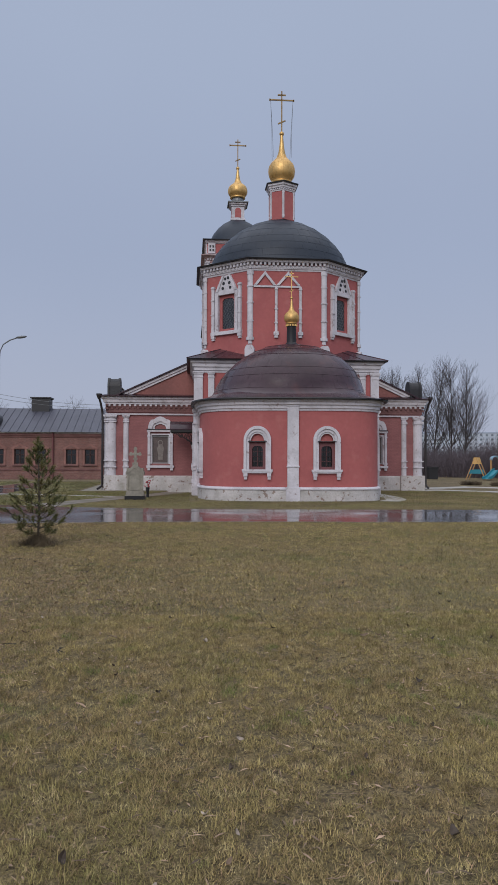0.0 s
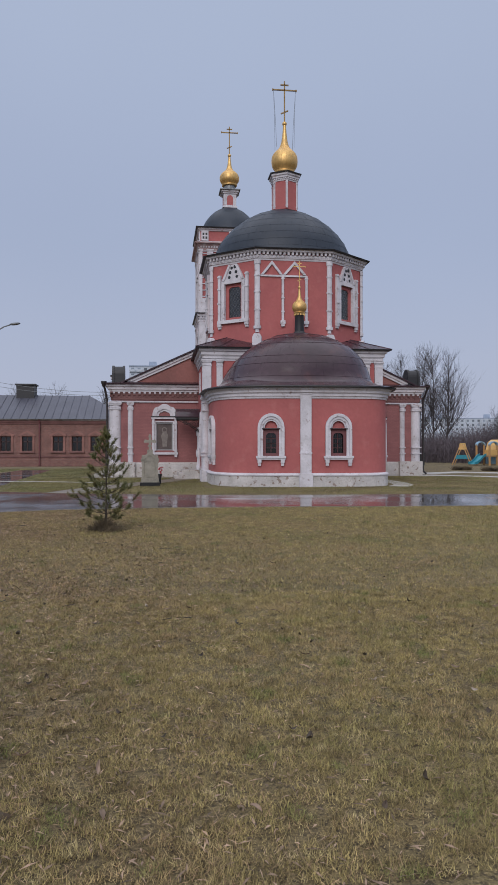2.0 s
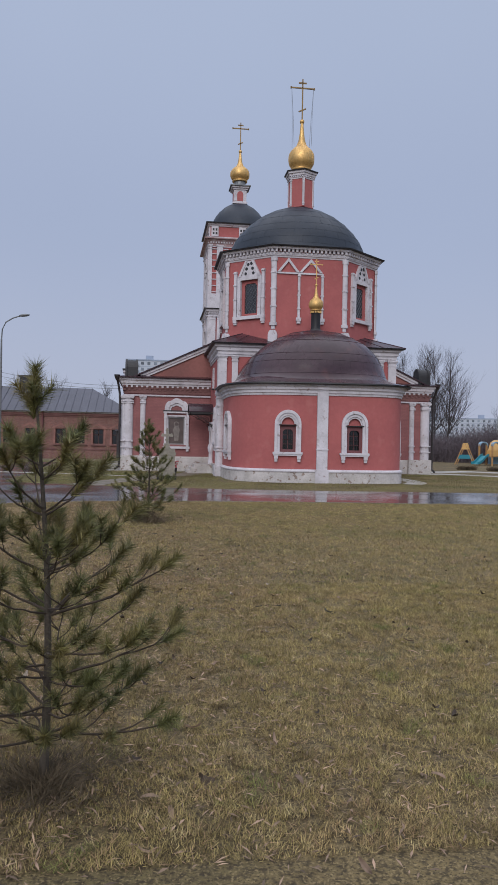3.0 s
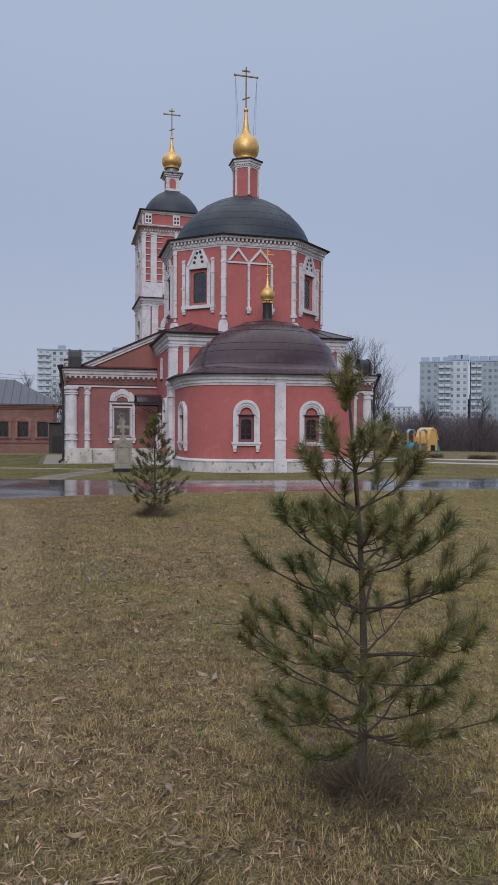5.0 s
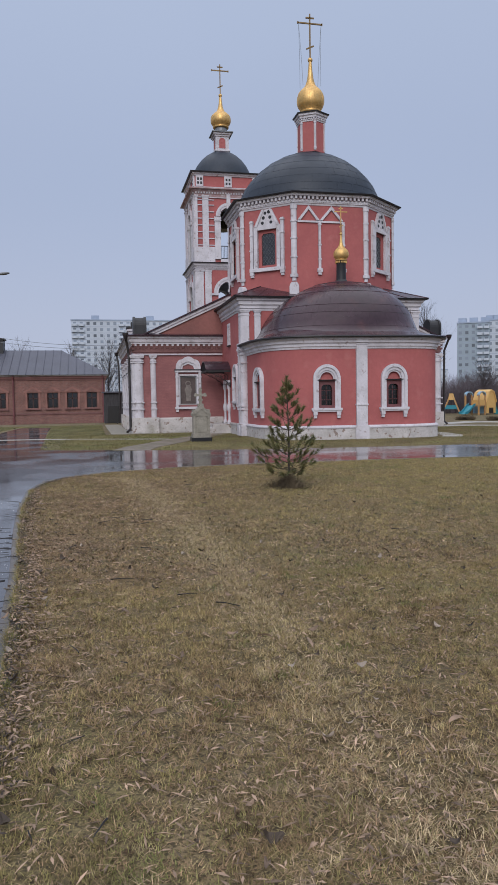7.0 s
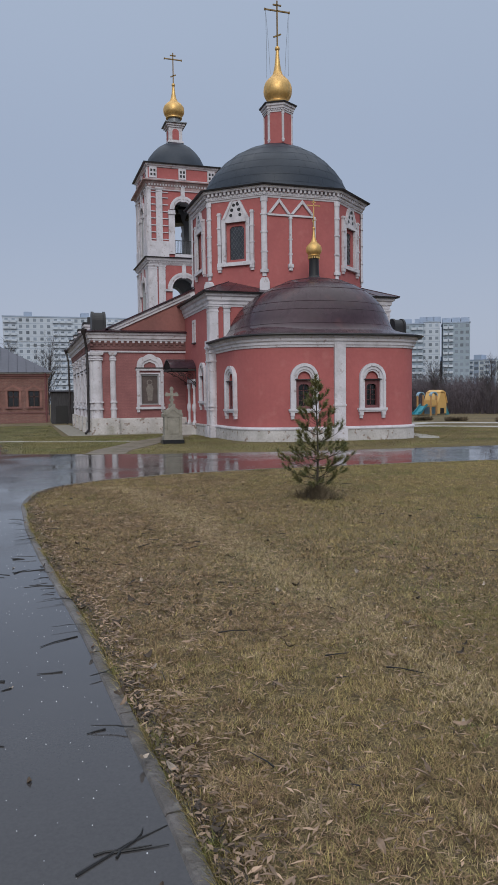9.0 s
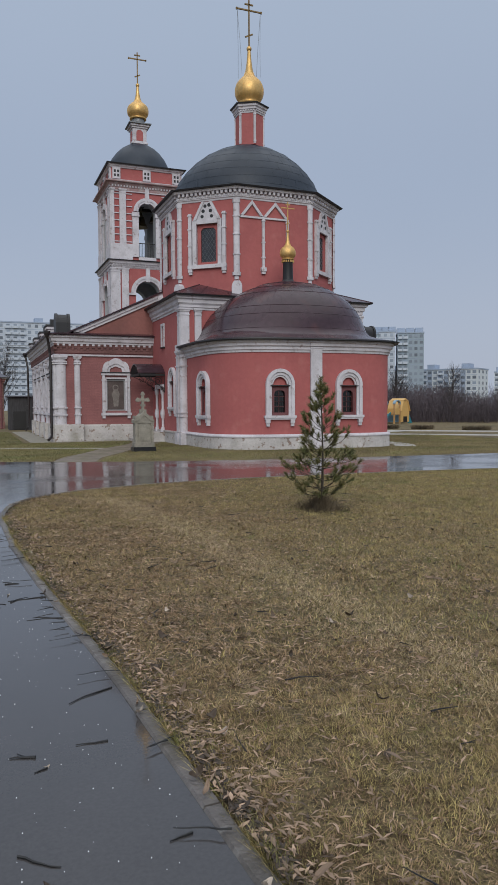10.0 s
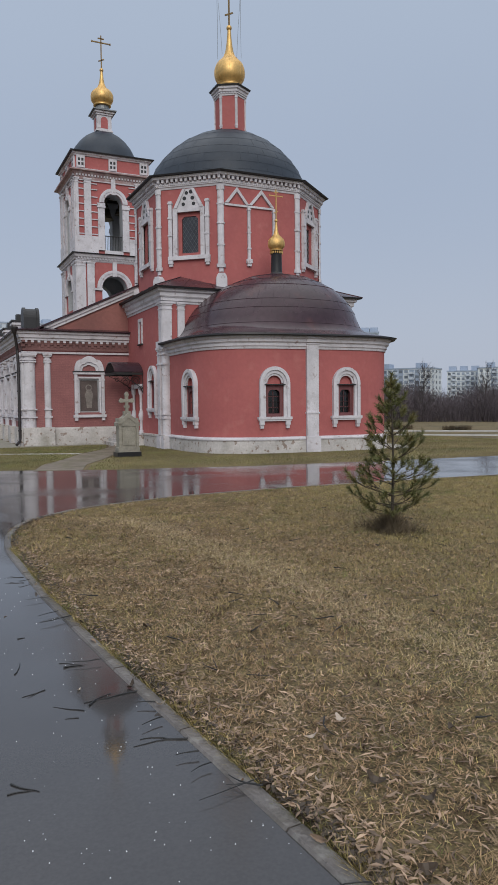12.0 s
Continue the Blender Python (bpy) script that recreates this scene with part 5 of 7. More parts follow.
# the far arch of the belfry is wider
m, ln = frames[3]
c = bms()
prism(c, [(ln / 2 + 0.98, 11.97)] + arch_pts(ln / 2, 14.70, 0.98, 0, 180, 18) + [(ln / 2 - 0.98, 11.97)], 0.4, -1.0, m)
cut(up_tier, c)
for tier in (up_tier, low_tier):
    tier.data.materials.append(PLASTER)
    for poly in tier.data.polygons:
        q = poly.center
        if max(abs(q.x - TX), abs(q.y - TY)) < TH - 0.06:
            poly.material_index = 1
for k, (m, ln) in enumerate(frames):
    w = 0.38 if k == 3 else 0.0
    for zc, r0_, r1_, n1_ in ((15.06 - w, 0.62 + w, 0.76 + w, 0.09), (15.06 - w, 0.76 + w, 0.95 + w, 0.13), (9.48, 0.86, 1.02, 0.07), (9.48, 1.02, 1.19, 0.11)):
        bm = bms()
        band(bm, arch_pts(ln / 2, zc, r0_), arch_pts(ln / 2, zc, r1_), -0.03, n1_, m)
        part("archivolt", bm, WHITE, church)
    for s in (-1, 1):
        u = ln / 2 + s * (0.82 + w)
        bm = bms()
        box(bm, u - 0.22, u + 0.22, -0.03, 0.10, 11.95, 14.7 - w, m)
        box(bm, u - 0.27, u + 0.27, -0.03, 0.16, 14.7 - w, 14.80 - w, m)
        box(bm, u - 0.25, u + 0.25, -0.03, 0.14, 14.80 - w, 15.0 - w, m)
        part("impost_pier", bm, WHITE, church)
        u = ln / 2 + s * 1.16
        bm = bms()
        box(bm, u - 0.34, u + 0.34, -0.03, 0.13, 9.32, 9.46, m)
        part("impost", bm, WHITE, church)
    for z0_, z1_ in ((15.6, 16.65), (10.25, 11.2)):
        bm = bms()
        box(bm, ln / 2 - 0.14, ln / 2 + 0.14, -0.03, 0.15, z0_, z1_, m)
        part("keystone", bm, WHITE, church)
    for z in (12.95, 13.43, 13.91, 14.39, 14.87, 15.35, 15.83, 16.2):
        for a, c2 in ((0.16, 0.52), (0.97, 1.40)):
            for f0, f1 in ((a, c2), (ln - c2, ln - a)):
                bm = bms()
                box(bm, f0, f1, -0.03, 0.05, z - 0.03, z + 0.03, m)
                part("rustication_bar", bm, WHITE, church)
    for u0, u1 in ((-0.04, 0.16), (0.52, 0.97), (ln - 0.97, ln - 0.52), (ln - 0.16, ln + 0.04)):
        pilaster(church, m, u0, u1, 12.8, 16.5, n=0.12)
    for u0, u1 in ((-0.1, 1.40), (ln - 1.40, ln + 0.1)):
        bm = bms()
        box(bm, u0, u1, -0.03, 0.14, 11.7, 12.8, m)
        part("pedestal", bm, WHITE, church)
    for u0, u1 in ((-0.06, 0.52), (0.62, 1.1), (ln - 1.1, ln - 0.62), (ln - 0.52, ln + 0.06)):
        pilaster(church, m, u0, u1, 5.0, 11.15, n=0.12)
    for u in (0.35, ln / 2, ln - 0.35):
        bm = bms()
        box(bm, u - 0.27, u + 0.27, -0.03, 0.1, 17.16, 17.92, m)
        part("attic_panel", bm, WHITE, church)
    # Dark blocks on the panels stand in for the shade of small openings
    for u in (0.35, ln / 2, ln - 0.35):
        for du in (-0.11, 0.11):
            for dz in (-0.14, 0.14):
                bm = bms()
                box(bm, u + du - 0.07, u + du + 0.07, 0.08, 0.104, 17.52 + dz - 0.09, 17.52 + dz + 0.09, m)
                part("attic_opening", bm, DARK, church)
    # railing in the upper arch
    bm = bms()
    for u in np.arange(ln / 2 - 0.62 - w, ln / 2 + 0.63 + w, 0.11):
        box(bm, u - 0.01, u + 0.01, -0.22, -0.2, 11.95, 12.95, m)
    box(bm, ln / 2 - 0.66 - w, ln / 2 + 0.66 + w, -0.235, -0.185, 12.93, 12.98, m)
    part("railing", bm, IRON, church)
    bm = bms()
    box(bm, ln / 2 - 0.62 - w, ln / 2 + 0.62 + w, -0.03, 0.06, 11.75, 11.965, m)
    part("arch_sill", bm, WHITE, church)
bm = bms()
sweep(bm, tow_core, [(-0.3, 11.15), (0.05, 11.15), (0.10, 11.22), (0.10, 11.36), (0.24, 11.44), (0.30, 11.62), (-0.3, 11.62)], True)
part("tower_cornice", bm, WHITE, church)
bm = bms()
sweep(bm, tow_core, [(-0.3, 16.40), (0.05, 16.40), (0.10, 16.52), (0.10, 16.66), (0.18, 16.74), (0.30, 16.88), (-0.3, 16.88)], True)
part("tower_cornice", bm, PINKISH, church, "faded pink limewashed cornice of the bell tower")
bm = bms()
sweep(bm, tow_core, [(-0.3, 16.34), (0.12, 16.34), (0.12, 16.40), (-0.3, 16.40)], True)
part("tower_cornice", bm, WHITE, church)
bm = bms()
sweep(bm, tow_core, [(-0.3, 17.92), (0.08, 17.92), (0.14, 18.0), (0.2, 18.02), (0.22, 18.12), (-0.3, 18.12)], True)
part("tower_cornice", bm, WHITE, church)
bm = bms()
sweep(bm, tow_core, [(-0.3, 17.04), (0.06, 17.04), (0.08, 17.14), (-0.3, 17.16)], True)
part("tower_cornice", bm, WHITE, church)
bm = bms()
for m, ln in frames:
    for u in np.arange(0.06, ln, 0.2):
        box(bm, u - 0.05, u + 0.05, 0.0, 0.17, 11.30, 11.42, m)
        box(bm, u - 0.05, u + 0.05, 0.0, 0.17, 16.62, 16.74, m)
tagged(part("dentil_course", bm, WHITE, church), kind="stuff")
bm = bms()
sweep(bm, tow_core, [(-0.3, 11.62), (0.40, 11.62), (0.42, 11.67), (-0.1, 11.75), (-0.3, 11.75)], True)
part("tower_eave", bm, DARK, church)
bm = bms()
sweep(bm, tow_core, [(-0.3, 16.88), (0.46, 16.90), (0.48, 16.97), (0.0, 17.06), (-0.3, 17.06)], True)
part("tower_eave", bm, PINKISH, church)
bm = bms()
sweep(bm, tow_core, [(-0.3, 18.12), (0.36, 18.12), (0.38, 18.18), (-0.3, 18.22)], True)
part("tower_eave", bm, DARK, church)
bm = bms()
box(bm, TX - TH - 0.22, TX + TH + 0.22, TY - TH - 0.22, TY + TH + 0.22, 18.14, 18.2)
lathe(bm, [(2.35, 18.18), (2.25, 18.5), (2.12, 18.9), (1.92, 19.3), (1.62, 19.7), (1.25, 20.05), (0.85, 20.3), (0.5, 20.42)], 40, (TX, TY))
part("tower_dome", bm, DOME, church, "dark slate-blue tower dome", smooth=True)
bm = bms()
box(bm, TX - 0.5, TX + 0.5, TY - 0.5, TY + 0.5, 20.3, 21.65)
lan = part("tower_lantern", bm, WHITE, church, "white square lantern with arched red niches")
for a in range(4):
    mm = Matrix.Translation((TX, TY, 0)) @ Matrix.Rotation(a * math.pi / 2, 4, "Z") @ Matrix.Translation((0, -0.5, 0)) @ Matrix.Diagonal((1, -1, 1, 1))
    bm = bms()
    prism(bm, [(0.24, 20.62)] + arch_pts(0, 21.15, 0.24, 0, 180, 12) + [(-0.24, 20.62)], -0.02, 0.015, mm)
    part("red_niche", bm, RED, lan)
for nm, h, z0, z1 in (("lantern_base", 0.58, 20.4, 20.52), ("lantern_moulding", 0.58, 21.5, 21.62), ("lantern_cornice", 0.68, 21.62, 21.75)):
    bm = bms()
    box(bm, TX - h, TX + h, TY - h, TY + h, z0, z1)
    part(nm, bm, WHITE, lan)
bm = bms()
box(bm, TX - 0.8, TX + 0.8, TY - 0.8, TY + 0.8, 21.75, 21.82)
lathe(bm, [(0.75, 21.82), (0.5, 21.98), (0.45, 22.3)], 16, (TX, TY))
part("lantern_roof", bm, GALV, lan)
onion(church, (TX, TY), 22.25, 24.62, 0.77)
cross(church, (TX, TY), 24.75, 27.0, 1.26, t=0.035)
for k, (dx, dy, z, r) in enumerate(((0.0, 0.0, 14.6, 0.62), (-0.9, -0.5, 14.9, 0.34), (0.9, -0.4, 14.9, 0.3), (-0.2, -1.1, 15.1, 0.24))):
    bm = bms()
    lathe(bm, [(r, z), (r * 0.93, z + 0.08 * r), (r * 0.72, z + 0.5 * r), (r * 0.6, z + 1.1 * r), (r * 0.42, z + 1.4 * r), (0.05, z + 1.5 * r), (0.04, 16.2)], 24, (TX + dx, TY + dy))
    tagged(part("bell", bm, BRONZE, None, smooth=True), "dark bronze bell hanging in the belfry arch", "bell", "belfry bells")
bm = bms()
box(bm, TX - TH + 0.8, TX + TH - 0.8, TY - 0.1, TY + 0.1, 15.75, 15.95)
box(bm, TX - 0.1, TX + 0.1, TY - TH + 0.8, TY + TH - 0.8, 15.75, 15.95)
part("bell_beam", bm, IRON, church)

# ---- grave monument beside the church ----
grave = thing("grave_monument", "weathered limestone grave monument with a stone cross on the lawn", "monument")
gm = pose(-1.60, 29.88, 0, 0, 0, 0) @ Matrix.Diagonal((0.88, 0.85, 0.97, 1))
bm = bms()
box(bm, -0.46, 0.46, -0.32, 0.32, 0.0, 0.17, gm)
part("base", bm, BLACKSTONE, grave, "black granite base")
bm = bms()
box(bm, -0.41, 0.41, -0.28, 0.28, 0.17, 0.33, gm)
box(bm, -0.36, 0.36, -0.24, 0.24, 0.33, 1.08, gm)
prism(bm, [(-0.42, 1.05), (0.42, 1.05), (0.42, 1.17), (0.0, 1.50), (-0.42, 1.17)], -0.28, 0.28, gm)
box(bm, -0.38, 0.38, -0.25, 0.25, 1.13, 1.32, gm)
part("body", bm, STONE, grave)
bm = bms()
fm = gm @ Matrix.Diagonal((1, -1, 1, 1))
prism(bm, [(0.24, 0.4)] + arch_pts(0, 0.86, 0.24, 0, 180, 12) + [(-0.24, 0.4)], 0.24, 0.262, fm)
for s in (-1, 1):
    box(bm, s * 0.33 - 0.045, s * 0.33 + 0.045, 0.24, 0.29, 0.33, 1.05, fm)
    for z in (0.45, 0.62, 0.95):
        box(bm, s * 0.33 - 0.06, s * 0.33 + 0.06, 0.24, 0.31, z, z + 0.05, fm)
prism(bm, [(-0.40, 1.12), (0.0, 1.43), (0.40, 1.12), (0.30, 1.12), (0.0, 1.34), (-0.30, 1.12)], 0.28, 0.31, fm)
box(bm, -0.03, 0.03, 0.26, 0.285, 0.42, 0.58, fm)
part("carved_front", bm, STONE, grave)
bm = bms()
box(bm, -0.13, 0.13, -0.11, 0.11, 1.42, 1.56, gm)
box(bm, -0.055, 0.055, -0.05, 0.05, 1.54, 2.13, gm)
box(bm, -0.20, 0.20, -0.056, 0.056, 1.86, 1.97, gm)
for cu, cz in ((-0.21, 1.915), (0.21, 1.915), (0.0, 2.14)):
    for k in range(3):
        a = 2 * math.pi * k / 3 + math.pi / 2
        prism(bm, arch_pts(cu + 0.035 * math.cos(a), cz + 0.035 * math.sin(a), 0.05, 0, 330, 11), -0.062 - 0.004 * k, 0.062 + 0.004 * k, gm)
box(bm, -0.10, 0.10, -0.06, 0.06, 1.68, 1.755, gm)
part("cross", bm, STONE, grave)
vase = thing("flower_vase", "black grave vase with faded red flowers", "vase")
bm = bms()
lathe(bm, [(0.07, 0.0), (0.06, 0.05), (0.05, 0.2), (0.09, 0.42), (0.08, 0.44)], 14, (-1.19, 31.5))
part("body", bm, IRON, vase, smooth=True)
bm = bms()
for i in range(26):
    a, r = random.uniform(0, 6.28), random.uniform(0, 0.14)
    p = Vector((-1.19 + r * math.cos(a), 31.5 + r * math.sin(a), 0.46 + random.uniform(0, 0.3)))
    bmesh.ops.create_icosphere(bm, subdivisions=1, radius=random.uniform(0.025, 0.05), matrix=Matrix.Translation(p) @ Matrix.Diagonal((1, 1, 0.6, 1)))
tagged(part("flowers", bm, FLOWER, vase), kind="stuff")

# ---- long brick building ----
house = thing("brick_house", "long one-storey red brick house with a grey sheet roof", "house")
BX0, BX1, BY0, BY1, BH = -24.0, -4.3, 55.8, 63.8, 3.4
plan = [(BX0, BY1), (BX0, BY0), (BX1, BY0), (BX1, BY1)]
bm = bms()
solid(bm, plan, 0.0, BH)
hw = part("wall", bm, BRICK, house)
bm = bms()
sweep(bm, plan, [(-0.1, 0.0), (0.06, 0.0), (0.06, 0.52), (-0.1, 0.55)], True)
part("brick_course", bm, BRICK, house, "damp brick plinth")
bm = bms()
sweep(bm, plan, [(-0.1, 0.66), (0.04, 0.66), (0.04, 0.76), (-0.1, 0.76)], True)
part("brick_course", bm, BRICK_DARK, house)
bm = bms()
sweep(bm, plan, [(-0.1, 2.98), (0.05, 2.98), (0.07, 3.06), (0.12, 3.1), (0.14, 3.26), (-0.1, 3.26)], True)
part("brick_course", bm, BRICK_DARK, house)
bm = bms()
sweep(bm, plan, [(-0.1, 3.26), (0.22, 3.26), (0.22, 3.34), (-0.1, 3.34)], True)
part("fascia", bm, CONCRETE, house)
bm = bms()
e = [(BX0 - 0.35, BY0 - 0.35), (BX1 + 0.35, BY0 - 0.35), (BX1 + 0.35, BY1 + 0.35), (BX0 - 0.35, BY1 + 0.35)]
a = [bm.verts.new((*p, 3.34)) for p in e]
c = [bm.verts.new((BX0 + 3, 59.8, 5.28)), bm.verts.new((BX1 - 3.0, 59.8, 5.28))]
bm.faces.new((a[0], a[1], c[1], c[0]))
bm.faces.new((a[1], a[2], c[1]))
bm.faces.new((a[2], a[3], c[0], c[1]))
bm.faces.new((a[3], a[0], c[0]))
bm.faces.new(a)
hr = part("roof", bm, TIN, house, "grey standing-seam sheet roof")
bm = bms()
for x in np.arange(BX0 + 0.2, BX1 + 0.2, 0.55):
    t = min(1.0, (BX1 + 0.35 - x) / 3.35, (x - BX0 + 0.35) / 3.35)
    tube(bm, [(x, BY0 - 0.34, 3.36), (x, BY0 - 0.35 + 4.35 * t, 3.36 + 1.94 * t)], 0.022, 4)
tagged(part("seam_net", bm, TIN, hr), kind="stuff")
for x in (-12.66, -11.2, -9.1, -7.8, -6.5, -5.2, -14.1, -15.5, -17.2, -18.6):
    c = bms()
    box(c, x - 0.36, x + 0.36, BY0 - 0.2, BY0 + 0.25, 1.12, 2.12)
    cut(hw, c)
    bm = bms()
    for s in (-1, 1):
        box(bm, x + min(s * 0.36, s * 0.50), x + max(s * 0.36, s * 0.50), BY0 - 0.05, BY0 + 0.05, 1.05, 2.15)
    prism(bm, [(x - 0.58, 2.15), (x + 0.58, 2.15), (x + 0.58, 2.24), (x, 2.55), (x - 0.58, 2.24)], BY0 - 0.07, BY0 + 0.05)
    w = part("window", bm, BRICK_LIGHT, house, "small brick-framed window under a brick gable")
    bm = bms()
    prism(bm, [(x - 0.40, 2.19), (x + 0.40, 2.19), (x, 2.42)], BY0 - 0.085, BY0 - 0.065)
    part("gable_panel", bm, BRICK, w)
    bm = bms()
    box(bm, x - 0.52, x + 0.52, BY0 - 0.12, BY0 + 0.03, 0.98, 1.06)
    part("sill", bm, BRICK_DARK, w)
    bm = bms()
    box(bm, x - 0.35, x + 0.35, BY0 + 0.14, BY0 + 0.16, 1.13, 2.11)
    part("pane", bm, GLASS, w)
    bm = bms()
    for xx in (x - 0.33, x, x + 0.33):
        box(bm, xx - 0.035, xx + 0.035, BY0 + 0.10, BY0 + 0.14, 1.13, 2.11)
    box(bm, x - 0.35, x + 0.35, BY0 + 0.10, BY0 + 0.14, 1.72, 1.78)
    part("window_frame", bm, WOOD_DARK, w)
for x in (-10.35, -4.45):
    bm = bms()
    tube(bm, [(x, BY0 - 0.25, 3.3), (x, BY0 - 0.12, 3.0), (x, BY0 - 0.12, 0.15), (x, BY0 - 0.3, 0.08)], 0.05, 8)
    part("downpipe", bm, MAROON, house)
bm = bms()
box(bm, -12.6, -11.3, 59.2, 60.4, 5.0, 6.0)
box(bm, -12.7, -11.2, 59.1, 60.5, 6.0, 6.1)
part("chimney", bm, DARK, house, "dark sheet-clad chimney box")
bm = bms()
prism(bm, [(-15.6, 3.4)] + [(-14.9 - 0.7 * math.cos(t), 4.0 + 0.7 * math.sin(t)) for t in np.linspace(0, math.pi, 12)] + [(-14.2, 3.4)], 56.2, 58.5)
part("dormer", bm, DARK, house, "dark round-topped dormer")
# the house is drawn at two thirds and set here at its true size and distance
house.matrix_basis = Matrix.Translation((1.73, -6.3, -0.53)) @ Matrix.Scale(1.475, 4)
shed = thing("shed", "dark grey wooden shed behind the annexe", "shed")
bm = bms()
box(bm, -5.0, -2.6, 56.6, 59, 0.0, 2.3)
part("wall", bm, SHED, shed)
bm = bms()
box(bm, -5.15, -2.5, 56.4, 59.1, 2.3, 2.4)
part("roof", bm, TIN, shed)
bm = bms()
box(bm, -4.75, -3.9, 56.55, 56.6, 0.05, 1.3)
part("door", bm, IRON, shed)

# ---- lamp post ----
lamp = thing("street_lamp", "grey steel street lamp with a curved arm", "street lamp")
bm = bms()
tube(bm, [(-13.0, 52.6, 0), (-13.0, 52.6, 2.2), (-13.0, 52.6, 8.6)], [0.11, 0.09, 0.06], 10)
part("pole", bm, GALV, lamp)
bm = bms()
tube(bm, [(-13.0, 52.6, 8.6), (-12.95, 52.58, 9.3), (-12.7, 52.5, 9.8), (-12.2, 52.4, 10.1), (-11.7, 52.3, 10.25)], 0.045, 8)
part("arm", bm, GALV, lamp)
bm = bms()
bmesh.ops.create_icosphere(bm, subdivisions=2, radius=0.5, matrix=Matrix.Translation((-11.4, 52.25, 10.3)) @ Matrix.Rotation(radians(-8), 4, "Y") @ Matrix.Diagonal((0.8, 0.36, 0.2, 1)))
part("head", bm, GALV, lamp, smooth=True)


# sagging overhead cables from the lamp post to the annexe
for k, (z0, z1) in enumerate(((6.25, 5.45), (5.95, 5.25))):
    bm = bms()
    p, q = Vector((-13.0, 52.6, z0)), Vector((-3.75, 51.2, z1))
    tube(bm, [p.lerp(q, t) - Vector((0, 0, 1.0 * t * (1 - t))) for t in np.linspace(0, 1, 14)], 0.014, 5)
    tagged(part("overhead_cable", bm, GALV), "thin grey overhead cable strung to the annexe", "cable", "overhead cables")


# ---- branching trees and brush as thin tapered strands ----
class Strands:
    """Collects tapered three-sided strands into one array mesh."""

    def __init__(self):
        self.v, self.f, self.n = [], [], 0

    def add(self, p, q, r0, r1):
        d = q - p
        ln = np.linalg.norm(d)
        if ln < 1e-5:
            return
        d = d / ln
        h = np.array((0.0, 0.0, 1.0)) if abs(d[2]) < 0.9 else np.array((1.0, 0.0, 0.0))
        a = np.cross(d, h)
        a /= np.linalg.norm(a)
        c = np.cross(d, a)
        for k in range(3):
            t = 2.0944 * k
            self.v.append(p + r0 * (a * math.cos(t) + c * math.sin(t)))
        for k in range(3):
            t = 2.0944 * k
            self.v.append(q + r1 * (a * math.cos(t) + c * math.sin(t)))
        b = self.n
        self.f += [(b, b + 1, b + 4, b + 3), (b + 1, b + 2, b + 5, b + 4), (b + 2, b, b + 3, b + 5)]
        self.n += 6

    def make(self, name, material, parent=None, label=""):
        return soup(name, np.array(self.v), np.array(self.f), material, parent, label)


def grow(st, rng, p, d, length, r, depth, up=0.25, split=3):
    """One limb and, from its upper part, its side limbs."""
    steps = 4
    pts = [p]
    for i in range(steps):
        d = d + rng.normal(0, 0.10, 3) + np.array((0, 0, up * 0.12))
        d /= np.linalg.norm(d)
        pts.append(pts[-1] + d * length / steps)
    rs = np.linspace(r, r * 0.45, steps + 1)
    for i in range(steps):
        st.add(pts[i], pts[i + 1], rs[i], rs[i + 1])
    if depth == 0:
        return
    for k in range(split + (2 if depth > 1 else 1)):
        i = rng.integers(1, steps + 1)
        t = rng.uniform(0, 1)
        q = pts[i - 1] * (1 - t) + pts[i] * t
        s = rng.normal(0, 1, 3)
        s -= s.dot(d) * d
        s /= np.linalg.norm(s)
        nd = d * rng.uniform(0.8, 1.1) + s * rng.uniform(0.28, 0.6)
        grow(st, rng, q, nd / np.linalg.norm(nd), length * rng.uniform(0.45, 0.68), max(rs[i] * 0.6, min(0.008, r * 0.5)), depth - 1, up, split)


def bare_tree(x, y, h, seed, lean=(0, 0), depth=3, limbs=34, z0=0.0, label="tall leafless tree with fine upswept branches", spread=0.5, rad=0.13):
    rng = np.random.default_rng(seed)
    t = thing("bare_tree", label, "tree", "leafless trees")
    trunk, crown = Strands(), Strands()
    p = np.array((x, y, z0))
    d = np.array((lean[0], lean[1], 1.0))
    d /= np.linalg.norm(d)
    n = 12
    pts = [p]
    for i in range(n):
        d = d + rng.normal(0, 0.03, 3)
        d /= np.linalg.norm(d)
        pts.append(pts[-1] + d * h / n)
    rs = np.linspace(rad, 0.02, n + 1)
    for i in range(n):
        trunk.add(pts[i], pts[i + 1], rs[i], rs[i + 1])
    for k in range(limbs):
        f = rng.uniform(0.16, 0.98)
        i = min(n - 1, int(f * n))
        q = pts[i] + (pts[i + 1] - pts[i]) * (f * n - i)
        a = rng.uniform(0, 6.28)
        nd = np.array((math.cos(a) * spread, math.sin(a) * spread, rng.uniform(0.6, 1.05)))
        grow(crown, rng, q, nd / np.linalg.norm(nd), h * 0.36 * (1.15 - f) + 0.5, max(0.016, rs[i] * 0.45), depth - 1, 0.9)
    trunk.make("trunk", BARE, t)
    crown.make("crown", BARE, t)
    return t


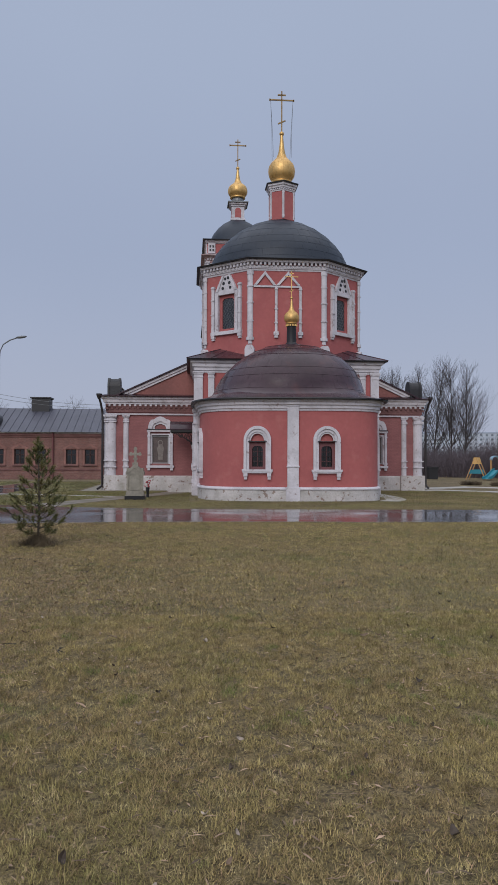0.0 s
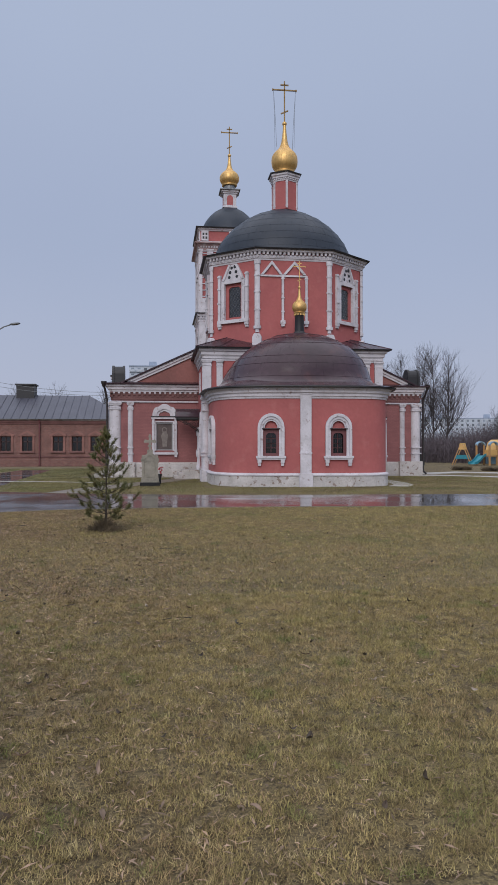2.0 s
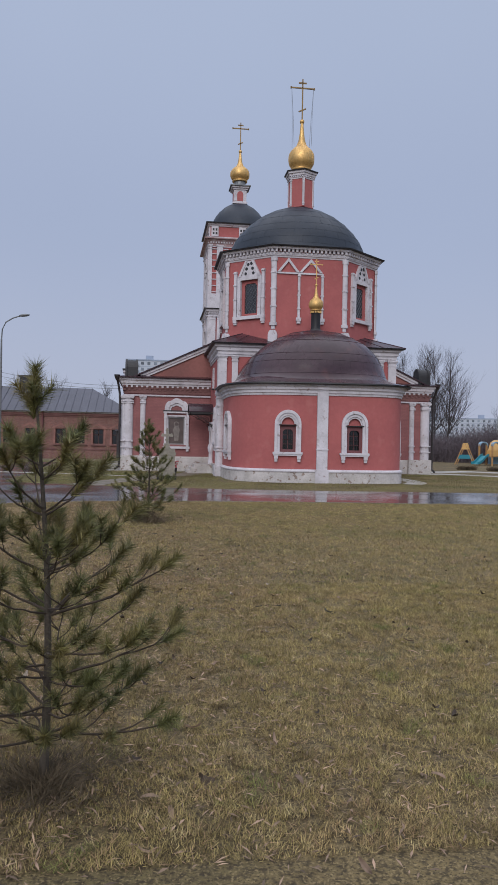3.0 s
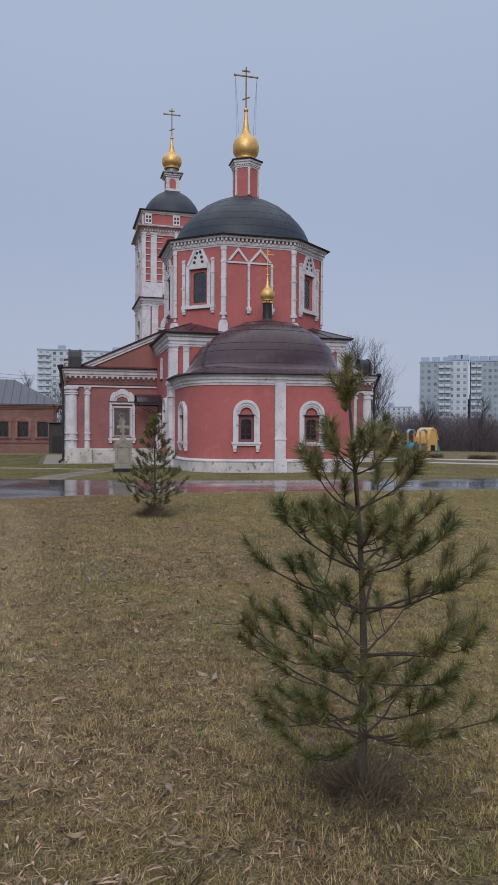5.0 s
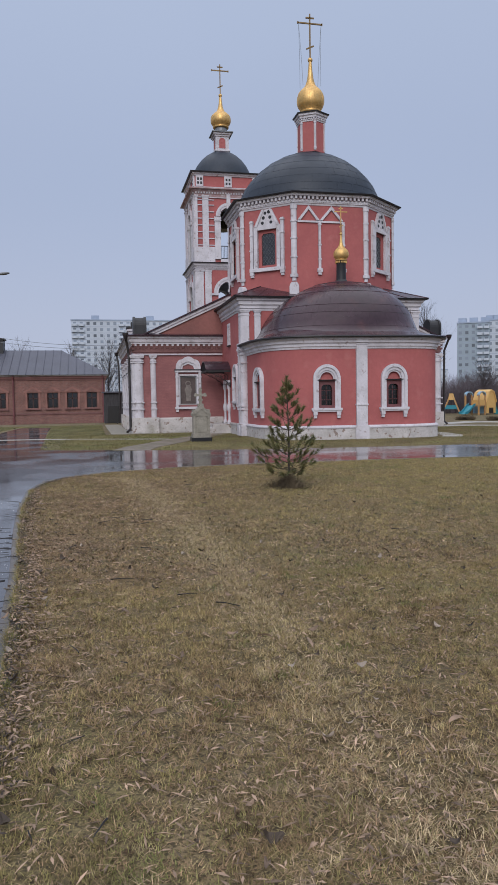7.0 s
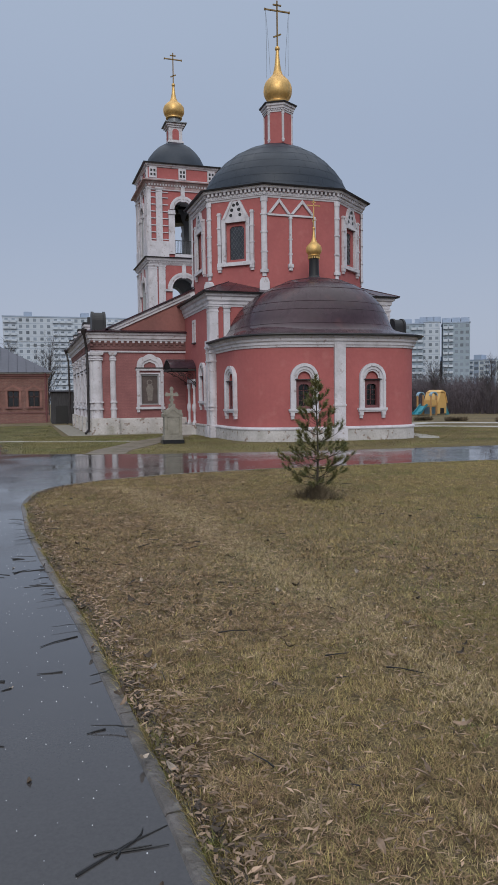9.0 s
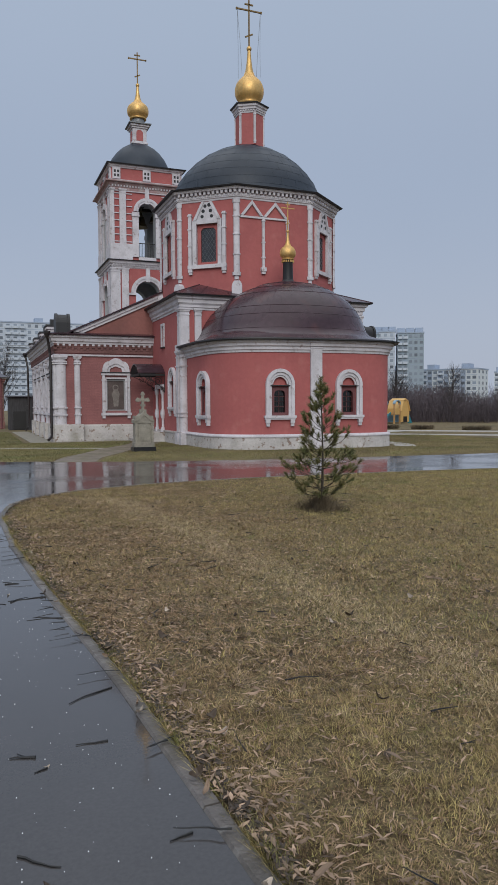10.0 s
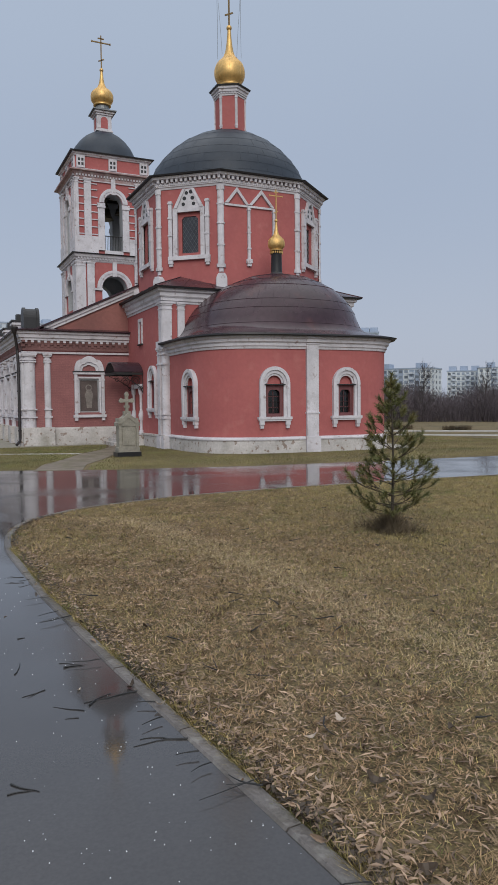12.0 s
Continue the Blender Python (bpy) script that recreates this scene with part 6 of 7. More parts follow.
for k, (x, y, h, lean) in enumerate(((28.2, 79.7, 13.2, -0.02), (29.6, 78.1, 13.6, 0.02), (30.6, 76.7, 12.6, 0.07), (27.4, 82.1, 12.8, 0.0), (26.3, 84.5, 12.0, 0.0), (24.1, 83.1, 13.0, 0.0), (23.2, 85.4, 12.6, 0.02))):
    bare_tree(x, y, 0.92 * h, 3 + 3 * k, lean=(lean, 0), spread=0.62, rad=0.12, limbs=54)
for k, (x, y, h) in enumerate(((-15, 70, 7.0), (-11, 72, 7.4), (-7.5, 71, 6.8), (-3.5, 72, 7.6), (0.5, 71, 7.2), (-19, 71, 7.2), (4.5, 74, 7.4))):
    bare_tree(-2 + (x + 2) * 1.32, y * 1.32, h * 1.32, 30 + k, spread=0.8, label="leafless spreading tree behind the brick house", rad=0.12, z0=-0.6)
for k, (x, y, h) in enumerate(((33, 58, 4.6), (38, 56, 4.6), (44, 50, 4.3), (49, 47, 4.4), (56, 40, 4.3), (30, 62, 4.6), (63, 36, 4.6))):
    bare_tree(x, y, h, 60 + k, spread=0.8, label="low leafless tree in the wood edge", rad=0.07)

rng = np.random.default_rng(21)
line = np.array([(11, 76), (20, 70), (28, 63), (36, 54), (46, 45), (58, 36), (78, 22)], float)
seglen = np.hypot(*np.diff(line, axis=0).T)
cum = np.concatenate([[0], np.cumsum(seglen)])
N = 30000
s = rng.uniform(0, cum[-1], N)
bx = np.interp(s, cum, line[:, 0]) + 0.0
by = np.interp(s, cum, line[:, 1])
back = rng.uniform(0, 1, N) ** 1.3 * 22
bx, by = bx + back * 0.62, by + back * 0.78
hump = 0.75 + 0.28 * np.sin(s * 0.35) + 0.2 * np.sin(s * 0.93 + 1.3) + 0.12 * np.sin(s * 2.3)
bh = (1.5 + 1.55 * hump) * rng.uniform(0.45, 1.12, N) + back * 0.05
vv, ff = [], []
base = np.stack([bx, by, np.zeros(N)], 1)
leanv = np.stack([rng.normal(0, 0.22, N), rng.normal(0, 0.22, N), np.ones(N)], 1) * bh[:, None]
tipv = base + leanv
side = rng.uniform(0, math.pi, N)
sd = np.stack([np.cos(side), np.sin(side), np.zeros(N)], 1)
quads = [(base - sd * 0.015, base + sd * 0.015, tipv)]
for k in range(9):
    f = rng.uniform(0.15, 0.95, N)[:, None]
    q = base + leanv * f
    e = q + np.stack([rng.normal(0, 0.42, N), rng.normal(0, 0.42, N), rng.uniform(0.15, 0.9, N)], 1) * (bh[:, None] * 0.26)
    side = rng.uniform(0, math.pi, N)
    sd = np.stack([np.cos(side), np.sin(side), np.zeros(N)], 1) * 0.016
    quads.append((q - sd, q + sd, e))
V = np.concatenate([np.stack(q, 1).reshape(-1, 3) for q in quads])
tagged(soup("brushwood", V, np.arange(len(V)).reshape(-1, 3), BRUSH), "dense leafless grey-brown brushwood along the wood edge", "brushwood", kind="stuff")
for k, (x, y, w) in enumerate(((20.5, 44.5, 1.0), (22.5, 41.5, 1.3), (25.5, 38.5, 1.2), (29, 35.5, 1.1), (19.2, 46.5, 0.9))):
    r2 = np.random.default_rng(80 + k)
    n = 900
    a, rr = r2.uniform(0, 6.28, n), r2.uniform(0, 1, n) ** 0.5 * w * 0.5
    p = np.stack([x + rr * np.cos(a) * 1.5, y + rr * np.sin(a), np.zeros(n)], 1)
    q = p + np.stack([r2.normal(0, 0.14, n), r2.normal(0, 0.14, n), r2.uniform(0.12, 0.34, n)], 1)
    sd = np.stack([np.cos(a), np.sin(a), 0 * a], 1) * 0.02
    V = np.stack([p - sd, p + sd, q], 1).reshape(-1, 3)
    bush = thing("shrub", "low dry shrub on the far lawn", "shrub", "low shrubs")
    soup("crown", V, np.arange(len(V)).reshape(-1, 3), DRYWEED, bush)


# ---- apartment blocks far off ----
def flat_block(name, label, p0, p1, depth, height, floors, cols, body, z0=0.0, balconies=(), win_w=1.2, win_h=1.15, end_cols=0, blue=()):
    """A panel block: front from p0 to p1, with a window in each bay of each floor and balcony stacks."""
    t = thing(name, label, "apartment building", "apartment buildings")
    m, ln = face_frame(p0, p1)
    bm = bms()
    box(bm, 0, ln, -depth, 0, 0, height, m)
    part("wall", bm, body, t)
    bm = bms()
    box(bm, -0.2, ln + 0.2, -depth - 0.2, 0.25, height, height + 0.5, m)
    for u in np.linspace(0.15, 0.85, 3):
        box(bm, ln * u - 1.6, ln * u + 1.6, -depth * 0.7, -depth * 0.3, height + 0.5, height + 2.6, m)
    part("roof", bm, PANEL_BLUE, t)
    fh = (height - z0) / floors
    bm = bms()
    for k in range(1, floors):
        box(bm, 0, ln, 0, 0.06, z0 + k * fh - 0.06, z0 + k * fh + 0.06, m)
    part("panel_joints", bm, PANEL_BLUE, t)
    bw = ln / cols
    unit = bms()
    box(unit, -win_w / 2, win_w / 2, 0.0, 0.05, -win_h / 2, win_h / 2)
    me = bpy.data.meshes.new("window")
    unit.to_mesh(me)
    unit.free()
    me.materials.append(FARWIN_HAZED)
    ub = bms()
    box(ub, -bw * 0.42, bw * 0.42, 0.0, 1.0, -1.1, -0.15)
    mb = bpy.data.meshes.new("balcony")
    ub.to_mesh(mb)
    ub.free()
    mb.materials.append(PANEL_WHITE_HAZED)
    for c_ in blue:
        bm = bms()
        box(bm, bw * c_ + 0.1, bw * (c_ + 1) - 0.1, 0, 0.04, z0, height - 0.3, m)
        part("blue_panel", bm, PANEL_BLUE, t)
    for f in range(floors):
        for c_ in range(cols):
            w = new("window", me)
            w.parent = t
            w.matrix_basis = m @ Matrix.Translation((bw * (c_ + 0.5), 0.05, z0 + (f + 0.55) * fh))
            if c_ in balconies:
                b = new("balcony", mb)
                b.parent = t
                b.matrix_basis = m @ Matrix.Translation((bw * (c_ + 0.5), 0.02, z0 + (f + 0.55) * fh))
    if end_cols:
        me_, le_ = face_frame(p1, tuple((m @ Vector((ln, -depth, 0)))[:2]))
        be = le_ / end_cols
        for f in range(floors):
            for c_ in range(end_cols):
                w = new("window", me)
                w.parent = t
                w.matrix_basis = me_ @ Matrix.Translation((be * (c_ + 0.5), 0.02, z0 + (f + 0.55) * fh))


flat_block("apartment_tower", "pale blue-grey twelve-storey apartment tower beyond the wood", (136.9, 265.1), (147.5, 258.8), 14, 30.4, 12, 5, PANEL, balconies=(3, 4))
flat_block("apartment_tower", "pale blue-grey twelve-storey apartment tower beyond the wood", (147.5, 260.8), (154.0, 256.9), 14, 31.2, 12, 3, PANEL_WHITE_HAZED)
flat_block("apartment_tower", "pale blue-grey twelve-storey apartment tower beyond the wood", (154.0, 254.9), (163.0, 249.6), 14, 30.4, 12, 5, PANEL, balconies=(0, 1))
flat_block("apartment_slab", "long white fourteen-storey apartment slab behind the brick house", (-13.8, 300), (50, 300), 14, 34.4, 14, 24, PANEL_WHITE_HAZED, balconies=(0, 1, 7, 8, 9, 15, 16, 22, 23))
flat_block("apartment_slab", "blue and white seven-storey panel slab beyond the wood", (158, 274), (181, 239), 14.0, 15.7, 7, 18, PANEL_BRIGHT, balconies=(2, 5, 8, 11, 14), blue=(2, 3, 5, 6, 8, 9, 11, 12, 14, 15), end_cols=3, win_w=1.5)
flat_block("apartment_slab", "far pale panel slab beyond the wood", (212, 266), (222, 256), 10, 15.8, 7, 7, PANEL_BRIGHT, balconies=(1, 4))
flat_block("apartment_slab", "far pale panel slab beyond the wood", (212, 246), (240, 222), 10, 16.4, 7, 14, PANEL_BRIGHT, balconies=(2, 6, 10), blue=(2, 3, 6, 7))
flat_block("apartment_slab", "far pale panel slab beyond the wood", (120, 402), (190, 374), 12, 16.5, 7, 26, PANEL_WHITE_HAZED)

# ---- playground ----
swing = thing("swing", "wooden A-frame swing with yellow tops and teal panels", "swing")
pm = pose(24.6, 58.6, 0, 0, 0, 60) @ Matrix.Scale(1.27, 4)
for u in (-0.65, 0.65):
    bm = bms()
    for s in (-1, 1):
        tube(bm, [pm @ Vector((u, s * 0.62, 0)), pm @ Vector((u, s * 0.05, 1.42))], 0.045, 6)
    part("leg_frame", bm, ORANGE, swing)
    bm = bms()
    prism(bm, [(-0.22, 1.05), (0.22, 1.05), (0.1, 1.48), (-0.1, 1.48)], u - 0.03, u + 0.03, pm @ Matrix(((0, 1, 0, 0), (1, 0, 0, 0), (0, 0, 1, 0), (0, 0, 0, 1))))
    part("top_panel", bm, YELLOW, swing)
    bm = bms()
    prism(bm, [(-0.42, 0.42), (0.42, 0.42), (0.32, 0.68), (-0.32, 0.68)], u - 0.02, u + 0.02, pm @ Matrix(((0, 1, 0, 0), (1, 0, 0, 0), (0, 0, 1, 0), (0, 0, 0, 1))))
    part("side_panel", bm, TEAL, swing)
bm = bms()
tube(bm, [pm @ Vector((-0.65, 0, 1.38)), pm @ Vector((0.65, 0, 1.38))], 0.04, 8)
part("crossbar", bm, GALV, swing)
bm = bms()
box(bm, -0.2, 0.2, -0.09, 0.09, 0.40, 0.43, pm)
for s in (-0.17, 0.17):
    tube(bm, [pm @ Vector((s, 0, 0.42)), pm @ Vector((s, 0, 1.38))], 0.008, 4)
part("seat", bm, IRON, swing)
play = thing("play_tower", "wooden play tower with teal slide, yellow panels and light blue roof", "play tower")
pm = pose(26.3, 57.6, 0, 0, 0, 35) @ Matrix.Scale(1.2, 4)
for x in (-0.5, 0.5):
    for y in (-0.5, 0.5):
        bm = bms()
        box(bm, x - 0.05, x + 0.05, y - 0.05, y + 0.05, 0, 1.5, pm)
        part("post", bm, ORANGE, play)
bm = bms()
box(bm, -0.55, 0.55, -0.55, 0.55, 0.62, 0.68, pm)
part("deck", bm, ORANGE, play)
bm = bms()
box(bm, -0.47, 0.47, -0.53, -0.49, 0.70, 1.08, pm)
box(bm, 0.49, 0.53, -0.47, 0.47, 0.70, 1.08, pm)
part("panel", bm, YELLOW, play)
bm = bms()
arc = [(0.50 * math.cos(t), 1.36 + 0.26 * math.sin(t)) for t in np.linspace(0, math.pi, 12)]
band(bm, arc, [(u * 1.12, z + 0.07) for u, z in arc], -0.58, -0.40, pm)
band(bm, arc, [(u * 1.12, z + 0.07) for u, z in arc], 0.40, 0.58, pm)
part("roof", bm, LIGHTBLUE, play)
bm = bms()
sl = [(-0.5, 0.66), (-0.8, 0.60), (-1.3, 0.30), (-1.7, 0.12), (-2.0, 0.10)]
band(bm, sl, [(u, z + 0.04) for u, z in sl], -0.25, 0.25, pm)
for y in (-0.27, 0.23):
    band(bm, sl, [(u, z + 0.18) for u, z in sl], y, y + 0.04, pm)
part("slide", bm, TEAL, play)
hut = thing("play_house", "yellow gabled playhouse with a teal side", "playhouse")
pm = pose(27.75, 58.6, 0, 0, 0, 30) @ Matrix.Scale(1.2, 4)
bm = bms()
prism(bm, [(-0.65, 0.1), (0.65, 0.1), (0.65, 0.95), (0.32, 1.62), (-0.32, 1.62), (-0.65, 0.95)], -0.55, -0.50, pm)
part("front_panel", bm, YELLOW, hut)
# Black sheet on the uncut front panel stands for the shade within a doorway
bm = bms()
prism(bm, [(-0.3, 0.1), (0.3, 0.1), (0.3, 0.5), (-0.3, 0.5)], -0.56, -0.552, pm)
part("door_opening", bm, IRON, hut)
bm = bms()
for s in (-1, 1):
    prism(bm, [(s * 0.72, 0.9), (s * 0.36, 1.66), (s * 0.30, 1.62), (s * 0.66, 0.88)], -0.62, 0.55, pm)
prism(bm, [(-0.4, 1.66), (0.4, 1.66), (0.0, 1.82)], -0.6, 0.5, pm)
part("roof", bm, YELLOW, hut)
for u in (0.62, -0.68):
    bm = bms()
    box(bm, u, u + 0.06, -0.5, 0.5, 0.1, 0.92, pm)
    part("side_panel", bm, LIGHTBLUE, hut)
bm = bms()
prism(bm, [(0.68, 0.0), (1.25, 0.0), (0.68, 0.75)], -0.5, -0.42, pm)
part("ramp", bm, TEAL, hut)
bin_ = thing("litter_bin", "dark square litter bin near the playground", "litter bin")
bm = bms()
box(bm, 21.0, 21.75, 60.0, 60.7, 0, 0.95)
box(bm, 20.95, 21.8, 59.95, 60.75, 0.95, 1.05)
part("body", bm, IRON, bin_)


# ---- young pines ----
def pine(x, y, h, radius, seed, whorls, per, needles, label, nlen=0.085, nw=0.0022, bend=(0, 0), weeds_h=0.36):
    rng = np.random.default_rng(seed)
    t = thing("pine_tree", label, "pine tree", "young pines")
    n = 14
    trunk_pts, p = [], np.array((x, y, -0.02))
    for i in range(n + 1):
        f = i / n
        trunk_pts.append(p + np.array((bend[0] * f * f + 0.02 * math.sin(4 * f), bend[1] * f * f, h * f)))
    bm = bms()
    tube(bm, [tuple(q) for q in trunk_pts], [0.024 * h / 2 * (1 - 0.80 * i / n) for i in range(n + 1)], 9)
    part("trunk", bm, BARK, t, smooth=True)
    nv = []

    def tuft(q, d, size, count):
        d = d / np.linalg.norm(d)
        r = rng.normal(0, 1, (count, 3))
        r -= (r @ d)[:, None] * d
        r /= np.linalg.norm(r, axis=1)[:, None]
        along = rng.uniform(-0.05, 1.0, count)[:, None] * size
        o = q + d * along
        e = o + (d * rng.uniform(0.25, 0.9, count)[:, None] + r * rng.uniform(0.3, 0.92, count)[:, None]) * nlen * rng.uniform(0.7, 1.15, count)[:, None]
        s = np.cross(e - o, rng.normal(0, 1, (count, 3)))
        s = s / (np.linalg.norm(s, axis=1)[:, None] + 1e-9) * nw
        nv.append(np.stack([o - s, o + s, e], 1).reshape(-1, 3))

    for k, (f, shape) in enumerate(whorls):
        off = rng.uniform(0, 6.28)
        cnt = per if f < 0.6 else max(4, per - 1)
        for j in range(cnt):
            a = off + 2 * math.pi * j / cnt + rng.normal(0, 0.22)
            ln = radius * shape * rng.uniform(0.7, 1.2)
            ff = min(0.97, max(0.05, f + rng.normal(0, 0.012)))
            i = min(n - 1, int(ff * n))
            q = trunk_pts[i] + (trunk_pts[i + 1] - trunk_pts[i]) * (ff * n - i)
            out = np.array((math.cos(a), math.sin(a), 0.0))
            rise0, rise1 = rng.uniform(-0.05, 0.2) + 0.75 * f ** 1.5, rng.uniform(0.1, 0.75) + 1.5 * f * f
            m = 7
            pts = [q]
            for s in range(m):
                z = rise0 + (rise1 - rise0) * (s / (m - 1)) ** 1.6
                d = out + np.array((0, 0, z)) + rng.normal(0, 0.07, 3)
                d /= np.linalg.norm(d)
                pts.append(pts[-1] + d * ln / m)
            bm = bms()
            r0 = 0.0062 * (h / 2) * (0.6 + ln / radius * 0.6)
            tube(bm, [tuple(v) for v in pts], [r0 * (1 - 0.6 * s / m) for s in range(m + 1)], 5)
            tuft(pts[-1] - d * 0.04, d + np.array((0, 0, 0.3)), 0.10 * h / 2 + 0.01, int(needles * 1.3))
            tuft(pts[-2], d, 0.08, needles // 5)
            for b in range(int(1 + ln / radius * 2.6)):
                s = rng.integers(2, m)
                sd = np.cross(pts[s] - pts[s - 1], (0, 0, 1.0))
                sd = sd / np.linalg.norm(sd) * (1 if b % 2 else -1)
                dd = (pts[s] - pts[s - 1]) / np.linalg.norm(pts[s] - pts[s - 1]) * 0.75 + sd * 0.75 + np.array((0, 0, rng.uniform(0.1, 0.6)))
                dd /= np.linalg.norm(dd)
                e = pts[s] + dd * ln * rng.uniform(0.2, 0.38)
                mid = (pts[s] + e) / 2 + np.array((0, 0, -0.012))
                tube(bm, [tuple(pts[s]), tuple(mid), tuple(e)], [r0 * 0.55, r0 * 0.45, r0 * 0.35], 4)
                tuft(e - dd * 0.03, dd + np.array((0, 0, 0.35)), 0.09 * h / 2 + 0.02, needles)
            part("branch", bm, TWIG, t)
    tuft(trunk_pts[-1] - np.array((0, 0, 0.20)), np.array((0.02, 0, 1.0)), 0.24, needles * 4)
    for k in range(4):
        a = 2 * math.pi * k / 4
        tuft(trunk_pts[-1] - np.array((0, 0, 0.16)), np.array((math.cos(a), math.sin(a), 1.3)), 0.14, needles)
    V = np.concatenate(nv)
    tagged(soup("needles", V, np.arange(len(V)).reshape(-1, 3), NEEDLE, t), kind="stuff")
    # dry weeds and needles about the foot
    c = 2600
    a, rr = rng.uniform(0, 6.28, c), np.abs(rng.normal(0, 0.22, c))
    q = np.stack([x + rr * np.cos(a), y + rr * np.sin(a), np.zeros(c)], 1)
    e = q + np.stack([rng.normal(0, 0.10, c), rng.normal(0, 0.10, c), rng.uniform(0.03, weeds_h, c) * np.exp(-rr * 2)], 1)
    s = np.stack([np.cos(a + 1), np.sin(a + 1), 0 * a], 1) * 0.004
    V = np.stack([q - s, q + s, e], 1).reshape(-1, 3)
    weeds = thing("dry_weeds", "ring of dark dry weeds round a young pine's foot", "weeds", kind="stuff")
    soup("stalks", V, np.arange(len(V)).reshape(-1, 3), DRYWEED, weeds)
    return t


OPEN = [(0.13, 0.95), (0.20, 0.85), (0.27, 1.0), (0.33, 0.9), (0.42, 0.95), (0.52, 0.85), (0.58, 0.5), (0.66, 0.62), (0.76, 0.36)]
DENSE = [(0.12, 0.55), (0.18, 0.80), (0.24, 1.0), (0.31, 0.95), (0.38, 0.78), (0.46, 0.74), (0.54, 0.68), (0.62, 0.60), (0.70, 0.44), (0.78, 0.32), (0.86, 0.2)]
pine(-2.67, 3.30, 1.98, 0.555, 4, OPEN, 6, 210, "sparse young pine with upcurved needle tufts on the lawn", nlen=0.082, nw=0.0017, bend=(-0.06, 0.02), weeds_h=0.15)
pine(-2.26, 14.32, 2.05, 0.62, 9, DENSE, 6, 76, "dense young pine on the lawn by the drive", nlen=0.086, nw=0.0037)

sap = thing("sapling", "thin leafless sapling on the lawn", "sapling")
st = Strands()
r3 = np.random.default_rng(17)
for k in range(6):
    grow(st, r3, np.array((4.53 + r3.normal(0, 0.05), 11.63 + r3.normal(0, 0.05), 0.0)), np.array((r3.normal(0, 0.25), r3.normal(0, 0.2), 1.0)), r3.uniform(0.24, 0.44), 0.0022, 2, 0.2, 1)
tagged(st.make("stems", DRYWEED, sap), kind="stuff")

# ---- the lawn: matted blades, fallen leaves, twigs ----
def on_lawn(x, y):
    return (x > path_edge(y) + 0.10) & (y < near_edge(x) - 0.09)


def value_noise(x, y, cell, seed):
    """Smooth random heights from 0 to 1 on a square grid of the given cell."""
    g = np.random.default_rng(seed).uniform(0, 1, (256, 256))
    u, v = x / cell, y / cell
    i, j = np.floor(u).astype(int), np.floor(v).astype(int)
    fu, fv = u - i, v - j
    fu, fv = fu * fu * (3 - 2 * fu), fv * fv * (3 - 2 * fv)
    i, j = i % 255, j % 255
    return (g[i, j] * (1 - fu) + g[i + 1, j] * fu) * (1 - fv) + (g[i, j + 1] * (1 - fu) + g[i + 1, j + 1] * fu) * fv


def clump(x, y):
    """Thickness of the sward: tufts of a hand's width with thin dark gaps."""
    c = 0.62 * value_noise(x + 40, y * 0.8 + 40, 0.055, 1) + 0.30 * value_noise(x + 40, y + 40, 0.13, 2) + 0.08 * value_noise(x + 40, y + 40, 0.8, 3)
    return np.clip((c - 0.27) / 0.24, np.clip(0.16 + (y - 4) * 0.07, 0.16, 0.8), 1.0)


def blades(name, n, x0, x1, y0, y1, seed, length, width, lift, material, label, keep=None):
    r = np.random.default_rng(seed)
    x, y = r.uniform(x0, x1, n), r.uniform(y0, y1, n)
    ok = on_lawn(x, y)
    thick = clump(x, y)
    ok &= r.uniform(0, 1, n) < thick
    if keep is not None:
        ok &= r.uniform(0, 1, n) < keep(x, y)
    x, y, thick = x[ok], y[ok], thick[ok]
    n = len(x)
    a = r.uniform(0, 2 * math.pi, n)
    ln = r.uniform(length[0], length[1], n) * (0.45 + 0.45 * thick + 0.75 * value_noise(x + 40, y + 40, 0.21, 6) ** 1.5)
    up = r.uniform(lift[0], lift[1], n)
    d = np.stack([np.cos(a) * np.sqrt(1 - up ** 2), np.sin(a) * np.sqrt(1 - up ** 2), up], 1) * ln[:, None]
    o = np.stack([x, y, r.uniform(0.0, 0.012, n)], 1)
    s = np.stack([-np.sin(a), np.cos(a), r.uniform(-0.4, 0.4, n)], 1) * r.uniform(width[0], width[1], n)[:, None]
    V = np.stack([o - s, o + s, o + d], 1).reshape(-1, 3)
    return tagged(soup(name, V, np.arange(len(V)).reshape(-1, 3), material), label, "grass", kind="stuff")


def litter(x, y):
    return np.clip(1.0 - (x + 6.2) / 7.5, 0.14, 1.0) * (0.66 + 0.34 * np.sin(x * 1.7 + 0.6 * y) * np.sin(y * 1.1 + 0.5 * x))


def not_litter(x, y):
    return 1.0 - 0.94 * np.clip(litter(x, y), 0, 1)


blades("grass", 950000, -6.6, 4.6, 2.6, 8.0, 40, (0.016, 0.042), (0.0010, 0.0020), (0.35, 0.97), BLADE, "matted short dormant grass near the footpath", not_litter)
blades("grass", 620000, -7.1, 9.5, 8.0, 19.4, 41, (0.020, 0.050), (0.0016, 0.0034), (0.30, 0.95), BLADE, "matted short dormant grass towards the drive", not_litter)
blades("straw", 850000, -6.6, 2.5, 2.6, 8.5, 42, (0.018, 0.055), (0.0010, 0.0026), (0.0, 0.75), STRAW, "flattened straw and leaf litter near the footpath", litter)
blades("straw", 620000, -7.1, 2.5, 8.5, 19.2, 43, (0.022, 0.058), (0.0018, 0.0042), (0.0, 0.7), STRAW, "flattened straw and leaf litter towards the drive", litter)


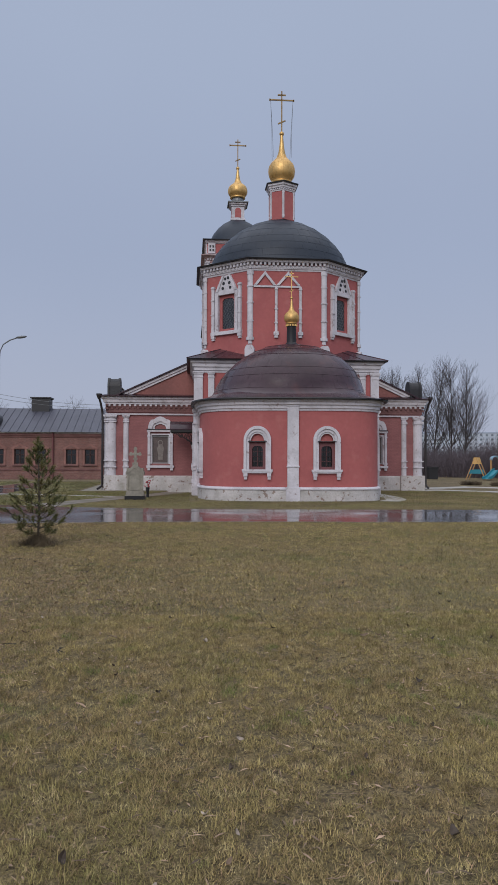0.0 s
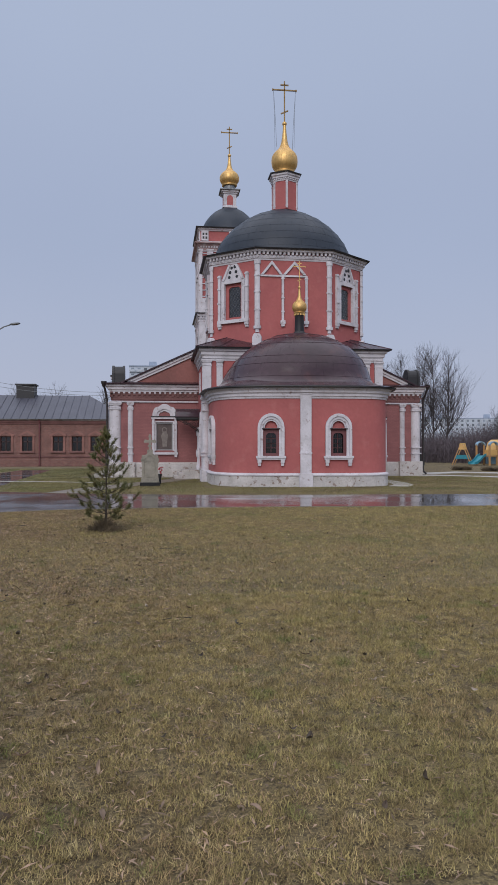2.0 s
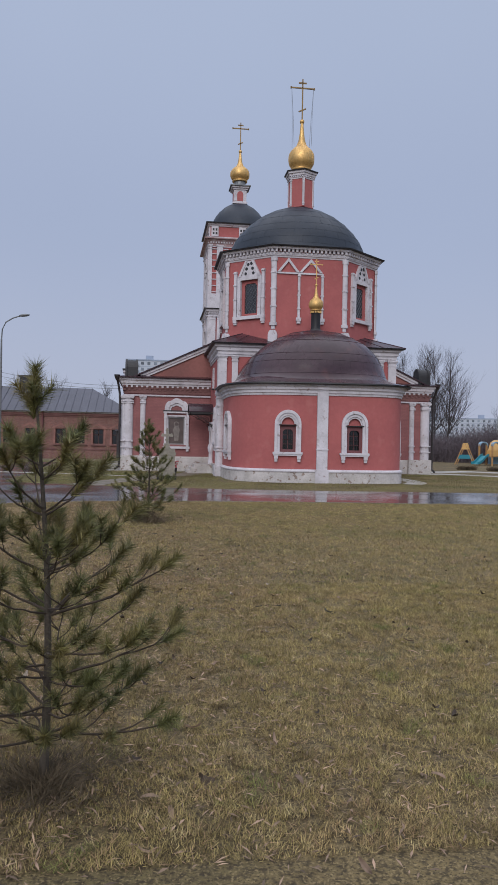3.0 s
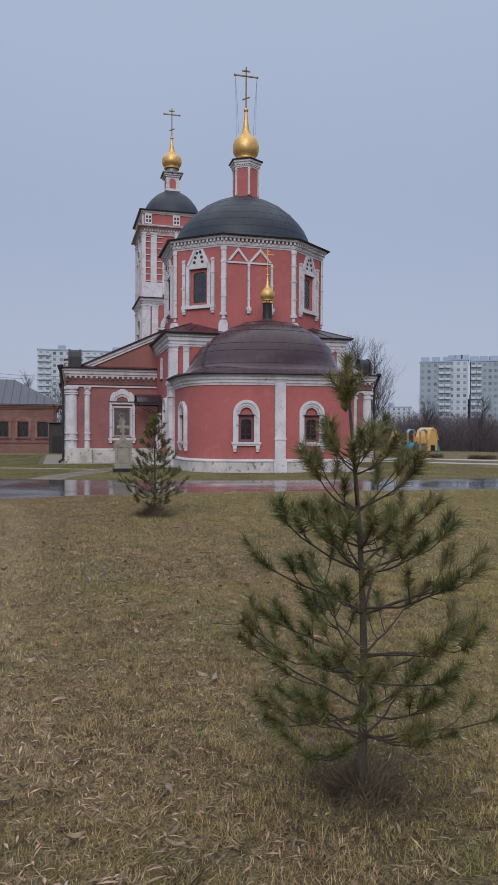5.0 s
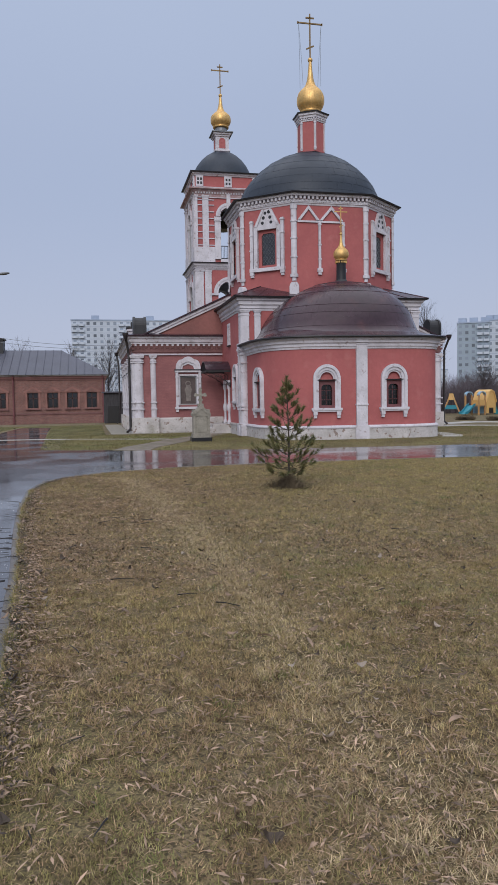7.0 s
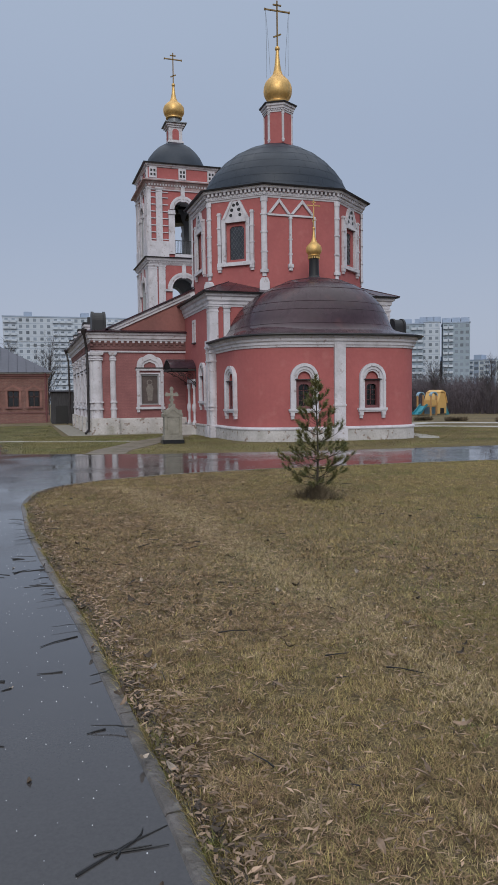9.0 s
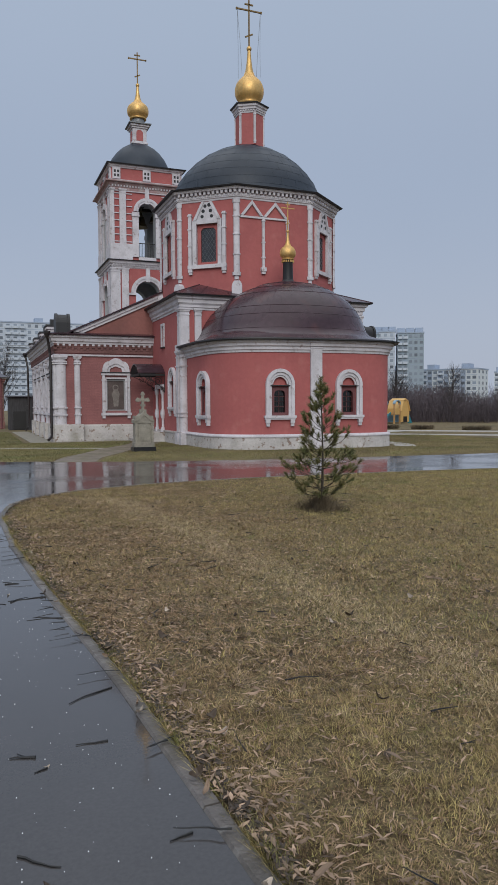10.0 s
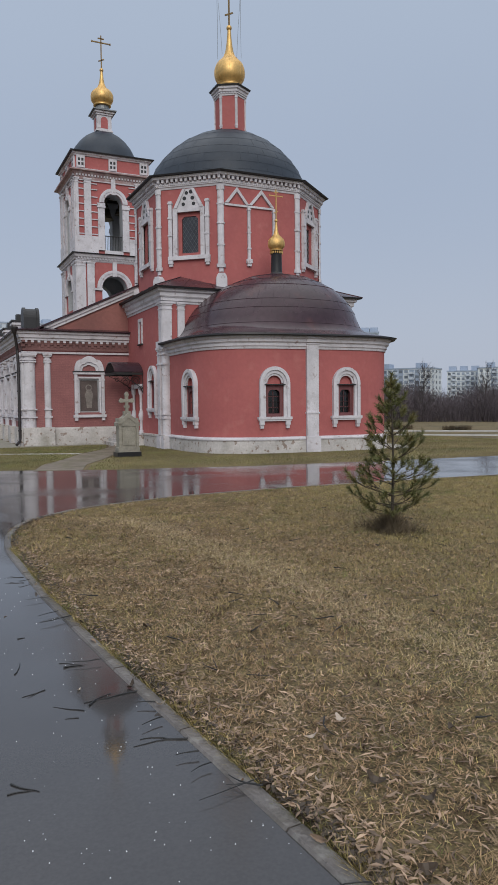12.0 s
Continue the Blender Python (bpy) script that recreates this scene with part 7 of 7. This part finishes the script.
def track(x, y):
    """A faint trodden line across the lawn towards the drive."""
    mid = np.interp(y, [3.5, 5.1, 9.5, 12.9, 16.0, 17.2], [-4.5, -4.52, -4.6, -4.73, -5.0, -5.4])
    return 0.85 * np.exp(-((x - mid) / 0.26) ** 2)


blades("trodden_straw", 300000, -6.2, -3.6, 3.4, 17.2, 44, (0.02, 0.055), (0.0014, 0.0030), (0.1, 0.75), PALE_STRAW, "bleached trodden straw along a faint track", track)
fb = np.random.default_rng(78)
fn = 150000
fx = fb.uniform(-7, 16, fn)
fy = far_edge(fx) + 0.1 + fb.uniform(0, 1, fn) * 14
away = ((np.abs(fx - 4.7) > 4.1) | (fy < 28.3)) & (fy < 37.6) & ~((np.abs(fx - (-4.6 + (fy - 25.7) * 0.42)) < 0.75) & (fx < 0.5))
fx, fy = fx[away], fy[away]
fn = len(fx)
fa = fb.uniform(0, 6.28, fn)
fo = np.stack([fx, fy, 0 * fx], 1)
fe = fo + np.stack([np.cos(fa) * 0.03, np.sin(fa) * 0.03, fb.uniform(0.015, 0.055, fn)], 1)
fs = np.stack([-np.sin(fa), np.cos(fa), 0 * fa], 1) * 0.005
FV = np.stack([fo - fs, fo + fs, fe], 1).reshape(-1, 3)
tagged(soup("far_grass", FV, np.arange(len(FV)).reshape(-1, 3), FARGRASS), "short dormant grass between the drive and the church", "grass", kind="stuff")
gb = np.random.default_rng(79)
gn = 250000
gx, gy = gb.uniform(-17, 2.5, gn), gb.uniform(25, 53, gn)
path_x = np.interp(gy, [25.7, 27.5, 29.3, 31.6, 33.6, 35.2, 36.8], [-4.6, -4.1, -3.2, -2.2, -1.0, -0.3, 0.1])
strip_y = np.interp(gx, [-30, -9.5, -7.0, -4.9, -2.7], [36.5, 34.8, 34.2, 33.2, 32.1])
away = (np.abs(gx - path_x) > 0.75) & (gy > far_edge(gx) + 0.1) & ((np.abs(gy - strip_y) > 0.25) | (gx > -2.6))
away &= ((gx > -7.75 - 0.04 * (gy - 30)) | (gx < -12.3 + 0.08 * (gy - 30)) | (gy > 50.1)) & ((gx < -5.25) | (gy < 37.2)) & (gb.uniform(0, 1, gn) < np.where(gx < path_x, 1.0, 0.3))
gx, gy = gx[away], gy[away]
gn = len(gx)
ga = gb.uniform(0, 6.28, gn)
go = np.stack([gx, gy, 0 * gx], 1)
ge = go + np.stack([np.cos(ga) * 0.04, np.sin(ga) * 0.04, gb.uniform(0.012, 0.038, gn)], 1)
gs = np.stack([-np.sin(ga), np.cos(ga), 0 * ga], 1) * 0.009
GV = np.stack([go - gs, go + gs, ge], 1).reshape(-1, 3)
tagged(soup("green_grass", GV, np.arange(len(GV)).reshape(-1, 3), GREEN), "short green grass between the drive and the brick house", "grass", kind="stuff")
kb = np.random.default_rng(77)
for kn, kmat, klab in ((16000, BLADE, "longer dry grass leaning over the kerb"), (7000, GREEN, "fresh green grass tufts along the kerb")):
    ky = kb.uniform(3.5, 15.3, kn)
    kc = value_noise(ky + 3, ky * 0 + 7, 0.22, 9 + kn % 7)
    ky, kc = ky[kb.uniform(0, 1, kn) < kc ** 1.6 * 1.6], kc[: 0]
    kn = len(ky)
    kx = path_edge(ky) + 0.060 + np.abs(kb.normal(0, 0.055, kn))
    ka = kb.uniform(0, 6.28, kn)
    ko = np.stack([kx, ky, 0 * kx], 1)
    ke = ko + np.stack([kb.normal(-0.022, 0.03, kn), kb.normal(0, 0.03, kn), kb.uniform(0.02, 0.085, kn)], 1)
    ks = np.stack([np.cos(ka), np.sin(ka), 0 * ka], 1) * 0.0020
    KV = np.stack([ko - ks, ko + ks, ke], 1).reshape(-1, 3)
    tagged(soup("grass_edge", KV, np.arange(len(KV)).reshape(-1, 3), kmat), klab, "grass", kind="stuff")


def leaf_stuff(n, x0, x1, y0, y1, seed):
    """Narrow willow leaves lying flat, each folded along its rib."""
    r = np.random.default_rng(seed)
    x, y = r.uniform(x0, x1, n), r.uniform(y0, y1, n)
    ok = on_lawn(x, y) & (r.uniform(0, 1, n) < litter(x, y))
    x, y = x[ok], y[ok]
    n = len(x)
    a, ln, w = r.uniform(0, 6.28, n), r.uniform(0.015, 0.044, n), r.uniform(0.0023, 0.0070, n)
    d = np.stack([np.cos(a), np.sin(a), r.normal(0, 0.12, n)], 1)
    s = np.stack([-np.sin(a), np.cos(a), r.normal(0, 0.2, n)], 1)
    c = np.stack([x, y, r.uniform(0.006, 0.03, n)], 1)
    p = [c - d * ln[:, None], c + s * w[:, None] + np.array((0, 0, 0.004)), c + d * ln[:, None], c - s * w[:, None] + np.array((0, 0, 0.004))]
    V = np.stack(p, 1).reshape(-1, 3)
    return V, np.arange(len(V)).reshape(-1, 4)


# leaves blown against the kerb
lk = np.random.default_rng(91)
ln_ = 2600
ly = lk.uniform(4.5, 15.3, ln_)
lx = path_edge(ly) + 0.07 + np.abs(lk.normal(0, 0.10, ln_))
la, lw = lk.uniform(0, 6.28, ln_), lk.uniform(0.004, 0.010, ln_)
ld = np.stack([np.cos(la), np.sin(la), lk.normal(0, 0.15, ln_)], 1) * lk.uniform(0.014, 0.036, ln_)[:, None]
ls = np.stack([-np.sin(la), np.cos(la), lk.normal(0, 0.25, ln_)], 1) * lw[:, None]
lc_ = np.stack([lx, ly, lk.uniform(0.022, 0.045, ln_)], 1)
LV = np.stack([lc_ - ld, lc_ + ls + np.array((0, 0, 0.005)), lc_ + ld, lc_ - ls + np.array((0, 0, 0.005))], 1).reshape(-1, 3)
tagged(soup("kerb_leaves", LV, np.arange(len(LV)).reshape(-1, 4), LEAF), "dry leaves blown against the kerb", "leaves", kind="stuff")

lt = lk.uniform(0, 1, 5200)
kx_, ky_ = np.array(kerb_line).T
kt = np.linspace(0, 1, len(kx_))
half = 0.62
lx, ly = np.interp(lt * half, kt, kx_), np.interp(lt * half, kt, ky_)
hx, hy = np.interp(lt * half + 0.004, kt, kx_) - lx, np.interp(lt * half + 0.004, kt, ky_) - ly
hl = np.hypot(hx, hy)
off_ = 0.045 + np.abs(lk.normal(0, 0.045, len(lt)))
lx, ly = lx + hy / hl * off_, ly - hx / hl * off_
la = lk.uniform(0, 6.28, len(lt))
ld = np.stack([np.cos(la), np.sin(la), lk.normal(0, 0.15, len(lt))], 1) * lk.uniform(0.012, 0.034, len(lt))[:, None]
ls = np.stack([-np.sin(la), np.cos(la), lk.normal(0, 0.25, len(lt))], 1) * lk.uniform(0.004, 0.012, len(lt))[:, None]
lc_ = np.stack([lx, ly, lk.uniform(0.02, 0.04, len(lt))], 1)
LV = np.stack([lc_ - ld, lc_ + ls, lc_ + ld, lc_ - ls], 1).reshape(-1, 3)
tagged(soup("wet_kerb_leaves", LV, np.arange(len(LV)).reshape(-1, 4), LEAF_DARK), "dark wet leaves matted along the kerb", "leaves", kind="stuff")

V, F = leaf_stuff(105000, -7.0, 3.0, 2.0, 19.0, 50)
tagged(soup("fallen_leaves", V, F, LEAF), "narrow straw-brown willow leaves strewn on the lawn", "leaves", kind="stuff")


def leaf_mesh(name, ln, w, curl, material):
    bm = bms()
    rib = [bm.verts.new((ln * t, 0, 0.01 + curl * (t - 0.5) ** 2)) for t in np.linspace(0, 1, 6)]
    for s in (-1, 1):
        edge = [bm.verts.new((ln * t, s * w * math.sin(math.pi * t) ** 0.7, 0.016 + curl * (t - 0.5) ** 2 + 0.004 * s)) for t in np.linspace(0.08, 0.92, 4)]
        chain = [rib[0]] + edge + [rib[5]]
        for i in range(5):
            q = [rib[i], rib[i + 1], chain[i + 1], chain[i]]
            q = [v for k, v in enumerate(q) if v not in q[:k]]
            if len(q) > 2:
                bm.faces.new(q)
    me = bpy.data.meshes.new(name)
    bm.to_mesh(me)
    bm.free()
    me.materials.append(material)
    return me


kinds = [leaf_mesh("leaf", 0.085, 0.011, 0.06, LEAF), leaf_mesh("leaf", 0.07, 0.016, 0.10, LEAF_PALE), leaf_mesh("leaf", 0.075, 0.022, 0.12, LEAF_DARK), leaf_mesh("leaf", 0.10, 0.012, -0.04, LEAF)]
r4 = np.random.default_rng(55)
made = 0
while made < 230:
    x, y = r4.uniform(-6.9, 2.5), 2.4 + 7.5 * r4.uniform(0, 1) ** 1.3
    if not on_lawn(np.array(x), np.array(y)) or r4.uniform() > float(litter(x, y)) + 0.12:
        continue
    k = r4.choice(4, p=[0.45, 0.13, 0.14, 0.28])
    ob = new("leaf", kinds[k])
    ob.parent = ground
    ob.matrix_basis = pose(x, y, 0.018, r4.normal(0, 14), r4.normal(0, 14), r4.uniform(0, 360)) @ Matrix.Diagonal((*[r4.uniform(0.7, 1.25)] * 3, 1))
    made += 1
for k in range(150):
    x, y = r4.uniform(-5.5, 5.5), 3.0 + 13 * r4.uniform(0, 1) ** 1.4
    if not on_lawn(np.array(x), np.array(y)):
        continue
    ob = new("leaf", kinds[2 if k % 5 else 1])
    ob.parent = ground
    ob.matrix_basis = pose(x, y, 0.024, r4.normal(0, 20), r4.normal(0, 20), r4.uniform(0, 360)) @ Matrix.Diagonal((*[r4.uniform(0.4, 0.8)] * 3, 1))
# leaves caught along the kerb and on the wet footpath
for k in range(60):
    y = r4.uniform(4.5, 15)
    x = float(path_edge(y)) + abs(r4.normal(0.16, 0.12))
    ob = new("leaf", kinds[r4.choice(4, p=[0.4, 0.2, 0.2, 0.2])])
    ob.parent = ground
    ob.matrix_basis = pose(x, y, 0.02, r4.normal(0, 18), r4.normal(0, 18), r4.uniform(0, 360))
for k in range(26):
    y = r4.uniform(5.5, 15)
    ob = new("leaf", kinds[r4.choice(4, p=[0.3, 0.15, 0.35, 0.2])])
    ob.parent = road
    ob.matrix_basis = pose(float(path_edge(y)) - r4.uniform(0.1, 2.4), y, 0.0, 0, 0, r4.uniform(0, 360)) @ Matrix.Diagonal((*[r4.uniform(0.4, 0.9)] * 3, 1))

# broken twigs on the footpath, against the kerb and on the lawn
def stick(rr, x, y, z, ang, ln, r, fork):
    bm = bms()
    def run(p, a, length, rad):
        pts = [p]
        for s in range(5):
            a += rr.normal(0, 0.16)
            p = p + Vector((math.cos(a), math.sin(a), rr.normal(0, 0.012))) * length / 5
            pts.append(p)
        tube(bm, pts, [rad * (1 - 0.12 * q) for q in range(6)], 5)
        return pts
    pts = run(Vector((x, y, z + r * 0.7)), ang, ln, r)
    if fork:
        run(pts[2], ang + rr.choice((-0.6, 0.6)), ln * 0.5, r * 0.7)
    return part("twig", bm, IRON)


for k, (x, y, ang, ln, r) in enumerate(((-6.81, 5.745, 35, 0.42, 0.0055), (-6.74, 5.84, 8, 0.22, 0.005), (-6.66, 5.80, 62, 0.20, 0.005), (-8.24, 9.14, 14, 0.30, 0.010), (-8.30, 8.95, -5, 0.07, 0.009), (-6.75, 10.6, 160, 0.35, 0.005), (-6.7, 9.9, 165, 0.30, 0.005), (-7.9, 13.0, 175, 0.5, 0.008), (-7.55, 12.6, 200, 0.4, 0.007),
                                         (-8.3, 11.6, 20, 0.25, 0.005), (-7.4, 11.2, 60, 0.20, 0.004), (-6.62, 8.4, 200, 0.30, 0.005), (-7.1, 7.7, 150, 0.12, 0.006), (-7.6, 8.5, 20, 0.16, 0.005))):
    tagged(stick(np.random.default_rng(300 + k), x, y, 0.006, radians(ang), ln, r * 1.15, k % 3 == 0), "broken dark twig lying on the wet asphalt", "twig", "twigs on the footpath")
rt = np.random.default_rng(333)
for k in range(40):
    y = rt.uniform(6.0, 15.2)
    x = float(path_edge(y)) - rt.uniform(0.05, 2.6)
    tagged(stick(rt, x, y, 0.006, rt.normal(0, 0.6) + (math.pi if k % 2 else 0), rt.uniform(0.05, 0.22), rt.uniform(0.0025, 0.007), k % 5 == 0), "broken dark twig lying on the wet asphalt", "twig", "twigs on the footpath")
for k in range(16):
    y = rt.uniform(5.2, 14.5)
    x = float(path_edge(y)) + rt.uniform(-0.05, 0.12)
    tagged(stick(rt, x, y, 0.03, rt.uniform(2.4, 3.9), rt.uniform(0.10, 0.34), rt.uniform(0.003, 0.0055), k % 4 == 0), "thin dark twig lying across the kerb", "twig", "twigs against the kerb")
for k in range(70):
    y = rt.uniform(4.0, 17)
    x = float(path_edge(y)) + 0.2 + rt.uniform(0, 1) ** 1.5 * 6
    if not on_lawn(np.array(x), np.array(y)):
        continue
    tagged(stick(rt, x, y, 0.03, rt.uniform(0, 6.28), rt.uniform(0.06, 0.24), rt.uniform(0.003, 0.006), k % 6 == 0), "short dark twig lying in the lawn", "twig", "twigs in the lawn")

# grains of ice on the footpath
n = 420
y = r4.uniform(4.5, 14, n)
x = path_edge(y) - np.abs(r4.normal(0.0, 1.1, n)) - 0.03
s = r4.uniform(0.0013, 0.004, n)
o = np.stack([x, y, 0.006 + s * 0.6], 1)
V = np.stack([o + np.array(d) * s[:, None] for d in ((1, 0, -0.6), (-0.5, 0.87, -0.6), (-0.5, -0.87, -0.6), (0, 0, 0.9))], 1).reshape(-1, 3)
b = np.arange(n)[:, None] * 4
F = np.concatenate([b + np.array(t) for t in ((0, 1, 3), (1, 2, 3), (2, 0, 3))])
tagged(soup("ice_grains", V, F, SNOW), "scattered white ice grains on the asphalt", "ice grains", kind="stuff")
